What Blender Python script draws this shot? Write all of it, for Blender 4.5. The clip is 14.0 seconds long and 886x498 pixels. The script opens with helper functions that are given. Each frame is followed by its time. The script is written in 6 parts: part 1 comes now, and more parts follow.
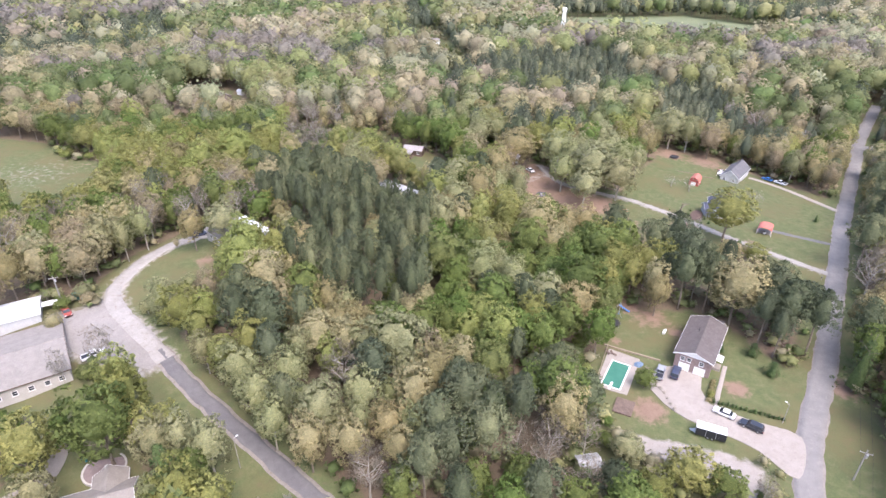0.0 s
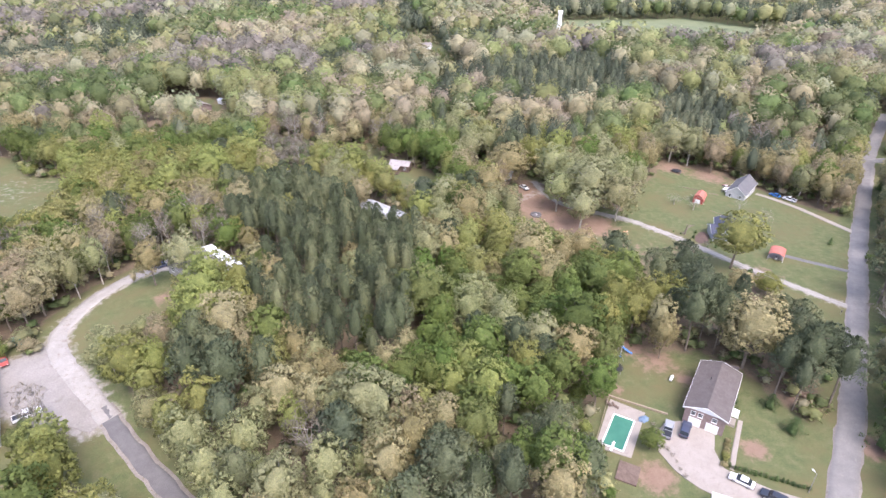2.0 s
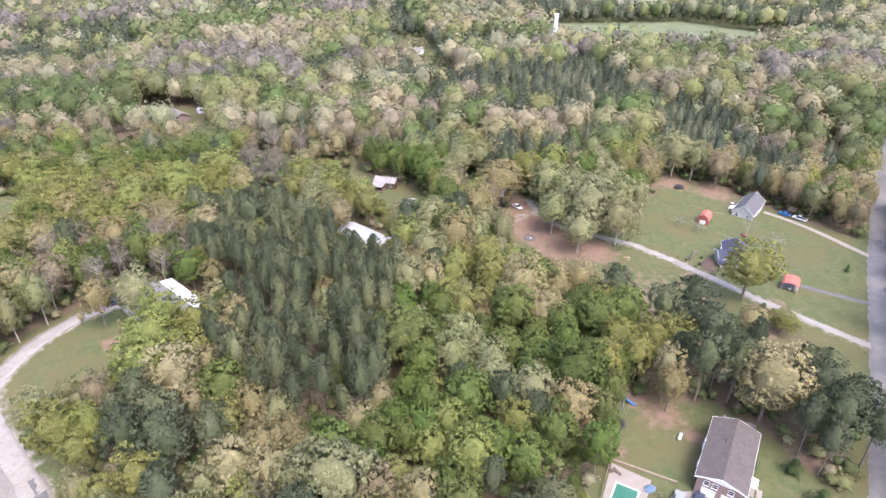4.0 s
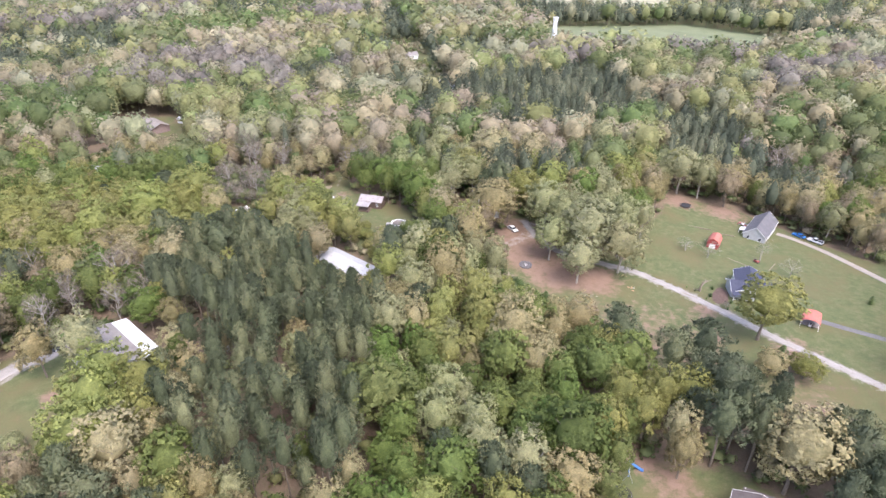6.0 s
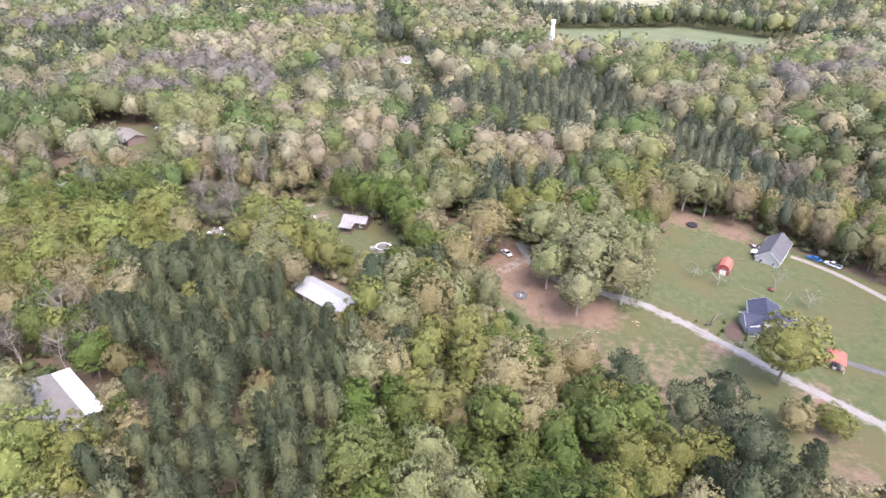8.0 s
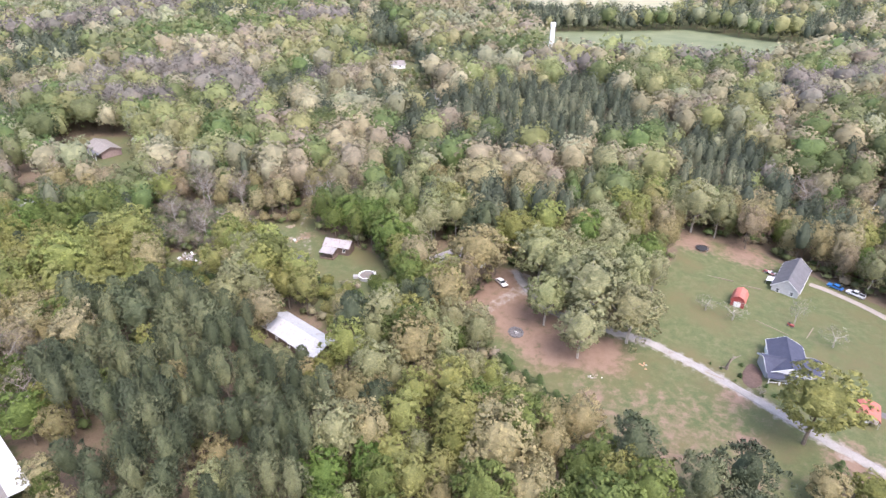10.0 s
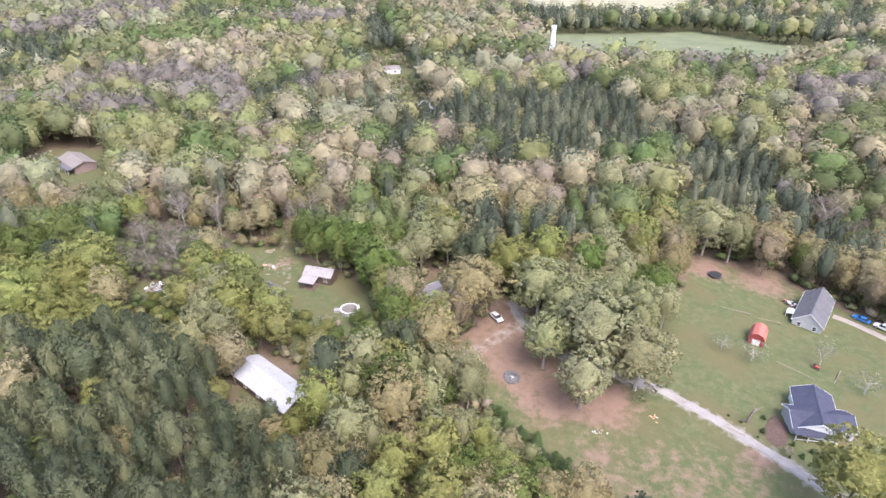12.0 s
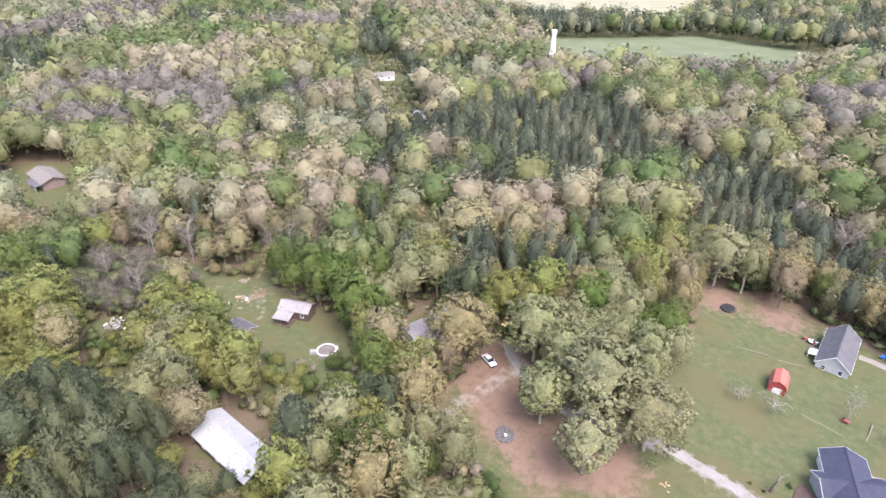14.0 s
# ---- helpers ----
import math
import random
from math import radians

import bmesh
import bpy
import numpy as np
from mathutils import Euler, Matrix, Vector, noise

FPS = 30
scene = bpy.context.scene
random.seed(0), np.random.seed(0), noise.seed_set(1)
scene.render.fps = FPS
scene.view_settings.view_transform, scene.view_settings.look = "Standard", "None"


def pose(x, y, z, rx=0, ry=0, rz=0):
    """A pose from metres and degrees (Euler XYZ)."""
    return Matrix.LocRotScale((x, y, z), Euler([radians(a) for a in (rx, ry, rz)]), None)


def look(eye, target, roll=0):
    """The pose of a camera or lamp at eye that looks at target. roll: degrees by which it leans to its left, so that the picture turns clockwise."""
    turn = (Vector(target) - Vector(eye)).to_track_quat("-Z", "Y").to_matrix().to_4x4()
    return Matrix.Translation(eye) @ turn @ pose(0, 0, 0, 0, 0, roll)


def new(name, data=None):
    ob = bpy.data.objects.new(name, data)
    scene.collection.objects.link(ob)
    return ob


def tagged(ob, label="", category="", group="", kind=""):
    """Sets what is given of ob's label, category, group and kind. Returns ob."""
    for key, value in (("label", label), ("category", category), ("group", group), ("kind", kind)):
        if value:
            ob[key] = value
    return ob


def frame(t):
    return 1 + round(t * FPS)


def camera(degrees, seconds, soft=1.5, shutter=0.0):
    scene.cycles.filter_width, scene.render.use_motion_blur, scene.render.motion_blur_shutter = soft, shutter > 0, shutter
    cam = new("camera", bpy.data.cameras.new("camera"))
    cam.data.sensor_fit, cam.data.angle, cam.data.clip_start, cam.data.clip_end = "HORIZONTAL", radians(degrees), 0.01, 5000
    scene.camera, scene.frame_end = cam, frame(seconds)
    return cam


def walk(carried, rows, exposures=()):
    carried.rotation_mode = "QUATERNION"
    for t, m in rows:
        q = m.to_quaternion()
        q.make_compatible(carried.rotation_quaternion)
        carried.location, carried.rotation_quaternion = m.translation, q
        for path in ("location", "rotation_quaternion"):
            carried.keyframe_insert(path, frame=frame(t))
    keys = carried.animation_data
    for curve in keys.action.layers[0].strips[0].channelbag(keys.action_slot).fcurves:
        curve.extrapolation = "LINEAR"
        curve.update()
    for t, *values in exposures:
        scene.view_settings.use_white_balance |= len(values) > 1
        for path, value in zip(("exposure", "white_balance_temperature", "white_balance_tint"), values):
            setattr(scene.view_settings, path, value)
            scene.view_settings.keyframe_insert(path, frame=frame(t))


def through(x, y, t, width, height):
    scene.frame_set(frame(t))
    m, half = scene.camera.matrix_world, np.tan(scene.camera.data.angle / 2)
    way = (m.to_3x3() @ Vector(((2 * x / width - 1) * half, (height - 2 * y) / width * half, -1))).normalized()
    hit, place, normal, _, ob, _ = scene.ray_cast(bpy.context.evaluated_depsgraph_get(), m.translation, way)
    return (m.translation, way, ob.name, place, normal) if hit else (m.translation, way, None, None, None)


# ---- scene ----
cam = camera(73.8, 14.0)
METRES, EYE, TILT, LEAN, TURN = 131.0, 98.0, -29.4, 0.0, 0.0
ROWS = [
    (0.0, 0.0, 0.0, 0.0, -0.0, 0.0, 0.0),
    (0.5, 0.0069, 0.0315, 0.0173, -0.07, 0.01, 0.08),
    (1.0, 0.0139, 0.0621, 0.0354, -0.1, 0.01, 0.14),
    (1.5, 0.0209, 0.0927, 0.0527, -0.2, 0.04, 0.18),
    (2.0, 0.0281, 0.1231, 0.0702, -0.27, 0.03, 0.22),
    (2.5, 0.0354, 0.1532, 0.0879, -0.37, -0.0, 0.25),
    (3.0, 0.0427, 0.1838, 0.1054, -0.45, 0.01, 0.31),
    (5.5, 0.0788, 0.3381, 0.1914, -0.64, 0.08, 0.27),
    (6.0, 0.0859, 0.3683, 0.2086, -0.6, 0.08, 0.26),
    (6.5, 0.0924, 0.3987, 0.2253, -0.63, 0.09, 0.24),
    (7.0, 0.0993, 0.4292, 0.2417, -0.69, 0.09, 0.26),
    (7.5, 0.1059, 0.4597, 0.2583, -0.76, 0.07, 0.29),
    (8.0, 0.1128, 0.4905, 0.2755, -0.76, 0.06, 0.34),
    (10.5, 0.1473, 0.6443, 0.3605, -0.75, 0.04, 0.31),
    (11.0, 0.1541, 0.6748, 0.3773, -0.69, 0.06, 0.28),
    (11.5, 0.1615, 0.7046, 0.3948, -0.65, -0.02, 0.3),
    (12.0, 0.1685, 0.7344, 0.4125, -0.61, -0.02, 0.38),
    (12.5, 0.175, 0.7647, 0.4302, -0.58, 0.0, 0.36),
    (13.0, 0.1821, 0.7943, 0.4481, -0.56, -0.03, 0.35),
    (13.5, 0.1887, 0.8246, 0.4646, -0.57, 0.02, 0.3),
    (14.0, 0.1956, 0.8544, 0.4812, -0.58, 0.01, 0.26),
]
walk(cam, [(t, pose(0, 0, EYE, TILT, LEAN, TURN) @ pose(METRES * x, METRES * y, METRES * z, 90 + pitch, roll, yaw)) for t, x, y, z, yaw, pitch, roll in ROWS])

# ---- light: a bright overcast day ----
SUN_EL, SUN_ROT = radians(58), radians(152)
world = bpy.data.worlds.new("sky")
scene.world = world
world.use_nodes = True
sky = world.node_tree.nodes.new("ShaderNodeTexSky")
sky.sky_type, sky.sun_disc = "NISHITA", False
sky.sun_elevation, sky.sun_rotation = SUN_EL, SUN_ROT
sky.air_density, sky.dust_density, sky.ozone_density = 1.0, 4.5, 1.0
world.node_tree.links.new(sky.outputs[0], world.node_tree.nodes["Background"].inputs[0])
world.node_tree.nodes["Background"].inputs[1].default_value = 0.185
sun = new("sun", bpy.data.lights.new("sun", "SUN"))
sun.data.energy, sun.data.angle, sun.data.color = 0.78, radians(30), (1.0, 0.97, 0.94)
sun.matrix_world = look((0, 0, 100), (-math.sin(SUN_ROT) * math.cos(SUN_EL) * 50, -math.cos(SUN_ROT) * math.cos(SUN_EL) * 50, 100 - 50 * math.sin(SUN_EL)))
scene.view_settings.exposure = 1.47
scene.view_settings.use_white_balance = True
scene.view_settings.white_balance_temperature, scene.view_settings.white_balance_tint = 6030, 18


# ---- small helpers ----
def ground_z(x, y):
    """The height of the land."""
    z = 9.0 * np.exp(-(((x + 82) / 59) ** 2 + ((y - 142) / 57) ** 2))
    z = z - 9.7 * np.exp(-(((x - 171) / 68) ** 2 + ((y - 279) / 85) ** 2))
    z = z + 2.5 * np.exp(-(((x + 60) / 20) ** 2 + ((y - 166) / 20) ** 2))
    return z - 1.5 * np.exp(-(((x - 55) / 42) ** 2 + ((y - 200) / 38) ** 2))


def gz(x, y):
    e = math.exp
    z = 9.0 * e(-(((x + 82) / 59) ** 2 + ((y - 142) / 57) ** 2)) - 9.7 * e(-(((x - 171) / 68) ** 2 + ((y - 279) / 85) ** 2))
    z = z + 2.5 * e(-(((x + 60) / 20) ** 2 + ((y - 166) / 20) ** 2))
    return z - 1.5 * e(-(((x - 55) / 42) ** 2 + ((y - 200) / 38) ** 2))


def inside(poly, x, y):
    """Whether points lie in a polygon (numpy)."""
    x, y = np.asarray(x, float), np.asarray(y, float)
    hit = np.zeros(x.shape, bool)
    for (ax, ay), (bx, by) in zip(poly, poly[1:] + poly[:1]):
        if ay != by:
            hit ^= ((ay > y) != (by > y)) & (x < (bx - ax) * (y - ay) / (by - ay) + ax)
    return hit


def edge_distance(line, x, y, closed=True):
    """The distance to a polyline (numpy)."""
    x, y = np.asarray(x, float), np.asarray(y, float)
    best = np.full(x.shape, 1e9)
    for (ax, ay), (bx, by) in zip(line, line[1:] + (line[:1] if closed else [])):
        dx, dy = bx - ax, by - ay
        u = np.clip(((x - ax) * dx + (y - ay) * dy) / (dx * dx + dy * dy + 1e-9), 0, 1)
        best = np.minimum(best, np.hypot(x - ax - u * dx, y - ay - u * dy))
    return best


def smooth_line(pts, step=2.0, closed=False):
    """A Catmull-Rom line through points."""
    n, out = len(pts), []
    for i in range(n if closed else n - 1):
        p = [Vector(pts[(i + k) % n] if closed else pts[min(max(i + k, 0), n - 1)]) for k in (-1, 0, 1, 2)]
        m = max(1, int((p[2] - p[1]).length / step))
        for j in range(m):
            t = j / m
            out.append(tuple(0.5 * (2 * p[1] + (p[2] - p[0]) * t + (2 * p[0] - 5 * p[1] + 4 * p[2] - p[3]) * t * t + (3 * p[1] - p[0] - 3 * p[2] + p[3]) * t ** 3)))
    if not closed:
        out.append(tuple(pts[-1]))
    return out


def part(name, bm, material, parent=None, label=""):
    """Links a bmesh as one mesh object, under a thing or a part."""
    me = bpy.data.meshes.new(name)
    bm.to_mesh(me)
    bm.free()
    for m in material if isinstance(material, (list, tuple)) else [material]:
        me.materials.append(m)
    ob = new(name, me)
    ob.parent = parent
    if label:
        ob["label"] = label
    return ob


def soup(name, verts, faces, material, parent=None, label=""):
    me = bpy.data.meshes.new(name)
    me.from_pydata([tuple(v) for v in verts], [], faces)
    for m in material if isinstance(material, (list, tuple)) else [material]:
        me.materials.append(m)
    ob = new(name, me)
    ob.parent = parent
    if label:
        ob["label"] = label
    return ob


def box(bm, x0, y0, z0, x1, y1, z1, bevel=0.0, m=None):
    """Adds a box to a bmesh."""
    r = bmesh.ops.create_cube(bm, size=1.0)
    mat = Matrix.Translation(((x0 + x1) / 2, (y0 + y1) / 2, (z0 + z1) / 2)) @ Matrix.Diagonal((x1 - x0, y1 - y0, z1 - z0, 1))
    bmesh.ops.transform(bm, matrix=(m or Matrix()) @ mat, verts=r["verts"])
    if bevel:
        edges = list({e for v in r["verts"] for e in v.link_edges})
        bmesh.ops.bevel(bm, geom=edges, offset=bevel, segments=2, affect="EDGES", profile=0.6)
    return bm


def tube(bm, a, b, ra, rb, n=8):
    """Adds a tapered rod to a bmesh."""
    a, b = Vector(a), Vector(b)
    q = (b - a).to_track_quat("Z", "Y").to_matrix().to_4x4()
    bmesh.ops.create_cone(bm, cap_ends=True, segments=n, radius1=ra, radius2=max(rb, 0.003), depth=(b - a).length, matrix=Matrix.Translation((a + b) / 2) @ q)
    return bm


def prism(bm, pts, a, b, axis="x"):
    """Adds a solid: an outline in two axes, drawn out along the third."""
    def at(u, v, w):
        return (w, u, v) if axis == "x" else (u, w, v) if axis == "y" else (u, v, w)
    lo, hi = [bm.verts.new(at(u, v, a)) for u, v in pts], [bm.verts.new(at(u, v, b)) for u, v in pts]
    n = len(pts)
    fs = [bm.faces.new(lo[::-1]), bm.faces.new(hi)] + [bm.faces.new((lo[i], lo[(i + 1) % n], hi[(i + 1) % n], hi[i])) for i in range(n)]
    bmesh.ops.recalc_face_normals(bm, faces=fs)
    return bm


def thing(name, x, y, turn=0.0, dz=0.0, label="", category="", group=""):
    """An empty on the ground at x, y that carries a thing's parts."""
    ob = new(name)
    ob.empty_display_size = 0.3
    ob.matrix_basis = pose(x, y, gz(x, y) + dz, 0, 0, turn)
    return tagged(ob, label, category, group)


# ---- materials ----
def material(name):
    m = bpy.data.materials.new(name)
    m.use_nodes = True
    t = m.node_tree
    return m, t, t.nodes["Principled BSDF"]


def node(t, kind, **values):
    n = t.nodes.new(kind)
    for k, v in values.items():
        n.inputs[k.replace("_", " ")].default_value = v
    return n


def ramp(t, source, stops):
    r = t.nodes.new("ShaderNodeValToRGB")
    e = r.color_ramp.elements
    while len(e) < len(stops):
        e.new(0.5)
    for el, (p, c) in zip(e, stops):
        el.position, el.color = p, (*c, 1)
    t.links.new(source, r.inputs[0])
    return r.outputs[0]


def mix(t, fac, a, b, kind="MIX"):
    m = t.nodes.new("ShaderNodeMix")
    m.data_type, m.blend_type = "RGBA", kind
    for s, v in ((0, fac), (6, a), (7, b)):
        if isinstance(v, (int, float)):
            m.inputs[s].default_value = v
        elif isinstance(v, tuple):
            m.inputs[s].default_value = (*v, 1)
        else:
            t.links.new(v, m.inputs[s])
    return m.outputs[2]


def noise_tex(t, scale, detail=4.0, rough=0.6, coord="Object"):
    c = t.nodes.new("ShaderNodeTexCoord")
    n = node(t, "ShaderNodeTexNoise", Scale=scale, Detail=detail, Roughness=rough)
    t.links.new(c.outputs[coord], n.inputs["Vector"])
    return n.outputs[0]


def bump(t, bsdf, height, strength=0.3, distance=0.05):
    b = node(t, "ShaderNodeBump", Strength=strength, Distance=distance)
    t.links.new(height, b.inputs["Height"])
    t.links.new(b.outputs[0], bsdf.inputs["Normal"])


def surface(name, c1, c2, scale=1.5, rough=0.8, metal=0.0, fine=18.0, wear=None, strength=0.25, spread=0.12):
    """A weathered surface: two colours, a coarse and a fine grain, some wear."""
    m, t, b = material(name)
    coarse = noise_tex(t, scale, 5.0, 0.65)
    col = ramp(t, coarse, [(0.5 - spread, c1), (0.5 + spread, c2)])
    grain = noise_tex(t, fine, 3.0, 0.7)
    col = mix(t, 0.35, col, ramp(t, grain, [(0.3, tuple(v * 0.62 for v in c1)), (0.7, tuple(min(1, v * 1.25) for v in c2))]))
    if wear:
        col = mix(t, ramp(t, noise_tex(t, scale * 2.7, 6.0, 0.7), [(0.56, (0, 0, 0)), (0.68, (1, 1, 1))]), col, wear)
    t.links.new(col, b.inputs["Base Color"])
    b.inputs["Roughness"].default_value, b.inputs["Metallic"].default_value = rough, metal
    b.inputs["Specular IOR Level"].default_value = 0.3
    bump(t, b, grain, strength, 0.02)
    return m


def leaf_material(name, colours, through=0.25):
    """Foliage: each tree has its own tint, each spray of leaves its own shade."""
    m, t, b = material(name)
    info, geo = t.nodes.new("ShaderNodeObjectInfo"), t.nodes.new("ShaderNodeNewGeometry")
    n = len(colours)
    col = ramp(t, info.outputs["Random"], [(i / (n - 1), c) for i, c in enumerate(colours)])
    patch = ramp(t, noise_tex(t, 0.35, 3.0, 0.6), [(0.35, (0.82, 0.84, 0.80)), (0.65, (1.16, 1.13, 1.08))])
    col = mix(t, 1.0, col, patch, "MULTIPLY")
    col = mix(t, 1.0, col, ramp(t, geo.outputs["Random Per Island"], [(0.0, (0.82, 0.83, 0.82)), (0.6, (1.0, 1.0, 1.0)), (1.0, (1.2, 1.18, 1.12))]), "MULTIPLY")
    grain = noise_tex(t, 2.8, 3.0, 0.8)
    col = mix(t, 1.0, col, ramp(t, grain, [(0.33, (0.74, 0.75, 0.73)), (0.5, (1.0, 1.0, 1.0)), (0.67, (1.26, 1.24, 1.20))]), "MULTIPLY")
    bump(t, b, grain, 0.5, 0.2)
    return leaf_finish(m, t, b, col, through)


def leaf_finish(m, t, b, col, through):
    t.links.new(col, b.inputs["Base Color"])
    b.inputs["Roughness"].default_value, b.inputs["Specular IOR Level"].default_value = 0.65, 0.2
    tr, ms = t.nodes.new("ShaderNodeBsdfTranslucent"), t.nodes.new("ShaderNodeMixShader")
    t.links.new(col, tr.inputs[0])
    ms.inputs[0].default_value = through
    t.links.new(b.outputs[0], ms.inputs[1])
    t.links.new(tr.outputs[0], ms.inputs[2])
    t.links.new(ms.outputs[0], t.nodes["Material Output"].inputs[0])
    return m


TINTS = {
    "pine": [(0.070, 0.087, 0.053), (0.122, 0.145, 0.084), (0.183, 0.197, 0.112), (0.094, 0.116, 0.075)],
    "green": [(0.109, 0.142, 0.043), (0.175, 0.210, 0.067), (0.140, 0.210, 0.055), (0.181, 0.199, 0.077)],
    "lime": [(0.213, 0.223, 0.072), (0.302, 0.295, 0.110), (0.271, 0.309, 0.104), (0.287, 0.267, 0.116)],
    "silver": [(0.230, 0.237, 0.130), (0.328, 0.328, 0.192), (0.298, 0.318, 0.163), (0.286, 0.273, 0.155)],
    "tan": [(0.248, 0.224, 0.114), (0.339, 0.290, 0.157), (0.365, 0.337, 0.196), (0.295, 0.242, 0.168)],
    "bare": [(0.184, 0.161, 0.134), (0.252, 0.218, 0.180), (0.247, 0.215, 0.181), (0.222, 0.203, 0.161)],
    "cedar": [(0.066, 0.099, 0.038), (0.078, 0.116, 0.048), (0.112, 0.163, 0.059), (0.073, 0.100, 0.042)],
    "sapling": [(0.211, 0.203, 0.173), (0.294, 0.285, 0.248), (0.282, 0.282, 0.229), (0.255, 0.246, 0.213)],
}
LEAVES = {k: leaf_material(k + "_foliage", c, 0.32 if k in ("pine", "cedar") else 0.43) for k, c in TINTS.items()}
BARK = surface("bark", (0.13, 0.105, 0.08), (0.24, 0.20, 0.16), 2.0, 0.9, strength=0.5)
PALE_BARK = surface("pale_bark", (0.30, 0.27, 0.23), (0.42, 0.39, 0.34), 2.0, 0.9, strength=0.4)


def far_leaf_material():
    m, t, b = material("far_foliage")
    a, geo = t.nodes.new("ShaderNodeAttribute"), t.nodes.new("ShaderNodeNewGeometry")
    a.attribute_name = "tint"
    col = mix(t, 1.0, a.outputs["Color"], ramp(t, geo.outputs["Random Per Island"], [(0.0, (0.84, 0.85, 0.83)), (0.6, (1.0, 1.0, 1.0)), (1.0, (1.16, 1.14, 1.1))]), "MULTIPLY")
    grain = noise_tex(t, 0.55, 3.0, 0.75)
    col = mix(t, 1.0, col, ramp(t, grain, [(0.32, (0.84, 0.85, 0.83)), (0.68, (1.16, 1.14, 1.12))]), "MULTIPLY")
    return leaf_finish(m, t, b, col, 0.42)


FAR_LEAVES = far_leaf_material()


def ground_material():
    """Leaf litter, grass, red clay and dusty gravel, laid out by the cover of the land."""
    m, t, b = material("ground")
    a = t.nodes.new("ShaderNodeAttribute")
    a.attribute_name = "cover"
    sep = t.nodes.new("ShaderNodeSeparateColor")
    t.links.new(a.outputs["Color"], sep.inputs[0])
    big, mid, fine = noise_tex(t, 0.06, 6.0, 0.62), noise_tex(t, 0.45, 6.0, 0.68), noise_tex(t, 3.5, 4.0, 0.75)
    litter = mix(t, 0.5, ramp(t, mid, [(0.35, (0.10, 0.075, 0.05)), (0.52, (0.19, 0.14, 0.095)), (0.66, (0.11, 0.12, 0.055))]), ramp(t, fine, [(0.3, (0.08, 0.065, 0.045)), (0.7, (0.23, 0.175, 0.125))]))
    grass = mix(t, 0.45, ramp(t, mid, [(0.34, (0.070, 0.094, 0.038)), (0.5, (0.102, 0.122, 0.050)), (0.64, (0.158, 0.146, 0.080))]), ramp(t, fine, [(0.3, (0.052, 0.068, 0.030)), (0.7, (0.152, 0.150, 0.078))]))
    grass = mix(t, ramp(t, big, [(0.45, (0, 0, 0)), (0.62, (0.7, 0.7, 0.7))]), grass, ramp(t, mid, [(0.3, (0.165, 0.120, 0.068)), (0.5, (0.130, 0.112, 0.056)), (0.7, (0.105, 0.108, 0.046))]))
    clay = mix(t, 0.45, ramp(t, mid, [(0.35, (0.176, 0.116, 0.086)), (0.65, (0.228, 0.162, 0.120))]), ramp(t, fine, [(0.3, (0.150, 0.098, 0.070)), (0.7, (0.272, 0.190, 0.138))]))
    dust = mix(t, 0.5, ramp(t, mid, [(0.35, (0.25, 0.215, 0.185)), (0.65, (0.33, 0.30, 0.27))]), ramp(t, fine, [(0.3, (0.20, 0.175, 0.15)), (0.7, (0.37, 0.34, 0.31))]))

    def edge(channel):
        s = t.nodes.new("ShaderNodeMath")
        s.operation = "ADD"
        n = t.nodes.new("ShaderNodeMath")
        n.operation = "MULTIPLY_ADD"
        t.links.new(mid, n.inputs[0])
        n.inputs[1].default_value, n.inputs[2].default_value = 1.3, -0.65
        t.links.new(sep.outputs[channel], s.inputs[0])
        t.links.new(n.outputs[0], s.inputs[1])
        return ramp(t, s.outputs[0], [(0.32, (0, 0, 0)), (0.68, (1, 1, 1))])
    col = mix(t, edge(0), litter, grass)
    col = mix(t, edge(1), col, clay)
    col = mix(t, edge(2), col, dust)
    p = t.nodes.new("ShaderNodeAttribute")
    p.attribute_name = "pasture"
    hay = ramp(t, p.outputs["Fac"], [(0.5, (0.135, 0.158, 0.090)), (1.0, (0.30, 0.285, 0.19))])
    hay = mix(t, 1.0, hay, ramp(t, noise_tex(t, 0.05, 5.0, 0.6), [(0.35, (0.88, 0.9, 0.86)), (0.65, (1.12, 1.1, 1.08))]), "MULTIPLY")
    col = mix(t, ramp(t, p.outputs["Fac"], [(0.25, (0, 0, 0)), (0.5, (1, 1, 1))]), col, hay)
    t.links.new(col, b.inputs["Base Color"])
    b.inputs["Roughness"].default_value, b.inputs["Specular IOR Level"].default_value = 0.95, 0.1
    bump(t, b, fine, 0.5, 0.08)
    return m


GROUND = ground_material()
ASPHALT = surface("worn_asphalt", (0.172, 0.161, 0.152), (0.225, 0.211, 0.198), 0.35, 0.95, fine=9.0, wear=(0.250, 0.232, 0.211))
DARK_ASPHALT = surface("dark_asphalt", (0.112, 0.106, 0.108), (0.155, 0.147, 0.147), 0.4, 0.95, fine=9.0)
GRAVEL = surface("pale_gravel", (0.245, 0.226, 0.205), (0.329, 0.307, 0.281), 0.3, 0.95, fine=5.0, wear=(0.211, 0.176, 0.142))
YARD = surface("gravel_yard", (0.200, 0.180, 0.163), (0.262, 0.239, 0.218), 0.12, 0.95, fine=3.0, wear=(0.178, 0.154, 0.130))
CONCRETE = surface("pale_concrete", (0.262, 0.228, 0.199), (0.316, 0.279, 0.246), 0.4, 0.85, fine=6.0, wear=(0.239, 0.206, 0.176))
SAND = surface("sandy_gravel", (0.180, 0.155, 0.133), (0.259, 0.230, 0.209), 0.5, 0.95, fine=4.0, wear=(0.144, 0.122, 0.086))

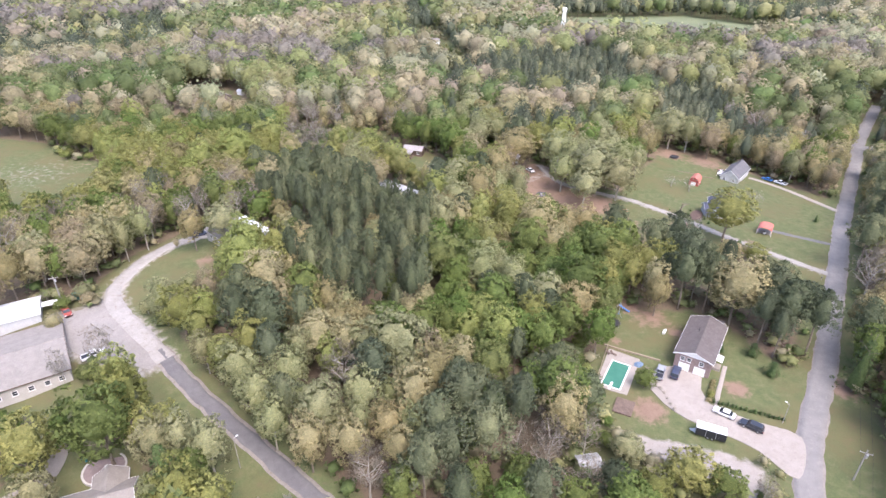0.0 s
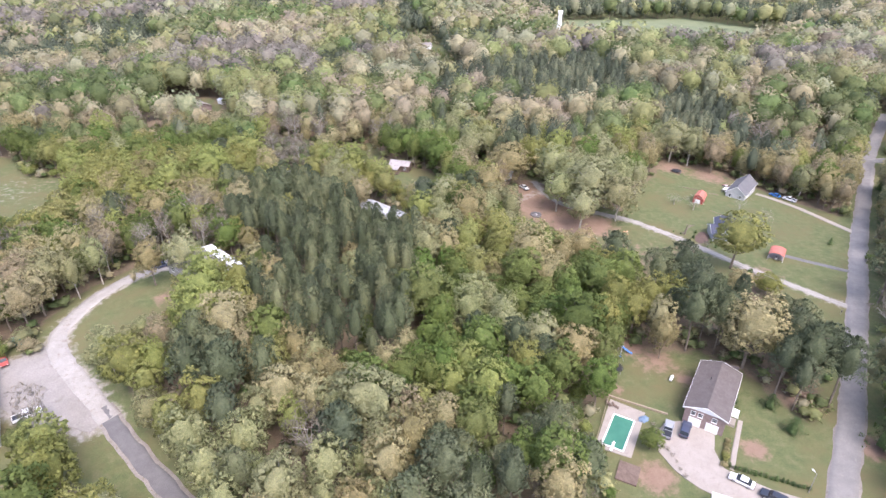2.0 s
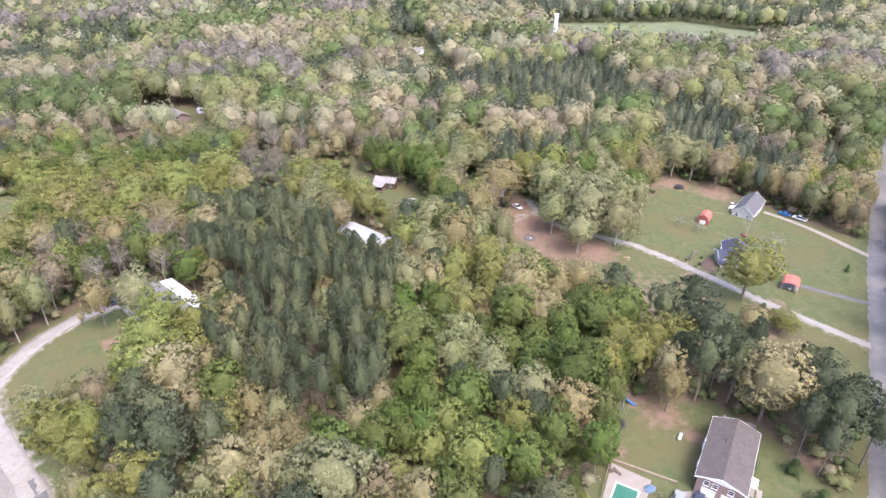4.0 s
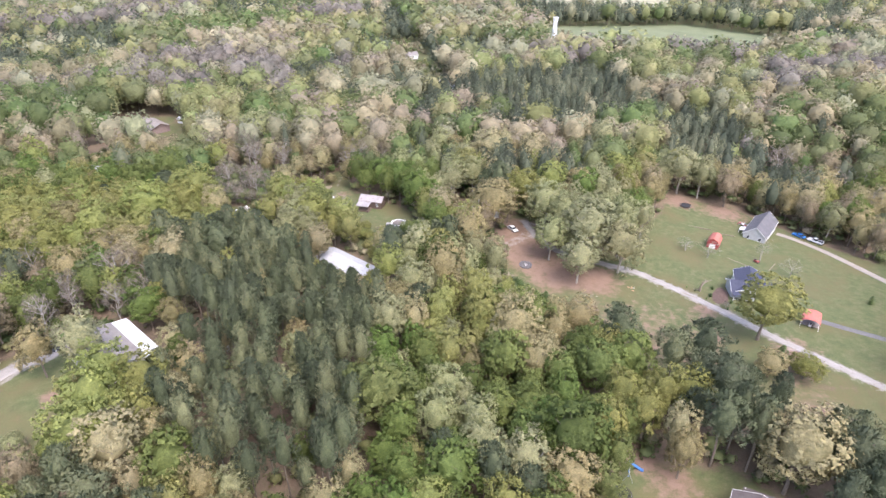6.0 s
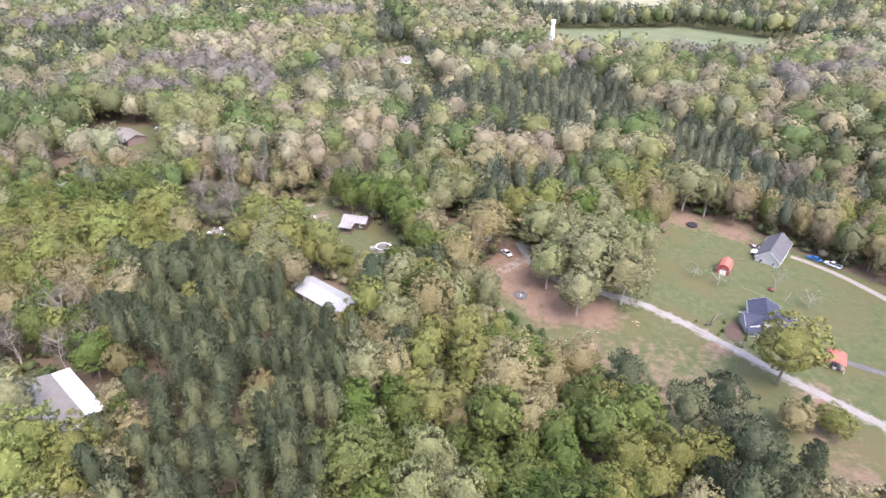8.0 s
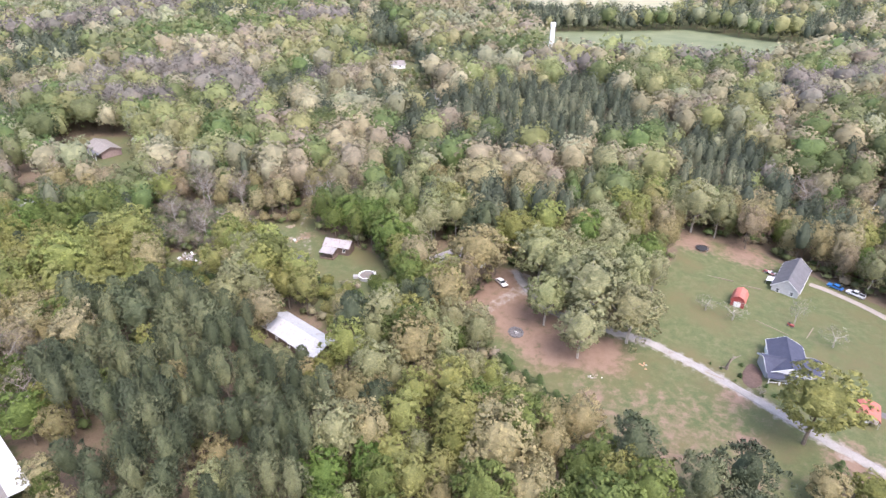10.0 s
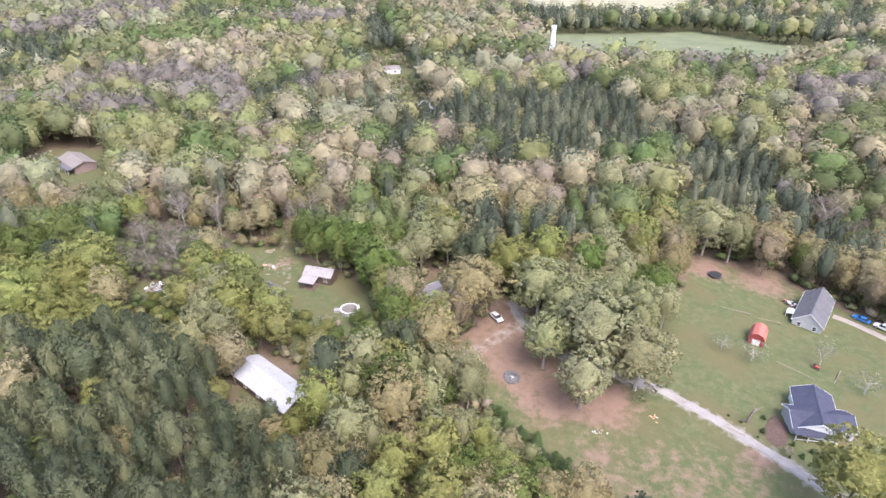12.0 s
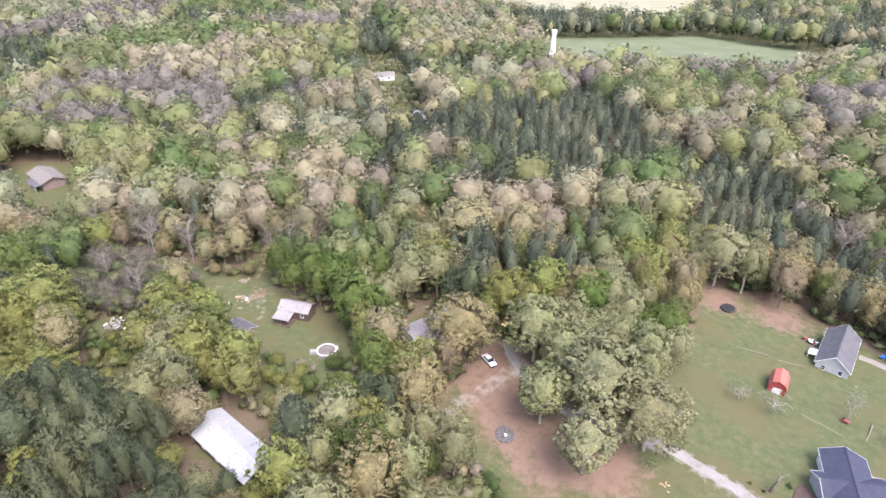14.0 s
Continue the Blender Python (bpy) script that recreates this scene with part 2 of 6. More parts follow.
# ---- plan of the land ----
MAIN_ROAD = [(2.0, -66.0), (32.0, -6.0), (59.0, 50.0), (70.5, 75.0), (77.0, 87.1), (88.2, 104.0), (97.3, 117.0), (121.6, 154.0), (131.4, 169.0), (150.4, 198.1), (173.6, 231.4), (197.9, 266.5), (222.0, 302.0), (260.0, 350.0)]
LEFT_ROAD = [(44.0, 14.0), (22.0, 34.0), (-2.0, 56.0), (-24.3, 75.1), (-32.2, 81.5), (-42.1, 89.5), (-51.9, 97.2), (-60.9, 104.9), (-68.9, 112.4)]
TRACK = [(-66.0, 109.5), (-76.4, 118.9), (-84.7, 126.4), (-89.9, 133.9), (-90.3, 141.5), (-88.5, 152.1), (-84.0, 162.0), (-76.0, 168.0)]
GRAVEL_DRIVE = [(123.5, 157.6), (114.8, 167.7), (103.8, 181.2), (95.3, 193.6), (86.2, 206.0), (75.2, 217.5), (64.0, 223.5), (52.0, 231.0), (46.0, 243.0), (44.0, 252.0)]
CONCRETE_DRIVE = [(159.0, 212.5), (152.5, 237.4), (146.0, 249.5), (141.5, 254.0)]
SIDE_ROAD = [(214.0, 290.0), (228.0, 287.0), (260.0, 270.0)]
HOUSE_DRIVE = [(53.7, 113.8), (50.4, 109.7), (49.4, 105.7), (51.0, 101.1), (54.5, 96.4), (60.8, 92.0), (66.4, 87.3), (71.0, 80.0), (77.4, 90.9), (68.8, 95.9), (61.4, 101.1), (61.3, 105.8), (63.2, 110.2), (58.5, 114.2)]
YARD_LINE = [(-100.5, 124.6), (-92.1, 127.8), (-89.3, 131.3), (-83.0, 124.1), (-71.8, 116.1), (-66.9, 108.9), (-68.5, 106.2), (-73.4, 107.6), (-79.2, 109.7), (-87.0, 110.5), (-93.1, 115.1)]
HOUSE_YARD = [(37.0, 111.4), (42.2, 127.8), (50.5, 141.2), (66.6, 137.8), (71.3, 138.2), (79.6, 127.7), (79.6, 121.6), (83.6, 117.7), (87.6, 110.4), (73.0, 80.0), (53.9, 89.0), (45.2, 96.6), (36.6, 102.5)]
MEADOW = [(32.6, 229.7), (53.2, 218.3), (72.5, 221.3), (83.1, 244.7), (99.1, 263.0), (108.3, 281.6), (135.2, 278.3), (138.3, 269.0), (147.2, 258.1), (166.7, 226.2), (124.2, 160.2), (95.4, 163.2), (70.5, 164.1), (61.9, 164.7), (46.9, 188.8), (33.3, 212.4)]
TRACK_LAWN = [(-88.3, 132.3), (-86.1, 145.5), (-78.8, 163.8), (-66.5, 147.8), (-72.2, 131.2), (-80.8, 123.0)]
OLD_FIELD = [(-231.9, 290.1), (-196.8, 280.8), (-177.9, 258.6), (-155.3, 253.9), (-143.4, 239.1), (-148.1, 218.5), (-170.0, 195.8), (-240.0, 200.0)]
CLEARING = [(-44.6, 279.5), (-36.0, 287.0), (-26.0, 281.0), (-13.0, 270.0), (-1.0, 263.0), (4.9, 247.2), (-5.0, 241.8), (-17.5, 247.3), (-33.8, 264.4)]
FAR_FIELD = [(110.5, 694.5), (98.6, 548.3), (176.6, 536.9), (257.4, 528.6), (312.9, 545.7), (368.1, 606.7), (324.4, 639.9), (273.7, 706.0), (192.1, 698.1)]
FARTHEST_FIELD = [(96.3, 1079.2), (420.1, 1078.6), (336.3, 858.6), (276.0, 790.9), (104.7, 812.8)]
WEST_HOUSE_YARD = [(-167.6, 388.2), (-138.3, 384.1), (-116.3, 353.2), (-116.5, 327.8), (-156.2, 347.3)]
VERGE = [(89.0, 104.8), (101.1, 103.9), (86.8, 70.8), (72.2, 45.8), (58.0, 48.0)]
SOUTH_HOUSE_YARD = [(-84.0, 78.0), (-72.0, 86.5), (-62.5, 86.0), (-58.0, 78.0), (-50.0, 62.0), (-85.0, 60.0)]
CLAY = [(29.5, 238.1), (39.6, 254.5), (47.9, 250.7), (54.0, 236.0), (66.8, 212.8), (65.1, 204.5), (50.7, 207.0), (36.5, 217.9)]
PINE_STANDS = [
    [(-66.0, 187.0), (-61.0, 226.0), (-38.0, 219.0), (-9.1, 203.2), (-3.5, 180.2), (-3.9, 160.5), (-3.0, 127.0), (-30.0, 126.0), (-44.3, 138.5), (-46.0, 156.6), (-50.0, 173.1)],
    [(30.8, 430.8), (96.6, 452.6), (133.7, 421.4), (112.9, 355.2), (74.1, 334.8), (37.1, 370.6)],
    [(124.3, 368.2), (154.7, 370.4), (166.5, 344.7), (146.7, 309.7), (114.2, 304.0)],
    [(130.0, 800.0), (220.3, 725.3), (205.4, 702.0), (117.0, 702.0)],
    [(293.0, 760.0), (440.0, 690.0), (380.0, 620.0), (326.0, 660.0), (280.0, 705.0)],
]
THICKET = [(-91.4, 289.5), (-80.4, 297.8), (-56.2, 290.0), (-47.0, 280.0), (-48.6, 269.6), (-53.8, 262.0), (-66.3, 263.1), (-72.0, 266.0), (-84.0, 276.1)]
TRAIL = [(-58.6, 289.4), (-50.4, 287.5), (-42.8, 281.1), (-37.0, 279.4), (-29.9, 272.7), (-24.4, 266.1), (-23.1, 259.0)]
DIRT_LANE = [(47.4, 248.4), (42.7, 240.5), (35.8, 234.2), (30.1, 229.4), (24.7, 223.0)]
SIDE_TRAIL = [(-31.2, 296.0), (-30.2, 288.6), (-28.6, 278.6), (-24.3, 268.3)]
BUILT = [(-98, 104, 14), (-88, 108, 6), (-64, 162, 12), (-57, 169, 7), (-46, 170, 5), (-17, 215, 10), (25, 254, 11), (-14, 263, 6), (-63, 260, 4), (-62, 72, 9), (-70, 81, 7), (-141, 362, 11), (-153, 329, 7),
         (198, 306, 8), (-320, 838, 14), (-350, 795, 12), (-4, 540, 14), (20, 445, 8), (118, 614, 9), (34, 82, 4), (57, 92, 7), (212, 262, 9), (-108, 120, 9), (-24, 254, 6)]
HOUSE_FRONT = [(37, 103), (44, 97), (54, 90), (66, 82), (62, 75), (48, 80), (37, 91)]
LANE_VERGE = [(-72, 106), (-67, 106), (-55, 96), (-40, 83), (-26, 71), (-30, 66), (-42, 75), (-60, 90), (-72, 99)]
WORKSHOP_SIDE = [(-100, 92), (-92, 94), (-84, 100), (-76, 104), (-73, 100), (-84, 92), (-95, 86)]
# trees kept low here so the camera sees what lies behind them
LOW_FOR_VIEW = [
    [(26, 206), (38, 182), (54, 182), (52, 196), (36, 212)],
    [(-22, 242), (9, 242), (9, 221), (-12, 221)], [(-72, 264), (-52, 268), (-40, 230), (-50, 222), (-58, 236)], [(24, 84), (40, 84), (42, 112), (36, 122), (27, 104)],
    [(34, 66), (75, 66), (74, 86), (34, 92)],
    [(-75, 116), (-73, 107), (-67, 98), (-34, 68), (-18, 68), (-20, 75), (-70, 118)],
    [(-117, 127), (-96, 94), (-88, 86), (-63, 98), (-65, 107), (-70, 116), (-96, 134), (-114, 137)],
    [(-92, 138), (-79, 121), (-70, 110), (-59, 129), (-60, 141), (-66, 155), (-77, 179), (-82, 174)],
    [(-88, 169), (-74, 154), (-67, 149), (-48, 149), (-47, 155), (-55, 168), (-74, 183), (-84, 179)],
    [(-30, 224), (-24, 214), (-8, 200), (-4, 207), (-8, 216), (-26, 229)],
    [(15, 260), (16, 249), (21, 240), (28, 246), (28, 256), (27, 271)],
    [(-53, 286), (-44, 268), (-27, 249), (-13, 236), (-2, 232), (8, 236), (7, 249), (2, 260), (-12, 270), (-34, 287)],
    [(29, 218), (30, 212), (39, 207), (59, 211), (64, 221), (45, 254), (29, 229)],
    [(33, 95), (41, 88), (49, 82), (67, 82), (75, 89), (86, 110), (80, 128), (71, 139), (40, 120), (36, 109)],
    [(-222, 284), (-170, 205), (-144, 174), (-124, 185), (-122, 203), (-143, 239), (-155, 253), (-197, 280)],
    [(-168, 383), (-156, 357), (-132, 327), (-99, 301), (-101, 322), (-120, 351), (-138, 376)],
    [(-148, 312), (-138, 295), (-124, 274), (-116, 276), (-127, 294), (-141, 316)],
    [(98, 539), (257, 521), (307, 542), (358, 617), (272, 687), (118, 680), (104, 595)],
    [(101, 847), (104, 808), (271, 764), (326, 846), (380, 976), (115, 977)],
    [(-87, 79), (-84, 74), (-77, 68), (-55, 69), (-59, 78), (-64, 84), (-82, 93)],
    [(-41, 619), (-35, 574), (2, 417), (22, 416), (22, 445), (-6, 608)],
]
# trees held to 8-11 m so the camera sees the barn roof beyond
HALF_HEIGHT = [(-32, 212), (-14, 186), (4, 188), (2, 206), (-8, 214)]
CLAY_OPEN = [(31, 226), (40, 253), (48, 250), (55, 236), (66, 213), (64, 205), (51, 207), (37, 215)]
PASTURE = [(76, 161), (95, 163), (124, 160), (108, 140), (98, 132), (86, 139), (80, 150)]
OPEN = [PASTURE, HOUSE_FRONT, LANE_VERGE, WORKSHOP_SIDE, HOUSE_YARD, MEADOW, TRACK_LAWN, OLD_FIELD, CLEARING, FAR_FIELD, FARTHEST_FIELD, WEST_HOUSE_YARD, VERGE, SOUTH_HOUSE_YARD, YARD_LINE, CLAY_OPEN]
ROADS = [(MAIN_ROAD, 5.8), (LEFT_ROAD, 3.6), (TRACK, 4.4), (GRAVEL_DRIVE, 3.2), (CONCRETE_DRIVE, 3.0), (SIDE_ROAD, 5.0), (TRAIL, 1.2), (SIDE_TRAIL, 1.0), (DIRT_LANE, 2.6)]


def build_ground():
    near_x, near_y = np.arange(-260, 262, 2.0), np.arange(40, 332, 2.0)
    xs = np.concatenate([[-4000, -2500, -1500, -1000, -700], np.arange(-600, -260, 12.0), near_x, np.arange(272, 620, 12.0), [700, 1000, 1500, 2500, 4000]])
    ys = np.concatenate([[-3000, -1500, -600, -200, -60, 0, 20], near_y, np.arange(342, 1100, 12.0), [1150, 1300, 1700, 2500, 4000]])
    X, Y = np.meshgrid(xs, ys)
    x, y = X.ravel(), Y.ravel()
    z = ground_z(x, y)
    nx, ny = len(xs), len(ys)
    i = np.arange(nx * ny).reshape(ny, nx)
    quads = np.stack([i[:-1, :-1], i[:-1, 1:], i[1:, 1:], i[1:, :-1]], -1).reshape(-1, 4)
    me = bpy.data.meshes.new("ground")
    me.vertices.add(len(x))
    me.vertices.foreach_set("co", np.stack([x, y, z], 1).ravel())
    me.loops.add(quads.size)
    me.loops.foreach_set("vertex_index", quads.ravel())
    me.polygons.add(len(quads))
    me.polygons.foreach_set("loop_start", np.arange(0, quads.size, 4))
    grass, clay, dust = np.zeros(len(x)), np.zeros(len(x)), np.zeros(len(x))
    for poly in OPEN:
        d = edge_distance(poly, x, y)
        grass = np.maximum(grass, np.clip(0.5 + np.where(inside(poly, x, y), d, -d) / 5.0, 0, 1))
    for poly in LOW_FOR_VIEW:
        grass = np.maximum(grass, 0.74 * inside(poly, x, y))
    grass = np.maximum(grass, 0.78 * np.clip((y - 440) / 80, 0, 1))
    for line, w in ROADS:
        d = edge_distance(line, x, y, False)
        grass = np.maximum(grass, np.clip(1.2 - np.maximum(d - w / 2 - 1.5, 0) / 4.0, 0, 0.8))
    pasture = np.zeros(len(x))
    for poly, depth in ((FAR_FIELD, 0.55), (FARTHEST_FIELD, 1.0)):
        d = edge_distance(poly, x, y)
        pasture = np.maximum(pasture, depth * np.clip(0.9 + np.where(inside(poly, x, y), d, -d) / 16.0, 0, 1))
    d = edge_distance(CLAY, x, y)
    clay = np.clip(0.5 + np.where(inside(CLAY, x, y), d, -d) / 9.0, 0, 0.72)
    for cx, cy, r, s in ((62, 214, 9, 0.6), (48, 214, 10, 0.6), (90, 196, 5, 0.55), (106, 176, 7, 0.55), (86, 182, 5, 0.5), (128, 272, 12, 0.55), (112, 277, 9, 0.6), (58, 135, 7, 0.5), (100, 168, 9, 0.4), (88, 121, 6, 0.55), (95, 106, 4, 0.7), (70, 106, 3.2, 0.7), (47, 99, 4.5, 0.7),
                       (56, 196, 9, 0.4), (-27, 276, 4, 0.5), (63, 128, 3, 0.6), (62, 121, 2.5, 0.6), (46, 124, 2, 0.6), (80, 172, 8, 0.45), (62, 170, 10, 0.4), (-70, 150, 4, 0.5), (54, 140, 4, 0.6), (24, 234, 8, 0.5), (88, 150, 9, 0.5), (100, 154, 8, 0.45), (76, 158, 6, 0.4), (68, 176, 8, 0.4), (8, 232, 5, 0.5)):
        clay = np.maximum(clay, s * np.exp(-(((x - cx) ** 2 + (y - cy) ** 2) / r ** 2)) * 1.4)
    clay = np.maximum(clay, 0.44 * np.exp(-(((x - 66) / 30) ** 2 + ((y - 188) / 17) ** 2) ** 2))
    dust = np.maximum(dust, 0.34 * np.exp(-(((x + 180) / 34) ** 2 + ((y - 240) / 26) ** 2)))
    clay = np.maximum(clay, 0.36 * np.exp(-(((x + 165) / 14) ** 2 + ((y - 250) / 12) ** 2)))
    for line, w in ((TRACK, 4.4), (GRAVEL_DRIVE, 2.2), (YARD_LINE, 3.0)):
        dust = np.maximum(dust, np.clip(0.62 - np.maximum(edge_distance(line, x, y, line is YARD_LINE) - w / 2, 0) / 4.0, 0, 1))
    dust = np.maximum(dust, np.clip(0.46 - np.maximum(edge_distance(DIRT_LANE, x, y, False) - 1.6, 0) / 3.0, 0, 1))
    for line in (TRAIL, SIDE_TRAIL):
        dust = np.maximum(dust, np.clip(0.40 - np.maximum(edge_distance(line, x, y, False) - 0.4, 0) / 4.0, 0, 1))
    dust = np.maximum(dust, 0.34 * np.exp(-(((x + 27) / 7) ** 2 + ((y - 272) / 6) ** 2)))
    d = edge_distance([(42, 90), (58, 86), (64, 82), (60, 76), (44, 84)], x, y)
    dust = np.maximum(dust, np.clip(0.95 - np.where(inside([(42, 90), (58, 86), (64, 82), (60, 76), (44, 84)], x, y), 0, d) / 3.0, 0, 1))
    a = me.color_attributes.new("cover", "FLOAT_COLOR", "POINT")
    a.data.foreach_set("color", np.stack([grass, clay, dust, np.ones(len(x))], 1).ravel())
    me.attributes.new("pasture", "FLOAT", "POINT").data.foreach_set("value", pasture)
    me.polygons.foreach_set("use_smooth", np.ones(len(quads), bool))
    me.update(calc_edges=True)
    me.materials.append(GROUND)
    return tagged(new("ground", me), "rolling ground with leaf litter, grass and red clay", "ground", kind="structure")


def ribbon(name, line, width, mat, lift, label, category="road", wobble=0.25):
    """A road: a strip that follows the land, with a slight camber and ragged edges."""
    pts = smooth_line(line, 2.0)
    across = (-0.5, -0.47, -0.25, 0.0, 0.25, 0.47, 0.5)
    verts, faces = [], []
    rng = random.Random(len(line))
    for i, (x, y) in enumerate(pts):
        a, b = Vector(pts[max(i - 1, 0)]), Vector(pts[min(i + 1, len(pts) - 1)])
        d = (b - a).normalized()
        e = (rng.uniform(-1, 1) * wobble, rng.uniform(-1, 1) * wobble)
        for u in across:
            s = u * width + (e[0] if u < -0.4 else e[1] if u > 0.4 else 0)
            px, py = x + d.y * s, y - d.x * s
            drop = -0.15 if abs(u) == 0.5 else lift - 0.06 * u * u
            verts.append((px, py, gz(px, py) + drop))
    n = len(across)
    for i in range(len(pts) - 1):
        for k in range(n - 1):
            faces.append((i * n + k, i * n + k + 1, (i + 1) * n + k + 1, (i + 1) * n + k))
    ob = soup(name, verts, faces, mat)
    ob.data.polygons.foreach_set("use_smooth", [True] * len(faces))
    return tagged(ob, label, category, kind="structure")


def slab(name, outline, mat, lift, label, category="pavement", smooth=True, cell=2.5):
    """A paved area that follows the land, with a low edge."""
    line = smooth_line(outline, cell, True) if smooth else outline
    bm = bmesh.new()
    vs = [bm.verts.new((x, y, 0)) for x, y in line]
    f = bm.faces.new(vs)
    bmesh.ops.triangulate(bm, faces=[f])
    for _ in range(3):
        long = [e for e in bm.edges if e.calc_length() > cell * 1.4]
        if long:
            bmesh.ops.subdivide_edges(bm, edges=long, cuts=1)
            bmesh.ops.triangulate(bm, faces=[f for f in bm.faces if len(f.verts) > 3])
    rim = [e for e in bm.edges if e.is_boundary]
    for v in bm.verts:
        v.co.z = gz(v.co.x, v.co.y) + lift
    r = bmesh.ops.extrude_edge_only(bm, edges=rim)
    for v in r["geom"]:
        if isinstance(v, bmesh.types.BMVert):
            v.co.z -= lift + 0.15
    bmesh.ops.recalc_face_normals(bm, faces=bm.faces[:])
    return tagged(part(name, bm, mat), label, category, kind="structure")


build_ground()
ribbon("road_shoulder", MAIN_ROAD, 6.0, SAND, 0.05, "pale gravelly shoulders of a country road", "road shoulder", 0.3)
ribbon("road", MAIN_ROAD, 5.3, ASPHALT, 0.10, "worn grey asphalt country road through the woods", wobble=0.1)
ribbon("road_shoulder", LEFT_ROAD, 5.0, SAND, 0.05, "pale sandy shoulders of a narrow lane", "road shoulder", 0.2)
ribbon("road", LEFT_ROAD, 3.5, DARK_ASPHALT, 0.10, "narrow dark asphalt lane with sandy edges")
ribbon("road", TRACK, 4.4, GRAVEL, 0.10, "pale gravel track curving past a lawn")
ribbon("road", GRAVEL_DRIVE, 2.7, GRAVEL, 0.08, "long pale gravel driveway across a meadow")
ribbon("road", CONCRETE_DRIVE, 3.0, CONCRETE, 0.08, "pale concrete driveway beside a lawn", wobble=0.05)
ribbon("road", SIDE_ROAD, 5.0, ASPHALT, 0.13, "grey asphalt side road at a bend")
slab("pavement", HOUSE_DRIVE, CONCRETE, 0.12, "wide pale concrete driveway and turning area")
slab("pavement", YARD_LINE, YARD, 0.07, "pale gravel yard beside a workshop")

# ---- trees ----
MARKED = []
MARKED.append(("silver", (
    (-38.4, 91.9, 16.9, 5.0), (-33.7, 99.1, 16.2, 4.6), (-25.0, 88.5, 17.3, 5.1), (-10.1, 106.0, 22.0, 7.6), (-65.6, 157.1, 17.1, 5.1), (-44.9, 79.6, 15.6, 4.3),
    (-51.5, 70.1, 12.5, 2.8), (-69.7, 121.2, 14.0, 3.5), (36.9, 83.5, 9.0, 3.4), (-19.9, 161.2, 15.7, 4.4), (-71.6, 69.1, 13.9, 3.5), (-17.1, 93.4, 16.5, 4.7),
    (-34.2, 85.9, 14.9, 3.9), (-37.1, 236.0, 16.4, 4.7), (3.5, 207.4, 16.0, 4.5), (19.4, 142.2, 16.3, 4.7), (-19.7, 151.1, 14.6, 3.8), (-30.5, 135.6, 13.2, 3.1),
    (-23.9, 129.9, 12.4, 2.7), (-71.9, 326.3, 22.0, 10.4), (18.3, 274.8, 19.1, 6.0), (50.0, 245.2, 20.5, 8.0), (60.6, 226.0, 21.0, 10.0), (69.5, 217.0, 19.0, 8.0), (55.0, 211.0, 16.5, 6.4), (48.5, 224.5, 17.0, 6.2), (55.4, 236.4, 19.0, 7.4),
)))
MARKED.append(("silver", (
    (17.2, 268.6, 18.0, 5.5), (19.8, 205.1, 16.5, 4.7), (-36.4, 222.3, 17.6, 5.3), (13.7, 306.8, 19.3, 6.1), (88.8, 317.9, 21.9, 7.5), (72.8, 260.3, 19.1, 6.1),
    (113.9, 286.2, 22.0, 7.8), (84.0, 241.2, 15.2, 4.1), (-19.2, 393.1, 22.0, 10.4), (202.2, 415.8, 22.0, 8.4),
)))
MARKED.append(("tan", (
    (-24.9, 114.5, 17.1, 5.1), (-5.8, 93.5, 17.1, 5.0), (-10.6, 85.7, 15.5, 4.2), (-25.9, 80.9, 15.7, 4.3), (-46.4, 129.7, 20.1, 6.6), (-41.5, 152.9, 15.3, 4.2),
    (30.2, 169.9, 21.5, 7.3), (78.8, 131.9, 22.0, 7.9), (13.3, 200.3, 20.4, 6.7), (-41.8, 144.9, 15.2, 4.1), (-53.2, 173.6, 12.5, 3.2), (59.2, 135.7, 14.4, 3.7),
    (31.0, 242.9, 22.0, 9.6), (37.2, 317.9, 22.0, 11.5), (-23.2, 334.7, 22.0, 13.4), (-46.8, 318.0, 22.0, 11.4), (-92.5, 318.2, 22.0, 9.5), (-82.1, 213.7, 17.1, 5.0),
    (-74.9, 156.2, 15.2, 4.1), (21.5, 222.4, 21.2, 7.1), (-26.0, 217.5, 16.2, 4.6), (36.0, 299.2, 22.0, 10.0), (52.3, 297.3, 20.6, 6.8), (-14.3, 317.0, 22.0, 8.4),
)))
MARKED.append(("tan", (
    (-34.3, 306.3, 18.3, 5.7), (107.1, 329.6, 18.6, 5.8), (97.8, 274.6, 16.1, 4.5), (130.5, 276.9, 18.0, 5.5), (145.1, 385.0, 22.0, 14.1), (185.9, 348.0, 22.0, 10.2),
    (-94.5, 516.0, 22.0, 21.7), (-121.5, 500.5, 22.0, 15.7), (-134.0, 571.1, 22.0, 18.3), (-37.3, 293.1, 15.9, 4.5), (178.3, 425.6, 22.0, 11.6), (58.8, 531.9, 22.0, 11.3),
    (28.2, 471.4, 22.0, 9.8), (-128.6, 436.7, 22.0, 8.9),
)))
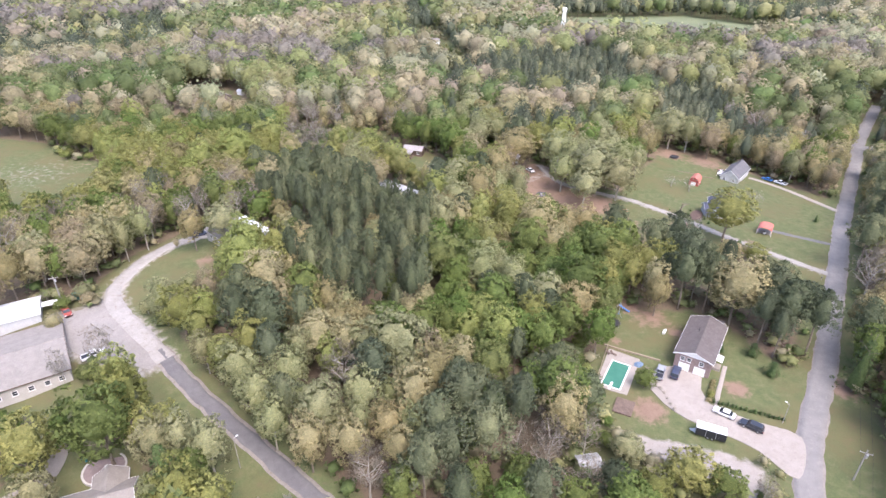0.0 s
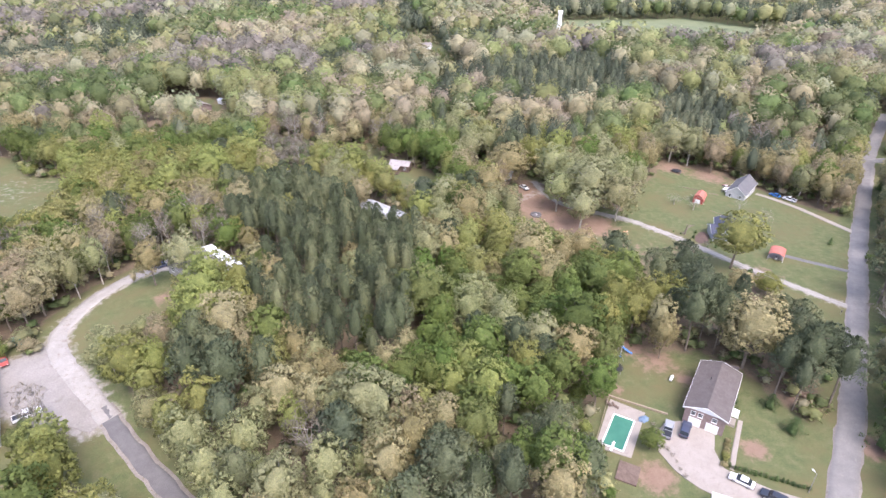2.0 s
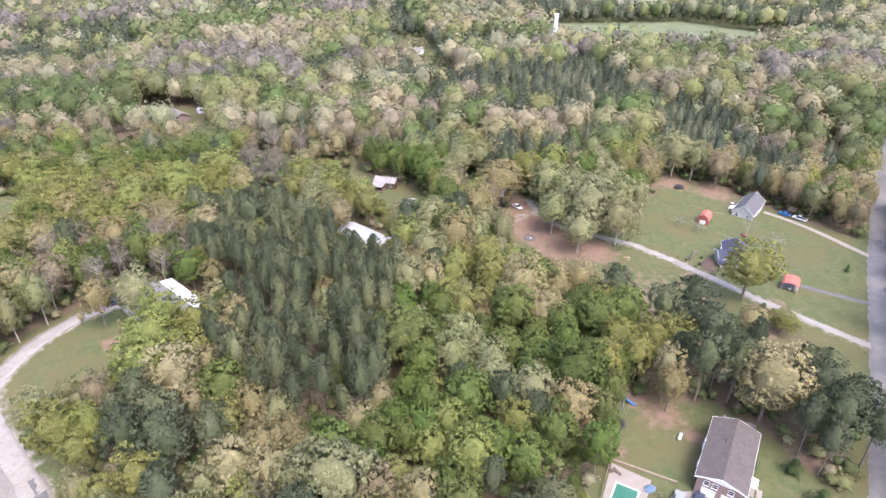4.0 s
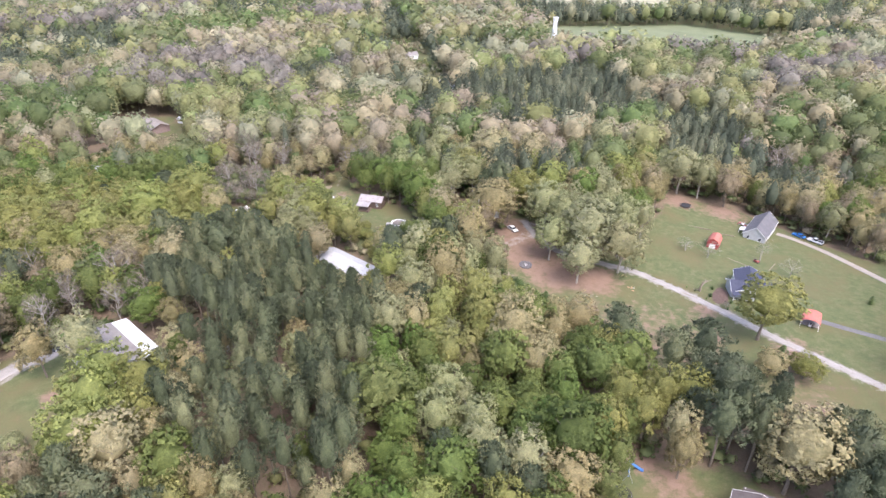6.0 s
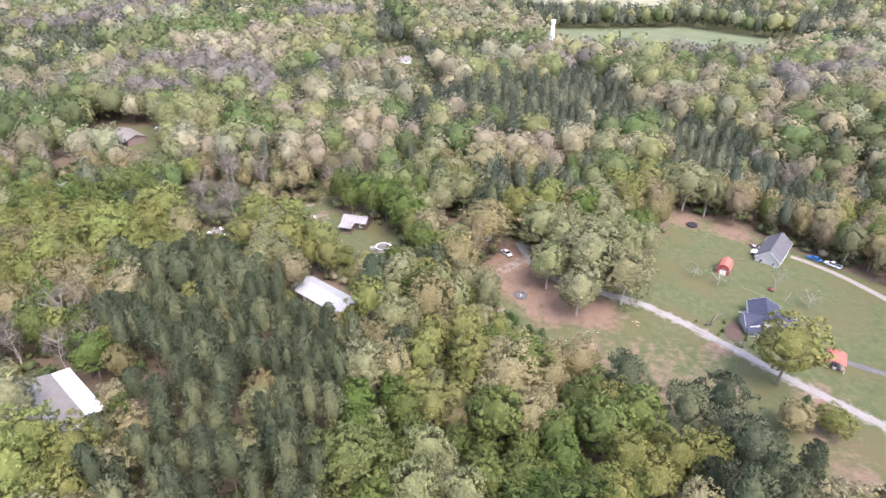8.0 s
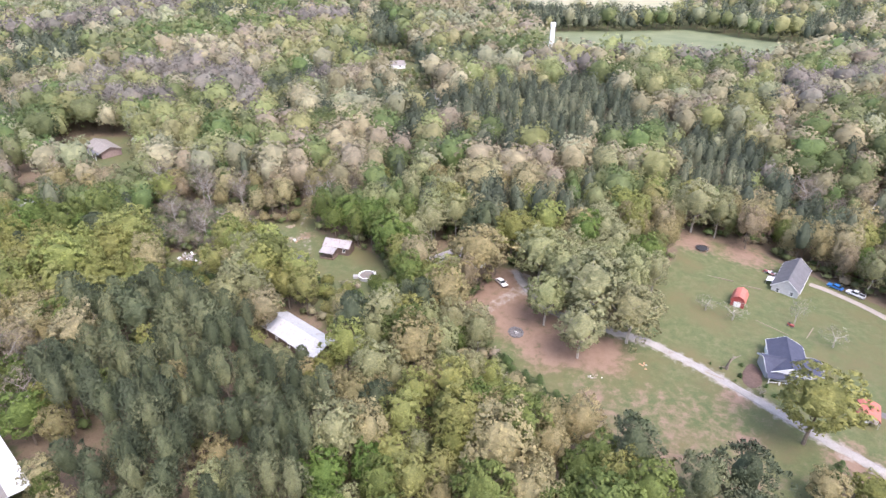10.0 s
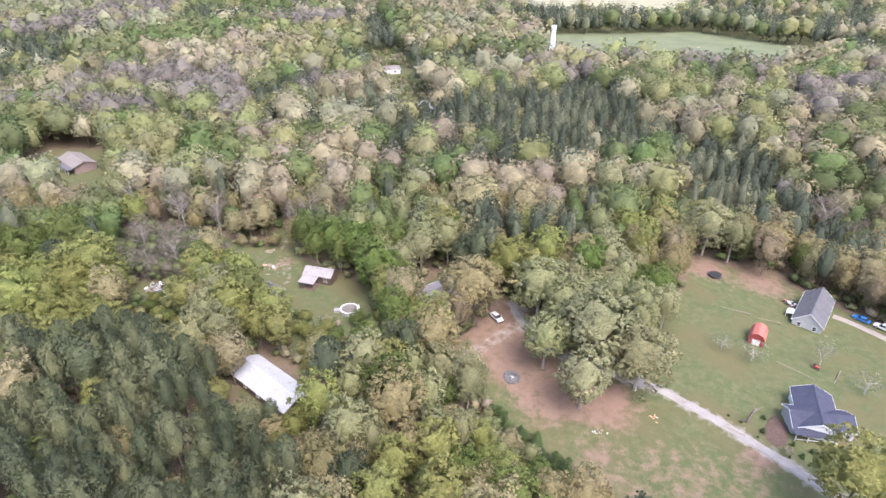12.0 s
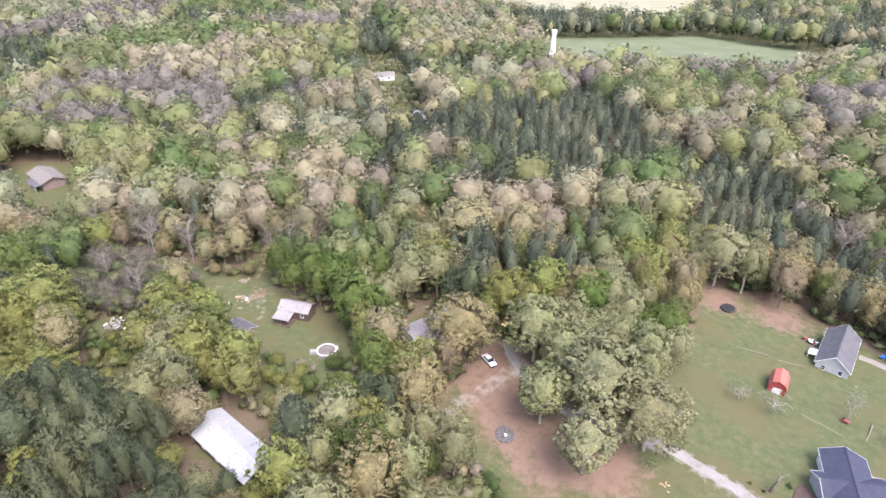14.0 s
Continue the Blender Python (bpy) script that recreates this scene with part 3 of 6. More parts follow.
MARKED.append(("bare", (
    (-22.1, 100.5, 18.1, 5.6), (-13.9, 75.2, 15.8, 4.4), (21.0, 82.1, 16.3, 4.7), (123.1, 143.5, 19.8, 6.4), (-85.0, 100.9, 12.0, 2.5), (-78.5, 106.3, 14.0, 3.5),
    (24.0, 75.3, 9.0, 3.2), (28.9, 85.1, 13.8, 3.4), (60.7, 74.1, 9.0, 2.6), (-86.0, 186.4, 15.6, 4.3), (-83.1, 171.2, 16.1, 4.5), (-68.8, 178.0, 15.2, 4.1),
    (-26.6, 293.0, 15.9, 4.5), (-55.1, 298.7, 17.9, 5.5), (-73.9, 281.5, 17.1, 5.0), (-59.9, 272.1, 16.6, 4.8), (-167.0, 407.3, 22.0, 9.5), (165.2, 304.7, 22.0, 7.7),
)))
MARKED.append(("lime", (
    (-54.8, 140.9, 18.6, 5.8), (-77.9, 76.5, 18.9, 5.9), (-58.6, 82.9, 14.7, 3.8), (-40.5, 67.9, 14.8, 3.9), (-50.1, 104.5, 14.0, 3.5), (-58.1, 113.2, 13.7, 3.3),
    (6.4, 116.5, 15.3, 4.2), (47.9, 78.0, 9.0, 5.2), (-69.5, 96.6, 15.4, 4.2), (39.6, 74.1, 9.0, 3.7), (-17.4, 228.3, 16.1, 4.5), (-2.7, 202.5, 17.4, 5.2),
    (22.8, 177.3, 19.5, 6.2), (-57.6, 180.3, 14.5, 3.2), (-52.6, 131.3, 19.5, 6.2), (97.6, 181.4, 20.5, 8.2), (54.7, 145.5, 16.1, 4.5), (98.1, 288.5, 18.7, 5.8),
    (17.5, 359.8, 21.5, 7.3), (-106.2, 212.6, 18.6, 5.8), (-97.7, 225.4, 21.1, 7.1), (-87.1, 237.4, 21.9, 7.5), (-77.6, 256.9, 22.0, 8.1), (43.1, 259.4, 19.0, 6.0),
)))
MARKED.append(("lime", (
    (-31.3, 237.4, 18.1, 5.6), (-47.5, 245.6, 11.0, 4.6), (-59.0, 228.0, 16.8, 5.9), (-37.0, 256.4, 15.1, 4.1), (6.8, 246.2, 12.6, 2.8), (17.4, 343.5, 22.0, 7.7),
    (17.7, 371.1, 19.1, 6.1), (-54.1, 532.6, 22.0, 11.3), (243.1, 457.3, 22.0, 9.5), (-78.6, 248.9, 18.2, 5.6), (-48.5, 202.8, 14.2, 3.6),
)))
MARKED.append(("green", (
    (-65.5, 81.3, 20.9, 6.9), (14.2, 129.1, 18.1, 5.6), (-0.6, 146.7, 21.5, 7.3), (23.7, 145.5, 16.7, 4.9), (37.5, 135.0, 21.5, 7.2), (47.5, 157.5, 19.1, 6.0),
    (-4.7, 118.5, 16.1, 4.5), (24.0, 113.9, 16.5, 4.8), (10.9, 102.9, 17.1, 5.1), (53.5, 74.8, 9.0, 3.4), (-7.5, 71.3, 14.1, 3.5), (5.7, 72.6, 14.2, 3.6),
    (30.6, 120.6, 16.9, 5.0), (14.1, 73.9, 14.2, 3.6), (38.7, 150.8, 15.2, 4.1), (-3.6, 152.0, 15.2, 4.1), (28.7, 138.2, 16.1, 4.5), (5.0, 224.6, 14.9, 4.0),
    (13.4, 252.5, 15.0, 4.0), (2.9, 321.0, 19.1, 6.0), (3.0, 282.4, 17.2, 5.1), (-11.2, 277.0, 16.1, 4.5), (86.5, 292.5, 22.0, 7.6), (83.9, 249.4, 16.3, 4.7),
)))
MARKED.append(("green", (
    (-59.8, 175.2, 11.5, 4.6), (-88.7, 272.4, 16.6, 4.8), (-85.7, 284.8, 17.2, 5.1), (-164.0, 437.0, 22.0, 10.3), (187.2, 327.8, 21.7, 7.4),
)))
MARKED.append(("cedar", (
    (-50.9, 74.3, 14.7, 3.9), (96.7, 105.2, 14.8, 3.9), (170.4, 590.3, 15.6, 4.3),
)))
MARKED.append(("pine", (
    (-40.8, 112.4, 20.0, 5.6), (-48.0, 112.5, 20.0, 4.0), (4.2, 90.2, 20.0, 5.5), (8.2, 80.6, 20.0, 5.9), (31.1, 95.2, 13.0, 4.9), (73.2, 162.4, 20.0, 8.8),
    (72.8, 149.5, 20.0, 5.8), (87.5, 122.0, 20.0, 6.4), (92.6, 118.4, 20.0, 4.9), (87.1, 128.4, 20.0, 5.2), (132.5, 161.3, 20.0, 7.9), (-3.4, 73.2, 20.0, 4.6),
    (15.3, 95.0, 13.0, 4.2), (22.4, 102.3, 13.0, 3.8), (27.0, 106.2, 13.0, 3.9), (32.5, 75.4, 9.0, 4.3), (67.1, 138.7, 20.0, 4.8), (40.8, 279.7, 20.0, 6.7),
    (53.9, 277.2, 20.0, 6.1), (36.2, 271.3, 20.0, 6.0), (154.6, 302.4, 20.0, 6.7), (-53.0, 208.2, 20.0, 6.0), (-35.0, 203.9, 20.0, 5.1),
)))
FAR_KINDS = []
FAR_KINDS.append(("pine", (
    (-339, 690), (-277, 646), (-285, 608), (-192, 689), (-167, 760), (-123, 741), (-117, 824), (-51, 780), (-53, 705), (-9, 673),
    (-24, 619), (-229, 489), (-120, 438), (-68, 438), (-58, 468), (-43, 474), (-23, 526), (14, 502), (0, 408), (6, 361),
    (43, 535), (96, 740), (129, 740), (155, 759), (184, 739), (207, 688), (289, 739), (364, 778), (332, 643), (330, 593),
    (428, 739), (476, 778), (218, 516), (256, 533), (100, 454), (117, 437), (194, 401), (158, 337),
)))
FAR_KINDS.append(("silver", (
    (-358, 781), (-220, 660), (19, 673), (-2, 487), (-39, 417), (-18, 390), (296, 500), (67, 473), (132, 409), (149, 409),
)))
FAR_KINDS.append(("bare", (
    (-280, 674), (-298, 741), (-326, 646), (-84, 705), (-180, 456), (-182, 428), (-146, 462), (-108, 462), (-85, 438), (-104, 433),
    (-46, 455), (-126, 400), (-160, 409), (-75, 391), (109, 487), (145, 517), (194, 501), (222, 501), (225, 448), (265, 447),
    (207, 400), (225, 408),
)))
FAR_KINDS.append(("green", (
    (-190, 620), (-149, 645), (-161, 780), (9, 705), (-189, 503), (-168, 392), (-144, 369), (-132, 383), (-116, 408), (-77, 361),
    (-6, 367), (-25, 371), (72, 553), (238, 672), (297, 672), (202, 572), (192, 473), (255, 472), (136, 460), (134, 443),
    (217, 377), (148, 356), (203, 350),
)))
FAR_KINDS.append(("lime", (
    (-51, 619), (-202, 489), (-149, 450), (-80, 503), (-62, 518), (9, 455), (-93, 383), (-103, 383), (-100, 355), (-64, 395),
    (-53, 375), (174, 517), (207, 437), (144, 437), (85, 460), (53, 454), (179, 386), (155, 352),
)))
FAR_KINDS.append(("tan", (
    (-18, 824), (16, 595), (-195, 445), (-146, 519), (-130, 536), (-109, 554), (-79, 474), (-29, 467), (24, 455), (-42, 383),
    (-19, 438), (-21, 348), (46, 740), (59, 595), (92, 618), (384, 643), (123, 501), (277, 516), (197, 448), (43, 461),
    (135, 393), (145, 379), (170, 394), (195, 373), (174, 347), (187, 342), (245, 416),
)))


def icosphere(levels):
    """Vertices and faces of a unit sphere of triangles."""
    bm = bmesh.new()
    bmesh.ops.create_icosphere(bm, subdivisions=levels, radius=1.0)
    v, f = np.array([tuple(p.co) for p in bm.verts]), np.array([[p.index for p in q.verts] for q in bm.faces])
    bm.free()
    return v, f


SPHERES = {n: icosphere(n) for n in (1, 2, 3)}


def unit(a):
    return a / np.maximum(np.linalg.norm(a, axis=-1, keepdims=True), 1e-6)


def lobed(gen, n, sharp, depth):
    """The outline of a crown: how far it swells in a direction, by lobes of boughs."""
    axes = unit(gen.normal(0, 1, (n, 3)) + np.array([0, 0, 0.35]))
    swell = gen.uniform(0.55, 1.0, n)
    return lambda d: 1 - depth + depth * (swell * np.exp((np.clip(d @ axes.T, -1, 1) - 1) * sharp)).max(-1)


def crown_shape(kind, seed, height, radius, clusters, per, size, levels, low=0.0, heart=0.78):
    """A crown of many sprays of leaves in clusters round a lumpy heart. Returns vertices, triangles and soft normals."""
    gen = np.random.RandomState(seed)
    bare = kind in ("bare", "sapling")
    if kind in ("pine", "cedar"):
        foot, top = (0.50, 0.99) if kind == "pine" else (0.06, 0.99)
        foot = foot - 2 * low
        sway = gen.uniform(-0.10, 0.10, 2) * radius
        n = clusters
        u = ((np.arange(n) + gen.uniform(0, 1, n)) / n) ** 0.9
        ang = np.arange(n) * 2.399 + gen.uniform(-0.5, 0.5, n)
        sides = 0.75 + 0.25 * np.sin(ang * 2 + gen.uniform(0, 6)) + 0.12 * np.sin(ang * 3 + gen.uniform(0, 6))
        taper = (1 - u ** 2.4) ** 0.62 * (0.66 + 0.34 * np.minimum(1, u * 3.0)) if kind == "pine" else (1 - u) ** 0.85
        reach = radius * (1.2 * taper * sides * gen.uniform(0.5, 1.05, n) + 0.03)
        P = np.stack([np.cos(ang) * reach + sway[0] * u, np.sin(ang) * reach + sway[1] * u, height * (foot + (top - foot) * u)], -1)
        D = unit(np.stack([np.cos(ang), np.sin(ang), 0.25 + 1.3 * u], -1))
        rc = radius * gen.uniform(0.15, 0.27, n) * (1.1 - 0.3 * u)
    else:
        mid, up, down = 0.58, gen.uniform(0.36, 0.41), gen.uniform(0.32, 0.42)
        down = down + low
        swell = lobed(gen, 10, 9.0, 0.38)
        small = lobed(gen, 34, 26.0, 0.16)
        z = -0.80 + 1.79 * (np.arange(clusters) + gen.uniform(0, 1, clusters)) / clusters
        ang = np.arange(clusters) * 2.399 + gen.uniform(-0.6, 0.6, clusters)
        d = np.stack([np.cos(ang) * np.sqrt(1 - z * z), np.sin(ang) * np.sqrt(1 - z * z), z], -1)
        axes = lambda q: np.stack([np.full(len(q), radius), np.full(len(q), radius), np.where(q[:, 2] > 0, up, down) * height], -1)
        depth = gen.uniform(0.45, 1.0, clusters) if bare else gen.uniform(0.0, 1.0, clusters) ** 0.6 * 0.30 + 0.74
        P = d * axes(d) * (1.30 * swell(d) * small(d) * depth)[:, None] + np.array([0, 0, mid * height])
        D = unit(d * np.array([1, 1, 0.8]) + np.array([0, 0, 0.10]))
        rc = radius * gen.uniform(0.11, 0.23, clusters) * (1.3 if bare else 1.0)
    k = np.repeat(np.arange(len(P)), per)
    g = unit(gen.normal(0, 1, (len(k), 3)) + 0.8 * D[k] + np.array([0, 0, 0.4]))
    flat = np.array([1.0, 1.0, 0.72])
    C = P[k] + g * flat * (rc[k] * gen.uniform(0.45, 1.12, len(k)))[:, None]
    nrm = unit(g + 0.75 * gen.normal(0, 1, g.shape))
    t = unit(np.cross(nrm, gen.normal(0, 1, g.shape)))
    if kind == "pine":
        t = unit(t + 0.9 * D[k] + np.array([0, 0, 0.5]))
        nrm = unit(np.cross(t, gen.normal(0, 1, g.shape)))
    lit = unit(0.6 * g + 0.95 * D[k] + np.array([0, 0, 0.15]))
    nrm = nrm * np.where((nrm * lit).sum(-1, keepdims=True) < 0, -1.0, 1.0)
    b = np.cross(nrm, t)
    s = size * gen.uniform(0.6, 1.35, len(k)) * 0.62
    w = gen.uniform(0.06, 0.13, len(k)) if bare else gen.uniform(0.35, 0.6, len(k)) if kind == "pine" else gen.uniform(0.65, 1.0, len(k))
    corners = []
    for i in range(3):
        q = 2.0944 * (i + gen.uniform(-0.2, 0.2, len(k)))
        corners.append(C + t * (np.cos(q) * s)[:, None] + b * (np.sin(q) * s * w)[:, None])
    V = np.stack(corners, 1).reshape(-1, 3)
    F = np.arange(len(V)).reshape(-1, 3)
    N = np.repeat(unit(lit + 0.3 * nrm), 3, 0)
    if bare or not levels:
        return V, F, N
    v, f = SPHERES[levels]
    if kind in ("pine", "cedar"):
        u = np.clip((v[:, 2] + 1) / 2, 0, 1)
        taper = (1 - u ** 2.4) ** 0.62 * (0.66 + 0.34 * np.minimum(1, u * 3.0)) if kind == "pine" else (1 - u) ** 0.85
        a = np.arctan2(v[:, 1], v[:, 0])
        reach = radius * 0.50 * taper * gen.uniform(0.8, 1.15, len(v))
        hull = np.stack([np.cos(a) * reach + sway[0] * u, np.sin(a) * reach + sway[1] * u, height * (foot + (top - foot) * 0.86 * u)], -1)
    else:
        hull = v * axes(v) * (heart * swell(v) * small(v) * gen.uniform(0.95, 1.05, len(v)))[:, None] + np.array([0, 0, mid * height])
    hf = f[v[f][:, :, 2].mean(1) > -0.75]
    face = np.cross(hull[hf[:, 1]] - hull[hf[:, 0]], hull[hf[:, 2]] - hull[hf[:, 0]])
    hn = np.zeros_like(hull)
    for i in range(3):
        np.add.at(hn, hf[:, i], face)
    hn = unit(unit(hn) + 0.5 * unit(v) + np.array([0, 0, 0.2]))
    return np.concatenate([V, hull]), np.concatenate([F, hf + len(V)]), np.concatenate([N, hn])


def mesh_of(name, V, F, N, mat):
    """A smooth triangle mesh with given normals."""
    me = bpy.data.meshes.new(name)
    me.vertices.add(len(V))
    me.vertices.foreach_set("co", V.astype(np.float32).ravel())
    me.loops.add(F.size)
    me.loops.foreach_set("vertex_index", F.astype(np.int32).ravel())
    me.polygons.add(len(F))
    me.polygons.foreach_set("loop_start", np.arange(0, F.size, 3))
    me.update(calc_edges=True)
    me.polygons.foreach_set("use_smooth", np.ones(len(F), bool))
    me.normals_split_custom_set_from_vertices(N.tolist())
    me.materials.append(mat)
    return me


def trunk_mesh(kind, seed, height, radius):
    """A tapered trunk with limbs."""
    rng = random.Random(seed + 500)
    bm = bmesh.new()
    base = 0.014 * height + 0.05
    top = 0.93 if kind in ("pine", "cedar") else 0.6
    p, k = Vector((0, 0, -0.3)), 5
    bends = [p]
    for i in range(1, k):
        p = Vector((rng.uniform(-0.02, 0.02) * height * (i > 1), rng.uniform(-0.02, 0.02) * height * (i > 1), height * top * i / (k - 1)))
        bends.append(p)
    for i in range(k - 1):
        tube(bm, bends[i], bends[i + 1], base * (1 - 0.22 * i), base * (1 - 0.22 * (i + 1)), 5)
    limbs = 3 if kind in ("pine", "cedar") else 5 if kind != "bare" else 12
    for i in range(limbs):
        u = rng.uniform(0.5, 0.95) if kind == "pine" else rng.uniform(0.35, 1.0)
        s = Vector((bends[-1].x * u, bends[-1].y * u, height * top * u))
        a = i * 2.4 + rng.uniform(-0.4, 0.4)
        reach = radius * rng.uniform(0.55, 0.85) * (0.6 if kind == "pine" else 1.0)
        e = s + Vector((math.cos(a) * reach, math.sin(a) * reach, height * rng.uniform(0.12, 0.3) * (0.25 if kind == "pine" else 1)))
        tube(bm, s, e, base * 0.36, base * 0.12, 4)
        if kind not in ("pine", "cedar"):
            for j in range(3 if kind == "bare" else 1):
                q = s.lerp(e, rng.uniform(0.4, 0.8))
                w = q + Vector((rng.uniform(-1, 1), rng.uniform(-1, 1), rng.uniform(0.3, 1.2))).normalized() * radius * rng.uniform(0.3, 0.55)
                tube(bm, q, w, base * 0.16, base * 0.05, 3)
    me = bpy.data.meshes.new("trunk")
    bm.to_mesh(me)
    bm.free()
    me.materials.append(PALE_BARK if kind in ("bare", "silver", "sapling") else BARK)
    return me


CLUSTERS = {"pine": (130, 20, 0.54), "green": (180, 19, 0.50), "lime": (180, 19, 0.48), "silver": (195, 19, 0.45), "tan": (190, 19, 0.45), "bare": (80, 9, 1.4), "cedar": (90, 18, 0.46), "sapling": (40, 6, 1.5)}
NAMES = {"pine": ("pine_tree", "tall loblolly pine with dark grey-green needles", "pine"), "green": ("hardwood_tree", "broad hardwood tree in fresh green leaf", "tree"),
         "lime": ("sweetgum_tree", "young tree with yellow-green spring leaves", "tree"), "silver": ("white_oak_tree", "large oak with pale silvery new leaves", "oak"),
         "tan": ("red_oak_tree", "spreading oak in tan and golden catkins", "oak"), "bare": ("bare_tree", "nearly bare grey tree with thin twigs", "tree"), "cedar": ("cedar_tree", "dense dark green conical evergreen tree", "evergreen"), "sapling": ("sapling", "thin pale sapling", "tree")}
UNIT_H, UNIT_R, VARIANTS = 18.0, 5.0, 7
CROWNS, TRUNKS = {}, {}
for number, kind in enumerate(CLUSTERS):
    for v in range(VARIANTS):
        n, per, leaf = CLUSTERS[kind]
        girth = UNIT_R if kind != "pine" else 4.4
        CROWNS[kind, v] = mesh_of("crown", *crown_shape(kind, number * 100 + v, UNIT_H, girth, n, per, leaf, 2), LEAVES[kind])
        TRUNKS[kind, v] = trunk_mesh(kind, number * 100 + v, UNIT_H, girth)
tree_rng = random.Random(7)


def plant(kind, x, y, h, r, label=""):
    """One tree with its trunk and crown."""
    name, text, cat = NAMES[kind]
    v = tree_rng.randrange(VARIANTS)
    ob = new(name)
    wide = r / (UNIT_R if kind != "pine" else 4.4)
    ob.matrix_basis = pose(x, y, gz(x, y) - 0.1, 0, 0, tree_rng.uniform(0, 360)) @ Matrix.Diagonal((wide, wide, h / UNIT_H, 1))
    tagged(ob, label or text, cat, "trees of the woods")
    for n, me in (("trunk", TRUNKS[kind, v]), ("crown", CROWNS[kind, v])):
        new(n, me).parent = ob
    return ob


def in_view(x, y, margin):
    """Whether a place lies in the fan of land that the flight passes over."""
    return (abs(x - 0.2 * np.clip(y, 0, 120)) < 0.76 * (0.87 * y + 49) + margin) & (y > 66)


def free(x, y, r):
    """Whether trees may stand there: not in the open, on a road or in a building (numpy)."""
    ok = np.ones(x.shape, bool)
    for line, w in ROADS:
        ok &= edge_distance(line, x, y, False) > w / 2 + 1.2 + 0.45 * r
    for a, b, c in BUILT:
        ok &= (x - a) ** 2 + (y - b) ** 2 > (c + 0.3 * r) ** 2
    for p in OPEN:
        ok &= ~inside(p, x, y)
        if p in (MEADOW, CLAY_OPEN):
            ok &= edge_distance(p, x, y) > 0.5 * r
    return ok


SEEDS, planted = [], []
for kind, rows in MARKED:
    for x, y, h, r in rows:
        SEEDS.append((kind, x, y))
        r = min(r, (10.5 if kind == "silver" or y > 290 else 9.2) if kind != "pine" else 5.6)
        h = max(h, 1.5 * r + 7) if y > 120 else h
        planted.append((kind, x, y, h, r))
MIX = ["green", "lime", "silver", "tan", "green", "pine", "tan", "green"]


FAR_MIX = ["green", "lime", "lime", "tan", "lime", "silver", "pine", "tan", "green", "pine"]


def kind_at(x, y, rng, stand):
    """The kind of tree that grows at a place: in pine stands pines, else as the neighbours are."""
    if stand:
        return "pine" if rng.random() < 0.92 else rng.choice(["tan", "lime", "silver", "green"])
    if -92 < x < -44 and 258 < y < 300 and inside(THICKET, x, y):
        return "thicket"
    if y < 330 and rng.random() < 0.25:
        return rng.choice(MIX)
    if y > 330:
        if rng.random() < 0.34:
            return rng.choice(FAR_MIX)
        return min(((x - a) ** 2 + (y - b) ** 2, k) for k, spots in FAR_KINDS for a, b in spots)[1]
    near = sorted(((x - a) ** 2 + (y - b) ** 2, k) for k, a, b in SEEDS)[:3]
    k = near[0 if rng.random() < 0.7 else rng.randrange(3)][1]
    return "green" if k == "cedar" else rng.choice(["bare", "green", "tan"]) if k == "bare" else k


def fill_woods():
    rng = random.Random(21)
    cell, grid = 15.0, {}

    def put(kind, x, y, h, r):
        grid.setdefault((int(x // cell), int(y // cell)), []).append((x, y, r))

    def clear(x, y, r):
        i, j = int(x // cell), int(y // cell)
        return all((x - a) ** 2 + (y - b) ** 2 > ((0.57 if y < 330 else 0.52) * (r + q)) ** 2 for u in (-1, 0, 1) for w in (-1, 0, 1) for a, b, q in grid.get((i + u, j + w), ()))
    for tr in planted:
        put(*tr)
    near, far = [], []
    rows = []
    for y0, y1, step in ((62.0, 310.0, 2.6), (310.0, 1120.0, 4.2)):
        for y in np.arange(y0, y1, step):
            xs = np.arange(-0.78 * (0.87 * y + 60) - 30, 0.78 * (0.87 * y + 60) + 60, step)
            rows.append(np.stack([xs, np.full(len(xs), y), np.full(len(xs), step)]))
    x, y, step = np.concatenate(rows, 1)
    gen = np.random.RandomState(4)
    x, y = x + gen.uniform(-1.4, 1.4, len(x)) * step, y + gen.uniform(-1.4, 1.4, len(x)) * step
    stand = np.zeros(len(x), bool)
    for s in PINE_STANDS:
        stand |= inside(s, x, y)
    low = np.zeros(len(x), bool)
    for s in LOW_FOR_VIEW:
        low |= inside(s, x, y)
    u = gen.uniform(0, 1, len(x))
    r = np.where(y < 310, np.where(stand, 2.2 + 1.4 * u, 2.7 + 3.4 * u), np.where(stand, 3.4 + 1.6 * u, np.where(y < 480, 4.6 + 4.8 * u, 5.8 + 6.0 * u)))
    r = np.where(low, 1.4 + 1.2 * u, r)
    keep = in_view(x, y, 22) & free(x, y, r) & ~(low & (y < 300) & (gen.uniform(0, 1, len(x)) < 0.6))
    for px, py, pr, pine, young in zip(x[keep].tolist(), y[keep].tolist(), r[keep].tolist(), stand[keep].tolist(), low[keep].tolist()):
        if not clear(px, py, pr):
            continue
        kind = kind_at(px, py, rng, pine)
        h = min(1.9 * pr + rng.uniform(6, 10), 27) if kind != "pine" else rng.uniform(14, 20.5)
        if inside(HALF_HEIGHT, px, py):
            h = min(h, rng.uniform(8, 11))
        # cut down to fit the camera's view, not for their age
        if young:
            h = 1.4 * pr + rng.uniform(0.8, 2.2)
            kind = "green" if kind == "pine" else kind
        if kind == "thicket":
            kind, h, pr = "bare", rng.uniform(5, 9), pr * 0.8
        tr = (kind, px, py, h, pr)
        put(*tr)
        (near if py < 310 else far).append(tr)
    return near, far


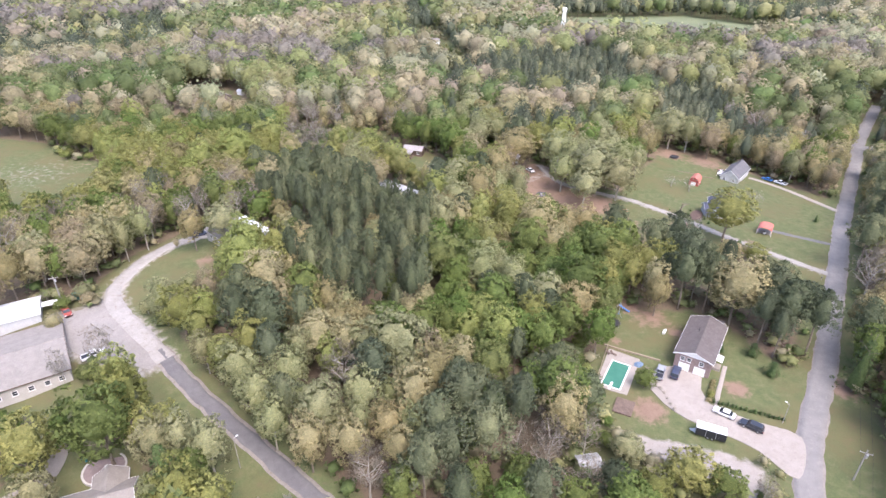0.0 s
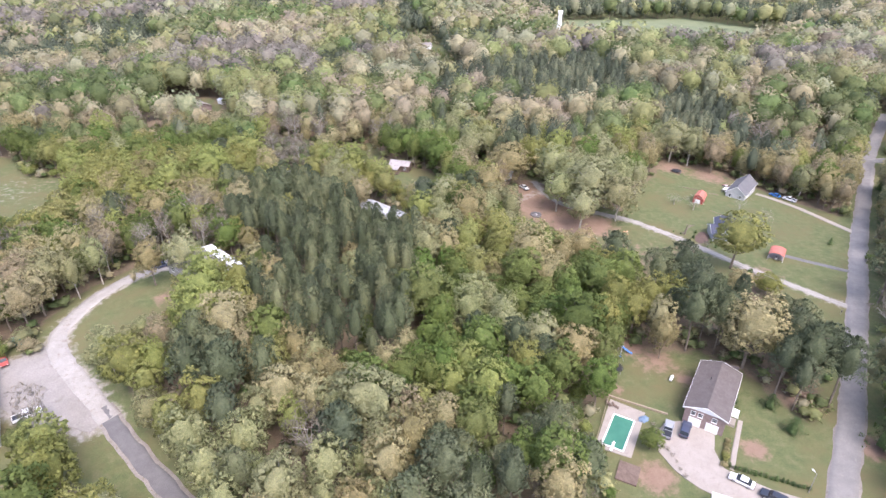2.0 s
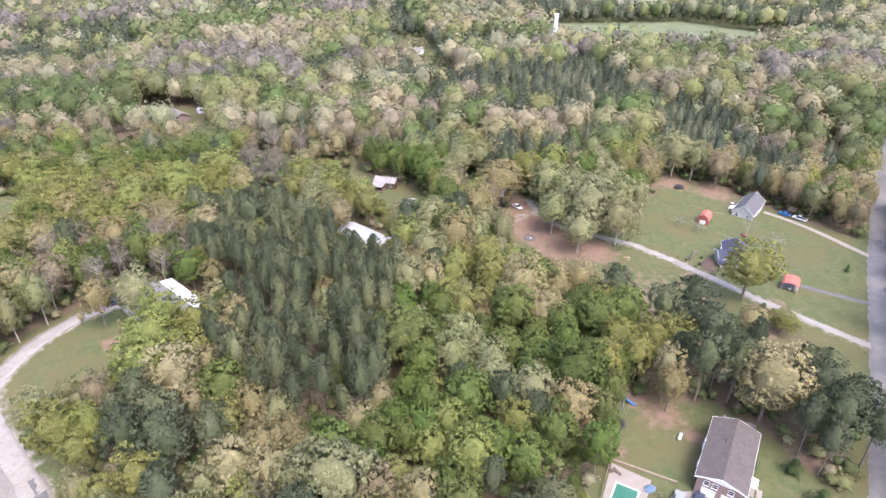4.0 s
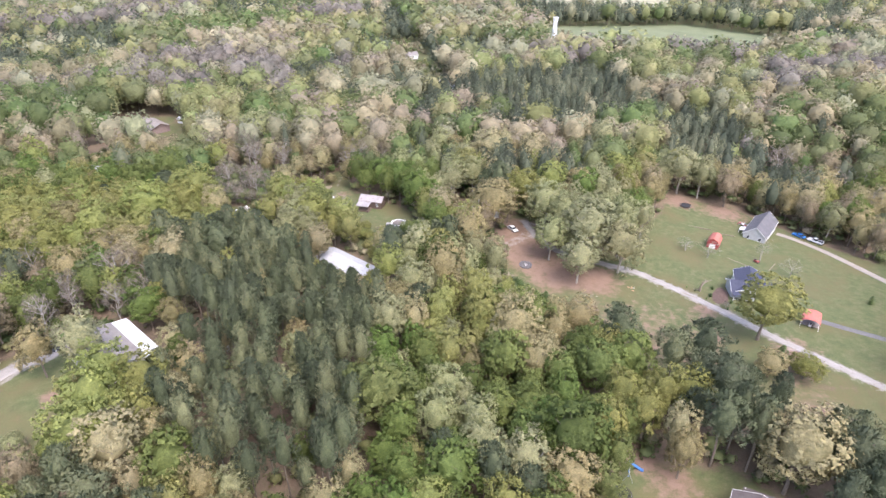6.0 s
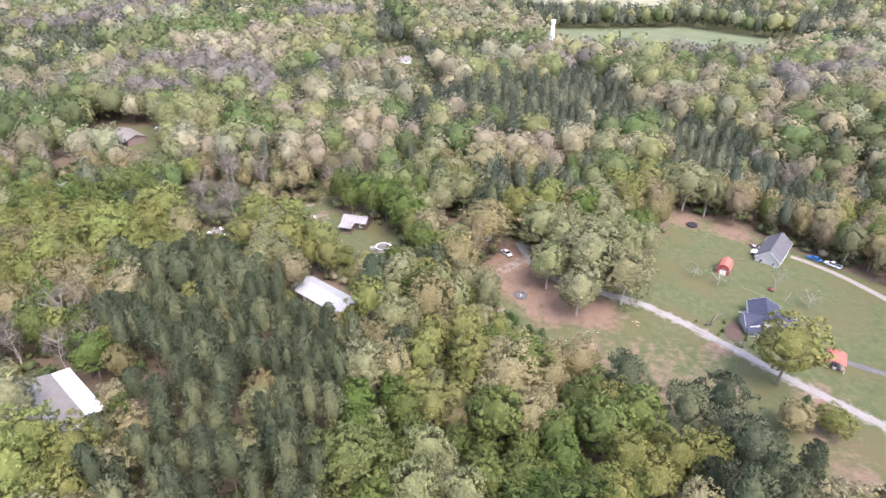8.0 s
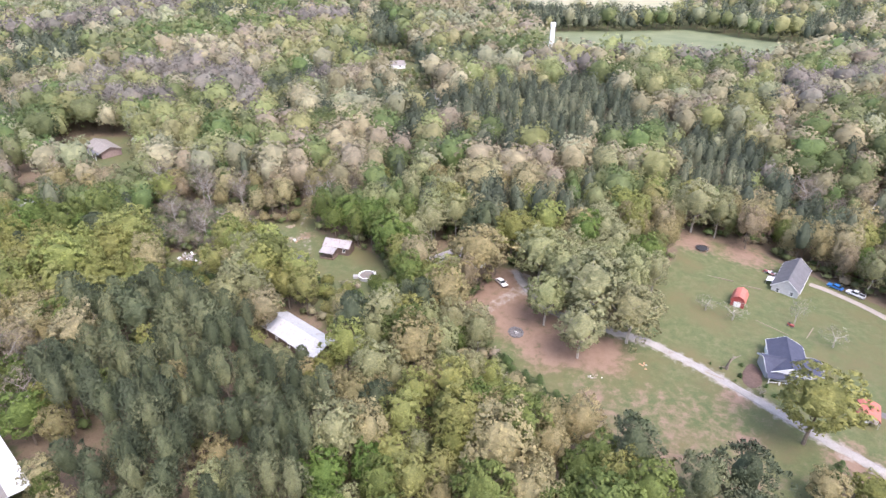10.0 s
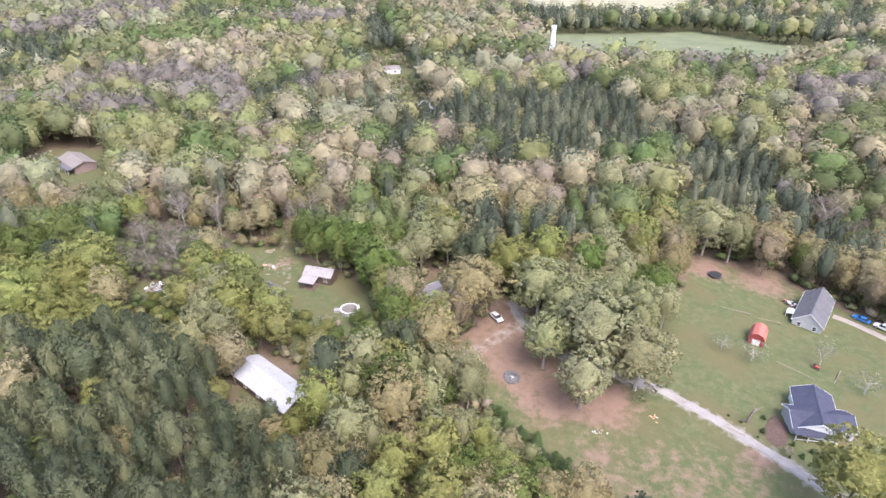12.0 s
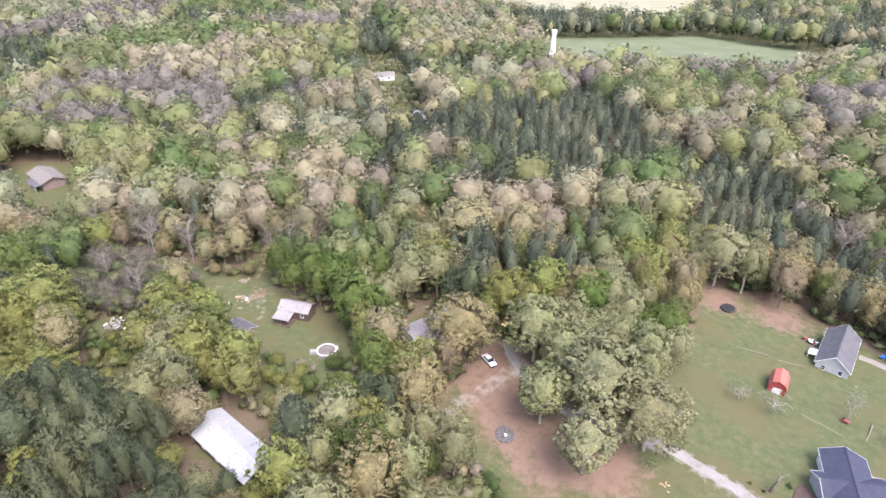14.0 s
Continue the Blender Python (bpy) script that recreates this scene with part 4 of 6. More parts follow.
near_trees, far_trees = fill_woods()
MOST = 320
count = {}
extra = []
for tr in sorted(planted + near_trees, key=lambda t: t[2]):
    k = tr[0]
    count[k] = count.get(k, 0) + 1
    if count[k] > MOST or tr[2] > 330:
        extra.append(tr)
    else:
        plant(*tr)


def woods(name, trees, clusters, per, size, label, levels=2, twigs=False, low=0.0, heart=1.0):
    """A stretch of far woods: many crowns and trunks in one mesh."""
    rng = random.Random(5)
    forms = {}
    stem = np.array([[[0.25 * math.cos(q), 0.25 * math.sin(q), -0.3], [0.25 * math.cos(q + 2.1), 0.25 * math.sin(q + 2.1), -0.3], [0, 0, 14]] for q in (0, 2.1, 4.2)], np.float32)
    for i, kind in enumerate(CLUSTERS):
        shape = "tan" if kind == "bare" and not twigs else kind
        for v in range(5):
            V, F, N = crown_shape(shape, 900 + i * 10 + v, UNIT_H, UNIT_R, clusters, per, size * (1.5 if shape == "bare" else 1), levels, low, heart)
            forms[kind, v] = np.concatenate([V[F].astype(np.float32), stem]), len(stem), np.concatenate([N[F].astype(np.float32), np.tile(np.array([0, -0.7, 0.7], np.float32), (3, 3, 1))])
    pos, tint, soft = [], [], []
    for kind, x, y, h, r in trees:
        a, stems, nn = forms[kind, rng.randrange(5)]
        q = rng.uniform(0, 6.28)
        c, s, w = math.cos(q), math.sin(q), r / UNIT_R
        p = np.empty_like(a)
        p[..., 0] = (a[..., 0] * c - a[..., 1] * s) * w + x
        p[..., 1] = (a[..., 0] * s + a[..., 1] * c) * w + y
        p[..., 2] = a[..., 2] * (h / UNIT_H) + gz(x, y)
        pos.append(p)
        soft.append(np.stack([nn[..., 0] * c - nn[..., 1] * s, nn[..., 0] * s + nn[..., 1] * c, nn[..., 2]], -1))
        t1, t2 = rng.choice(TINTS[kind]), rng.choice(TINTS[kind])
        f, g = rng.random(), rng.uniform(0.92, 1.18)
        col = np.empty((len(a) * 3, 4), np.float32)
        hue = [(u * f + v * (1 - f)) * g for u, v in zip(t1, t2)]
        # pulls each tint a fifth towards grey, standing in for distance haze
        hue = [0.80 * v + 0.20 * (sum(hue) / 3) for v in hue]
        col[:] = (*hue, 1)
        col[-stems * 3:] = (0.16, 0.13, 0.10, 1)
        tint.append(col)
    P, C = np.concatenate(pos).reshape(-1, 3), np.concatenate(tint)
    me = bpy.data.meshes.new(name)
    me.vertices.add(len(P))
    me.vertices.foreach_set("co", P.ravel())
    me.loops.add(len(P))
    me.loops.foreach_set("vertex_index", np.arange(len(P)))
    me.polygons.add(len(P) // 3)
    me.polygons.foreach_set("loop_start", np.arange(0, len(P), 3))
    me.color_attributes.new("tint", "FLOAT_COLOR", "POINT").data.foreach_set("color", C.ravel())
    me.update(calc_edges=True)
    me.polygons.foreach_set("use_smooth", np.ones(len(P) // 3, bool))
    me.normals_split_custom_set_from_vertices(np.concatenate(soft).reshape(-1, 3))
    me.materials.append(FAR_LEAVES)
    return tagged(new(name, me), label, "woods", kind="stuff")


woods("mid_woods", extra + [t for t in far_trees if t[2] < 480], 120, 4, 0.80, "mixed spring woods in green, tan and silver", 2, low=0.08, heart=0.98)
woods("far_woods", [t for t in far_trees if t[2] >= 480], 30, 3, 1.5, "distant mixed spring woods, colours greyed in place of haze", 1, low=0.16)


def undergrowth():
    """Low bushes on the floor of the woods."""
    gen, rng = np.random.RandomState(9), random.Random(9)
    n = 6500
    x, y = gen.uniform(-200, 230, n), gen.uniform(66, 330, n)
    r = gen.uniform(1.2, 2.8, n)
    keep = in_view(x, y, 10) & free(x, y, r)
    bushes = [(rng.choice(["green", "lime", "tan", "green"]), a, b, rng.uniform(1.8, 4.5), c) for a, b, c in zip(x[keep].tolist(), y[keep].tolist(), r[keep].tolist())]
    woods("undergrowth", bushes, 16, 4, 1.6, "low green and brown undergrowth beneath the trees", 1, low=0.2)


def thicket():
    """Grey tangled brush without leaves."""
    rng = random.Random(12)
    brush = []
    while len(brush) < 560:
        x, y = rng.uniform(-92, -44), rng.uniform(258, 300)
        if inside(THICKET, x, y) and not any((x - a) ** 2 + (y - b) ** 2 < c * c for a, b, c in ((-63, 260, 5), (-33, 283, 4))):
            brush.append((rng.choice(["bare", "bare", "bare", "sapling", "green"]), x, y, rng.uniform(3.5, 7.5), rng.uniform(1.5, 3.0)))
    woods("thicket", brush, 30, 4, 1.0, "tangled grey-brown leafless brush on a slope", 1, twigs=True)


def woods_behind():
    """The woods that go on behind the start of the flight."""
    gen, rng = np.random.RandomState(15), random.Random(15)
    x, y = gen.uniform(-170, 170, 620), gen.uniform(-110, 66, 620)
    r = gen.uniform(3.5, 6.0, 620)
    keep = free(x, y, r)
    woods("woods", [(rng.choice(MIX), a, b, rng.uniform(13, 18), c) for a, b, c in zip(x[keep].tolist(), y[keep].tolist(), r[keep].tolist())], 24, 3, 1.7, "mixed spring woods along the road", 1)


undergrowth()
thicket()
woods_behind()

# ---- materials of the built things ----
BROWN_SHINGLE = surface("brown_shingles", (0.093, 0.077, 0.073), (0.124, 0.107, 0.100), 0.8, 0.9, fine=7.0, wear=(0.143, 0.124, 0.115))
GREY_SHINGLE = surface("grey_shingles", (0.190, 0.170, 0.152), (0.245, 0.222, 0.200), 0.6, 0.95, fine=6.0, wear=(0.262, 0.240, 0.216))
DARK_SHINGLE = surface("charcoal_shingles", (0.098, 0.096, 0.101), (0.143, 0.139, 0.143), 0.7, 0.9, fine=7.0)
NAVY_SHINGLE = surface("navy_shingles", (0.044, 0.048, 0.074), (0.062, 0.066, 0.095), 0.7, 0.85, fine=7.0)
WHITE_METAL = surface("white_metal_roof", (0.629, 0.629, 0.646), (0.714, 0.714, 0.722), 0.5, 0.45, fine=8.0, wear=(0.527, 0.518, 0.510))
TIN = surface("weathered_tin", (0.247, 0.252, 0.249), (0.412, 0.410, 0.404), 0.30, 0.5, fine=3.0, spread=0.22, wear=(0.265, 0.224, 0.182))
BARN_TIN = surface("patched_silver_tin", (0.34, 0.345, 0.35), (0.47, 0.475, 0.48), 0.30, 0.42, fine=3.0, spread=0.2, wear=(0.30, 0.27, 0.235))
RUSTY_TIN = surface("rusty_tin", (0.269, 0.243, 0.238), (0.342, 0.321, 0.316), 0.5, 0.6, fine=5.0, wear=(0.186, 0.114, 0.088))
RED_METAL = surface("red_metal_roof", (0.36, 0.115, 0.085), (0.44, 0.155, 0.115), 0.6, 0.6, fine=8.0)
BARN_RED = surface("barn_red_boards", (0.28, 0.050, 0.045), (0.36, 0.075, 0.065), 1.2, 0.8, fine=10.0)
BRICK = surface("brown_brick", (0.192, 0.141, 0.129), (0.282, 0.214, 0.197), 1.5, 0.9, fine=8.0)
PALE_BLOCK = surface("pale_block_wall", (0.390, 0.367, 0.338), (0.465, 0.439, 0.405), 0.8, 0.9, fine=8.0)
WHITE_PAINT = surface("white_paint", (0.74, 0.735, 0.72), (0.82, 0.81, 0.80), 0.9, 0.6, fine=10.0)
GREY_SIDING = surface("grey_siding", (0.40, 0.40, 0.40), (0.48, 0.48, 0.475), 0.9, 0.75, fine=9.0)
DARK_WOOD = surface("dark_boards", (0.10, 0.070, 0.055), (0.17, 0.125, 0.10), 1.4, 0.85, fine=12.0)
PALE_WOOD = surface("weathered_pine_boards", (0.223, 0.180, 0.124), (0.285, 0.236, 0.174), 1.4, 0.85, fine=12.0)
POLE_WOOD = surface("grey_pole_wood", (0.26, 0.24, 0.22), (0.36, 0.335, 0.31), 2.0, 0.9, fine=14.0)
STEEL = surface("galvanised_steel", (0.45, 0.46, 0.47), (0.56, 0.565, 0.57), 1.5, 0.4, metal=0.7, fine=14.0)
RUBBER = surface("black_rubber", (0.022, 0.022, 0.024), (0.035, 0.035, 0.037), 3.0, 0.8)
BLACK_PAINT = surface("black_paint", (0.022, 0.023, 0.027), (0.034, 0.035, 0.040), 1.0, 0.35, fine=10.0)
STONE = surface("pale_stone", (0.42, 0.39, 0.35), (0.56, 0.53, 0.48), 1.5, 0.9, fine=9.0)
MULCH = surface("dark_mulch", (0.075, 0.050, 0.040), (0.13, 0.088, 0.070), 2.0, 0.95, fine=9.0)
BLUE_PLASTIC = surface("blue_plastic", (0.05, 0.16, 0.42), (0.08, 0.22, 0.52), 1.5, 0.5)
TEAL_PAINT = surface("teal_paint", (0.03, 0.17, 0.17), (0.05, 0.22, 0.22), 1.5, 0.6)
ORANGE_CLAY = surface("orange_clay", (0.42, 0.24, 0.14), (0.54, 0.34, 0.22), 1.5, 0.95, fine=6.0)
CHAR = surface("charred_ash", (0.05, 0.045, 0.045), (0.20, 0.19, 0.19), 2.5, 0.95, fine=9.0)


def glass_material():
    m, t, b = material("dark_window_glass")
    t.links.new(ramp(t, noise_tex(t, 1.5), [(0.3, (0.020, 0.024, 0.030)), (0.7, (0.045, 0.052, 0.060))]), b.inputs["Base Color"])
    b.inputs["Roughness"].default_value, b.inputs["Specular IOR Level"].default_value = 0.08, 0.6
    return m


def water_material(name, c1, c2):
    m, t, b = material(name)
    n = noise_tex(t, 2.2, 3.0)
    t.links.new(ramp(t, noise_tex(t, 0.3, 3.0), [(0.35, c1), (0.65, c2)]), b.inputs["Base Color"])
    b.inputs["Roughness"].default_value, b.inputs["Specular IOR Level"].default_value = 0.2, 0.06
    bump(t, b, n, 0.15, 0.03)
    return m


def paint(name, c):
    m, t, b = material(name)
    t.links.new(ramp(t, noise_tex(t, 1.3), [(0.35, tuple(v * 0.92 for v in c)), (0.65, c)]), b.inputs["Base Color"])
    b.inputs["Roughness"].default_value, b.inputs["Coat Weight"].default_value = 0.3, 0.4
    return m


GLASS = glass_material()
POOL_WATER = water_material("green_pool_water", (0.046, 0.150, 0.108), (0.062, 0.178, 0.128))
MURKY_WATER = water_material("murky_water", (0.16, 0.14, 0.13), (0.22, 0.20, 0.18))
CAR_WHITE, CAR_BLACK, CAR_RED = paint("white_car_paint", (0.78, 0.78, 0.78)), paint("black_car_paint", (0.028, 0.032, 0.042)), paint("red_car_paint", (0.34, 0.075, 0.06))
CAR_BLUE, CAR_GREY, CAR_NAVY = paint("blue_car_paint", (0.03, 0.16, 0.46)), paint("grey_car_paint", (0.30, 0.31, 0.33)), paint("navy_car_paint", (0.05, 0.06, 0.10))


# ---- buildings ----
def window(parent, x, y, z, w, h, face):
    """A window on a wall: a frame, a sill and a dark pane. face: the wall's outward axis ('x', '-x', 'y', '-y')."""
    s = -1 if face[0] == "-" else 1

    def place(bm, u0, z0, u1, z1, d0, d1):
        a, b = sorted((s * d0, s * d1))
        return box(bm, x + a, y + u0, z + z0, x + b, y + u1, z + z1) if face[-1] == "x" else box(bm, x + u0, y + a, z + z0, x + u1, y + b, z + z1)
    bm = bmesh.new()
    f = 0.09
    for q in ((-w / 2 - f, -h / 2 - f, w / 2 + f, -h / 2), (-w / 2 - f, h / 2, w / 2 + f, h / 2 + f), (-w / 2 - f, -h / 2, -w / 2, h / 2), (w / 2, -h / 2, w / 2 + f, h / 2), (-w / 2, -0.025, w / 2, 0.025)):
        place(bm, *q, -0.05, 0.07)
    ob = part("window", bm, WHITE_PAINT, parent)
    part("pane", place(bmesh.new(), -w / 2, -h / 2, w / 2, h / 2, -0.04, 0.03), GLASS, ob)
    part("sill", place(bmesh.new(), -w / 2 - 0.15, -h / 2 - 0.17, w / 2 + 0.15, -h / 2 - 0.092, 0.0, 0.14), WHITE_PAINT, ob)
    return ob


def gable(parent, L, W, eave, rise, wall, roof, trim, o=0.45, x=0.0, y=0.0, turn=0.0, base=-0.6, seams=0.0):
    """Walls and a pitched roof, ridge along x, as parts of a building."""
    m = pose(x, y, 0, 0, 0, turn)

    def put(name, bm, mat, label=""):
        bmesh.ops.transform(bm, matrix=m, verts=bm.verts[:])
        return part(name, bm, mat, parent, label)
    k = rise / (W / 2)
    put("wall", prism(bmesh.new(), [(-W / 2, base), (W / 2, base), (W / 2, eave), (0, eave + rise), (-W / 2, eave)], -L / 2, L / 2), wall)
    for s in (-1, 1):
        bm = bmesh.new()
        e = W / 2 + o
        prism(bm, [(0, eave + rise + 0.03), (s * e, eave + 0.03 - o * k), (s * e, eave + 0.19 - o * k), (0, eave + rise + 0.21)], -L / 2 - o, L / 2 + o)
        slope = put("roof", bm, roof)
        if seams:
            for i in range(int((L + 2 * o) / seams)):
                u = -L / 2 - o + (i + 0.5) * seams
                rib = prism(bmesh.new(), [(0, eave + rise + 0.2), (s * e, eave + 0.18 - o * k), (s * e, eave + 0.25 - o * k), (0, eave + rise + 0.27)], u - 0.03, u + 0.03)
                bmesh.ops.transform(rib, matrix=m, verts=rib.verts[:])
                part("rib", rib, roof, slope)
        put("fascia", box(bmesh.new(), -L / 2 - o, min(s * e, s * (e + 0.05)), eave - 0.04 - o * k, L / 2 + o, max(s * e, s * (e + 0.05)), eave + 0.21 - o * k), trim)
    put("ridge_cap", box(bmesh.new(), -L / 2 - o, -0.16, eave + rise + 0.14, L / 2 + o, 0.16, eave + rise + 0.26, 0.04), roof)
    for q in (-1, 1):
        a, b = sorted((q * (L / 2 + o), q * (L / 2 + o + 0.06)))
        e = W / 2 + o
        put("barge_board", prism(bmesh.new(), [(0, eave + rise + 0.22), (-e, eave + 0.2 - o * k), (-e, eave - 0.06 - o * k), (0, eave + rise - 0.06), (e, eave - 0.06 - o * k), (e, eave + 0.2 - o * k)], a, b), trim)


def brick_house():
    h = thing("house", 65.6, 119.1, 57.2, label="brown-roofed brick house with two white garage doors", category="house")
    gable(h, 17.2, 8.4, 4.7, 1.5, BRICK, BROWN_SHINGLE, WHITE_PAINT, 0.5)
    for y in (-1.85, 1.75):
        door = part("garage_door", box(bmesh.new(), -8.70, y - 1.3, 0, -8.595, y + 1.3, 2.25, 0.02), WHITE_PAINT, h, "white sectional garage door")
        for i in range(4):
            part("panel", box(bmesh.new(), -8.735, y - 1.22, 0.06 + 0.55 * i, -8.702, y + 1.22, 0.55 + 0.55 * i, 0.012), WHITE_PAINT, door)
    part("gable_board", prism(bmesh.new(), [(-4.2, 4.6), (4.2, 4.6), (0, 6.2)], -8.66, -8.604), WHITE_PAINT, h, "white boarded gable")
    for y in (-2.0, 0.9, 2.4):
        window(h, -8.6, y, 3.5, 0.9, 1.0, "-x")
    for x in (-5.5, -1.5, 2.5, 6.2):
        window(h, x, -4.2, 3.3, 1.2, 1.2, "-y")
        window(h, x, 4.2, 3.3, 1.2, 1.2, "y")
    part("porch_roof", prism(bmesh.new(), [(-3.6, 4.3), (3.0, 3.8), (3.0, 3.98), (-3.6, 4.5)], 9.15, 11.6), BROWN_SHINGLE, h, "lower brown porch roof")
    for y in (-3.2, 2.6):
        part("porch_post", box(bmesh.new(), 11.2, y - 0.08, -0.2, 11.36, y + 0.08, 4.1), WHITE_PAINT, h)
    part("porch_deck", box(bmesh.new(), 8.6, -3.6, -0.3, 11.6, 3.0, 0.4), DARK_WOOD, h)
    part("front_stoop", box(bmesh.new(), -4.5, -6.0, -0.3, -2.2, -3.9, 0.7, 0.03), CONCRETE, h)
    part("stoop_roof", prism(bmesh.new(), [(-6.1, 3.0), (-3.9, 3.3), (-3.9, 3.42), (-6.1, 3.12)], -4.7, -2.0), WHITE_PAINT, h)
    for x in (1.2, 2.0):
        part("vent_pipe", tube(bmesh.new(), (x, 1.2, 5.6), (x, 1.2, 6.5), 0.07, 0.07, 8), BLACK_PAINT, h)
    for x, y in ((-1.6, 4.5), (3.8, 4.5), (5.6, 4.5)):
        ac = part("air_conditioner", box(bmesh.new(), x - 0.5, y - 0.5, -0.2, x + 0.5, y + 0.5, 0.95, 0.04), WHITE_PAINT, h, "white air conditioner by the wall")
        part("fan_grille", tube(bmesh.new(), (x, y, 0.95), (x, y, 0.99), 0.38, 0.36, 12), STEEL, ac)


def big_workshop():
    """The workshop beside the gravel yard: its long eave faces the lane."""
    h = thing("workshop", -101.0, 105.0, 34.0, label="large workshop with a wide low grey roof and pale walls", category="workshop")
    gable(h, 25.0, 22.0, 3.6, 1.7, PALE_BLOCK, GREY_SHINGLE, DARK_WOOD, 0.4)
    for x in (-1.5, 1.6, 4.7, 7.8, 10.6):
        window(h, x, -11.0, 1.9, 1.0, 1.1, "-y")
    for y in (-4.5, 0.5, 5.0):
        d = part("roller_door", box(bmesh.new(), 12.45, y - 1.6, 0, 12.56, y + 1.6, 3.0, 0.02), GREY_SIDING, h)
        for i in range(5):
            part("slat", box(bmesh.new(), 12.555, y - 1.55, 0.08 + 0.58 * i, 12.58, y + 1.55, 0.62 + 0.58 * i), GREY_SIDING, d)
    part("skylight", prism(bmesh.new(), [(-10.2, 3.96), (-4.6, 4.83), (-4.6, 4.93), (-10.2, 4.06)], -4.4, -1.0), WHITE_METAL, h, "white translucent roof sheet")
    w = thing("metal_shed", -112.0, 123.5, 30.0, label="white-roofed metal storage building by the yard", category="shed")
    gable(w, 15.0, 9.0, 3.2, 1.1, GREY_SIDING, WHITE_METAL, WHITE_METAL, 0.3, seams=1.5)
    part("awning", prism(bmesh.new(), [(-1.2, 3.1), (1.2, 3.1), (1.2, 3.2), (-1.2, 3.2)], 7.8, 11.5), WHITE_METAL, w)
    for y in (-1.1, 1.1):
        part("awning_post", tube(bmesh.new(), (11.3, y, -0.3), (11.3, y, 3.1), 0.05, 0.05), STEEL, w)


def track_building():
    h = thing("garage", -63.9, 161.0, -42.0, label="long garage with a grey roof and a white lean-to", category="garage")
    gable(h, 17.8, 10.2, 3.4, 1.6, PALE_BLOCK, GREY_SHINGLE, GREY_SIDING, 0.4)
    part("lean_to_roof", prism(bmesh.new(), [(5.55, 3.42), (9.0, 2.9), (9.0, 3.02), (5.55, 3.54)], -9.3, 9.3), WHITE_METAL, h, "white metal lean-to roof")
    for x in (-8.7, -4.3, 0.0, 4.3, 8.7):
        part("lean_to_post", box(bmesh.new(), x - 0.07, 8.7, -1.4, x + 0.07, 8.84, 2.95), WHITE_PAINT, h)
    for y in (-2.4, 2.2):
        part("garage_door", box(bmesh.new(), 8.86, y - 1.5, -0.2, 8.96, y + 1.5, 2.4, 0.02), WHITE_PAINT, h, "white garage door")
    for x in (-6, -1, 4):
        window(h, x, -5.1, 1.9, 1.2, 1.0, "-y")
    part("apron", box(bmesh.new(), 9.1, -5.2, -1.2, 12.5, 5.6, 0.02, 0.03), CONCRETE, h)
    m = thing("motorcycle", -51.3, 169.6, 40.0, label="dark motorcycle parked behind a white lean-to", category="motorcycle")
    part("frame", prism(bmesh.new(), [(-0.6, 0.45), (0.6, 0.5), (0.75, 0.95), (0.2, 0.9), (-0.7, 0.85)], -0.14, 0.14, "y"), BLACK_PAINT, m)
    part("handlebar", tube(bmesh.new(), (0.62, -0.38, 1.05), (0.62, 0.38, 1.05), 0.03, 0.03), STEEL, m)
    for x in (-0.7, 0.75):
        part("wheel", tube(bmesh.new(), (x, -0.06, 0.32), (x, 0.06, 0.32), 0.32, 0.32, 14), RUBBER, m)
    s = thing("shed", -41.8, 171.0, 15.0, label="small white-walled garden shed at the pines", category="shed")
    gable(s, 3.6, 2.8, 2.0, 0.8, WHITE_PAINT, GREY_SHINGLE, WHITE_PAINT, 0.2)
    part("shed_door", box(bmesh.new(), -1.86, -0.45, 0, -1.80, 0.45, 1.8), GREY_SIDING, s)


def tin_roofed_barn():
    h = thing("barn", -16.8, 215.0, -40.7, label="old barn under a patched silver tin roof among trees", category="barn")
    gable(h, 20.4, 7.4, 3.2, 1.6, DARK_WOOD, BARN_TIN, BARN_TIN, 0.5, seams=1.3)
    part("barn_door", box(bmesh.new(), -10.32, -1.4, 0, -10.20, 1.4, 2.6, 0.02), PALE_WOOD, h)
    for x in (-5, 0, 5):
        window(h, x, -3.7, 1.8, 0.9, 0.9, "-y")


def tin_roofed_house():
    h = thing("house", 25.2, 254.4, 36.9, label="farmhouse with a pale rust-stained tin roof beneath oaks", category="house")
    gable(h, 15.5, 10.4, 3.2, 1.8, WHITE_PAINT, RUSTY_TIN, WHITE_PAINT, 0.5, seams=1.4)
    for x in (-5, 0, 5):
        window(h, x, -5.2, 1.9, 1.0, 1.3, "-y")
    for y in (-2.5, 2.5):
        window(h, -7.75, y, 1.9, 1.0, 1.3, "-x")


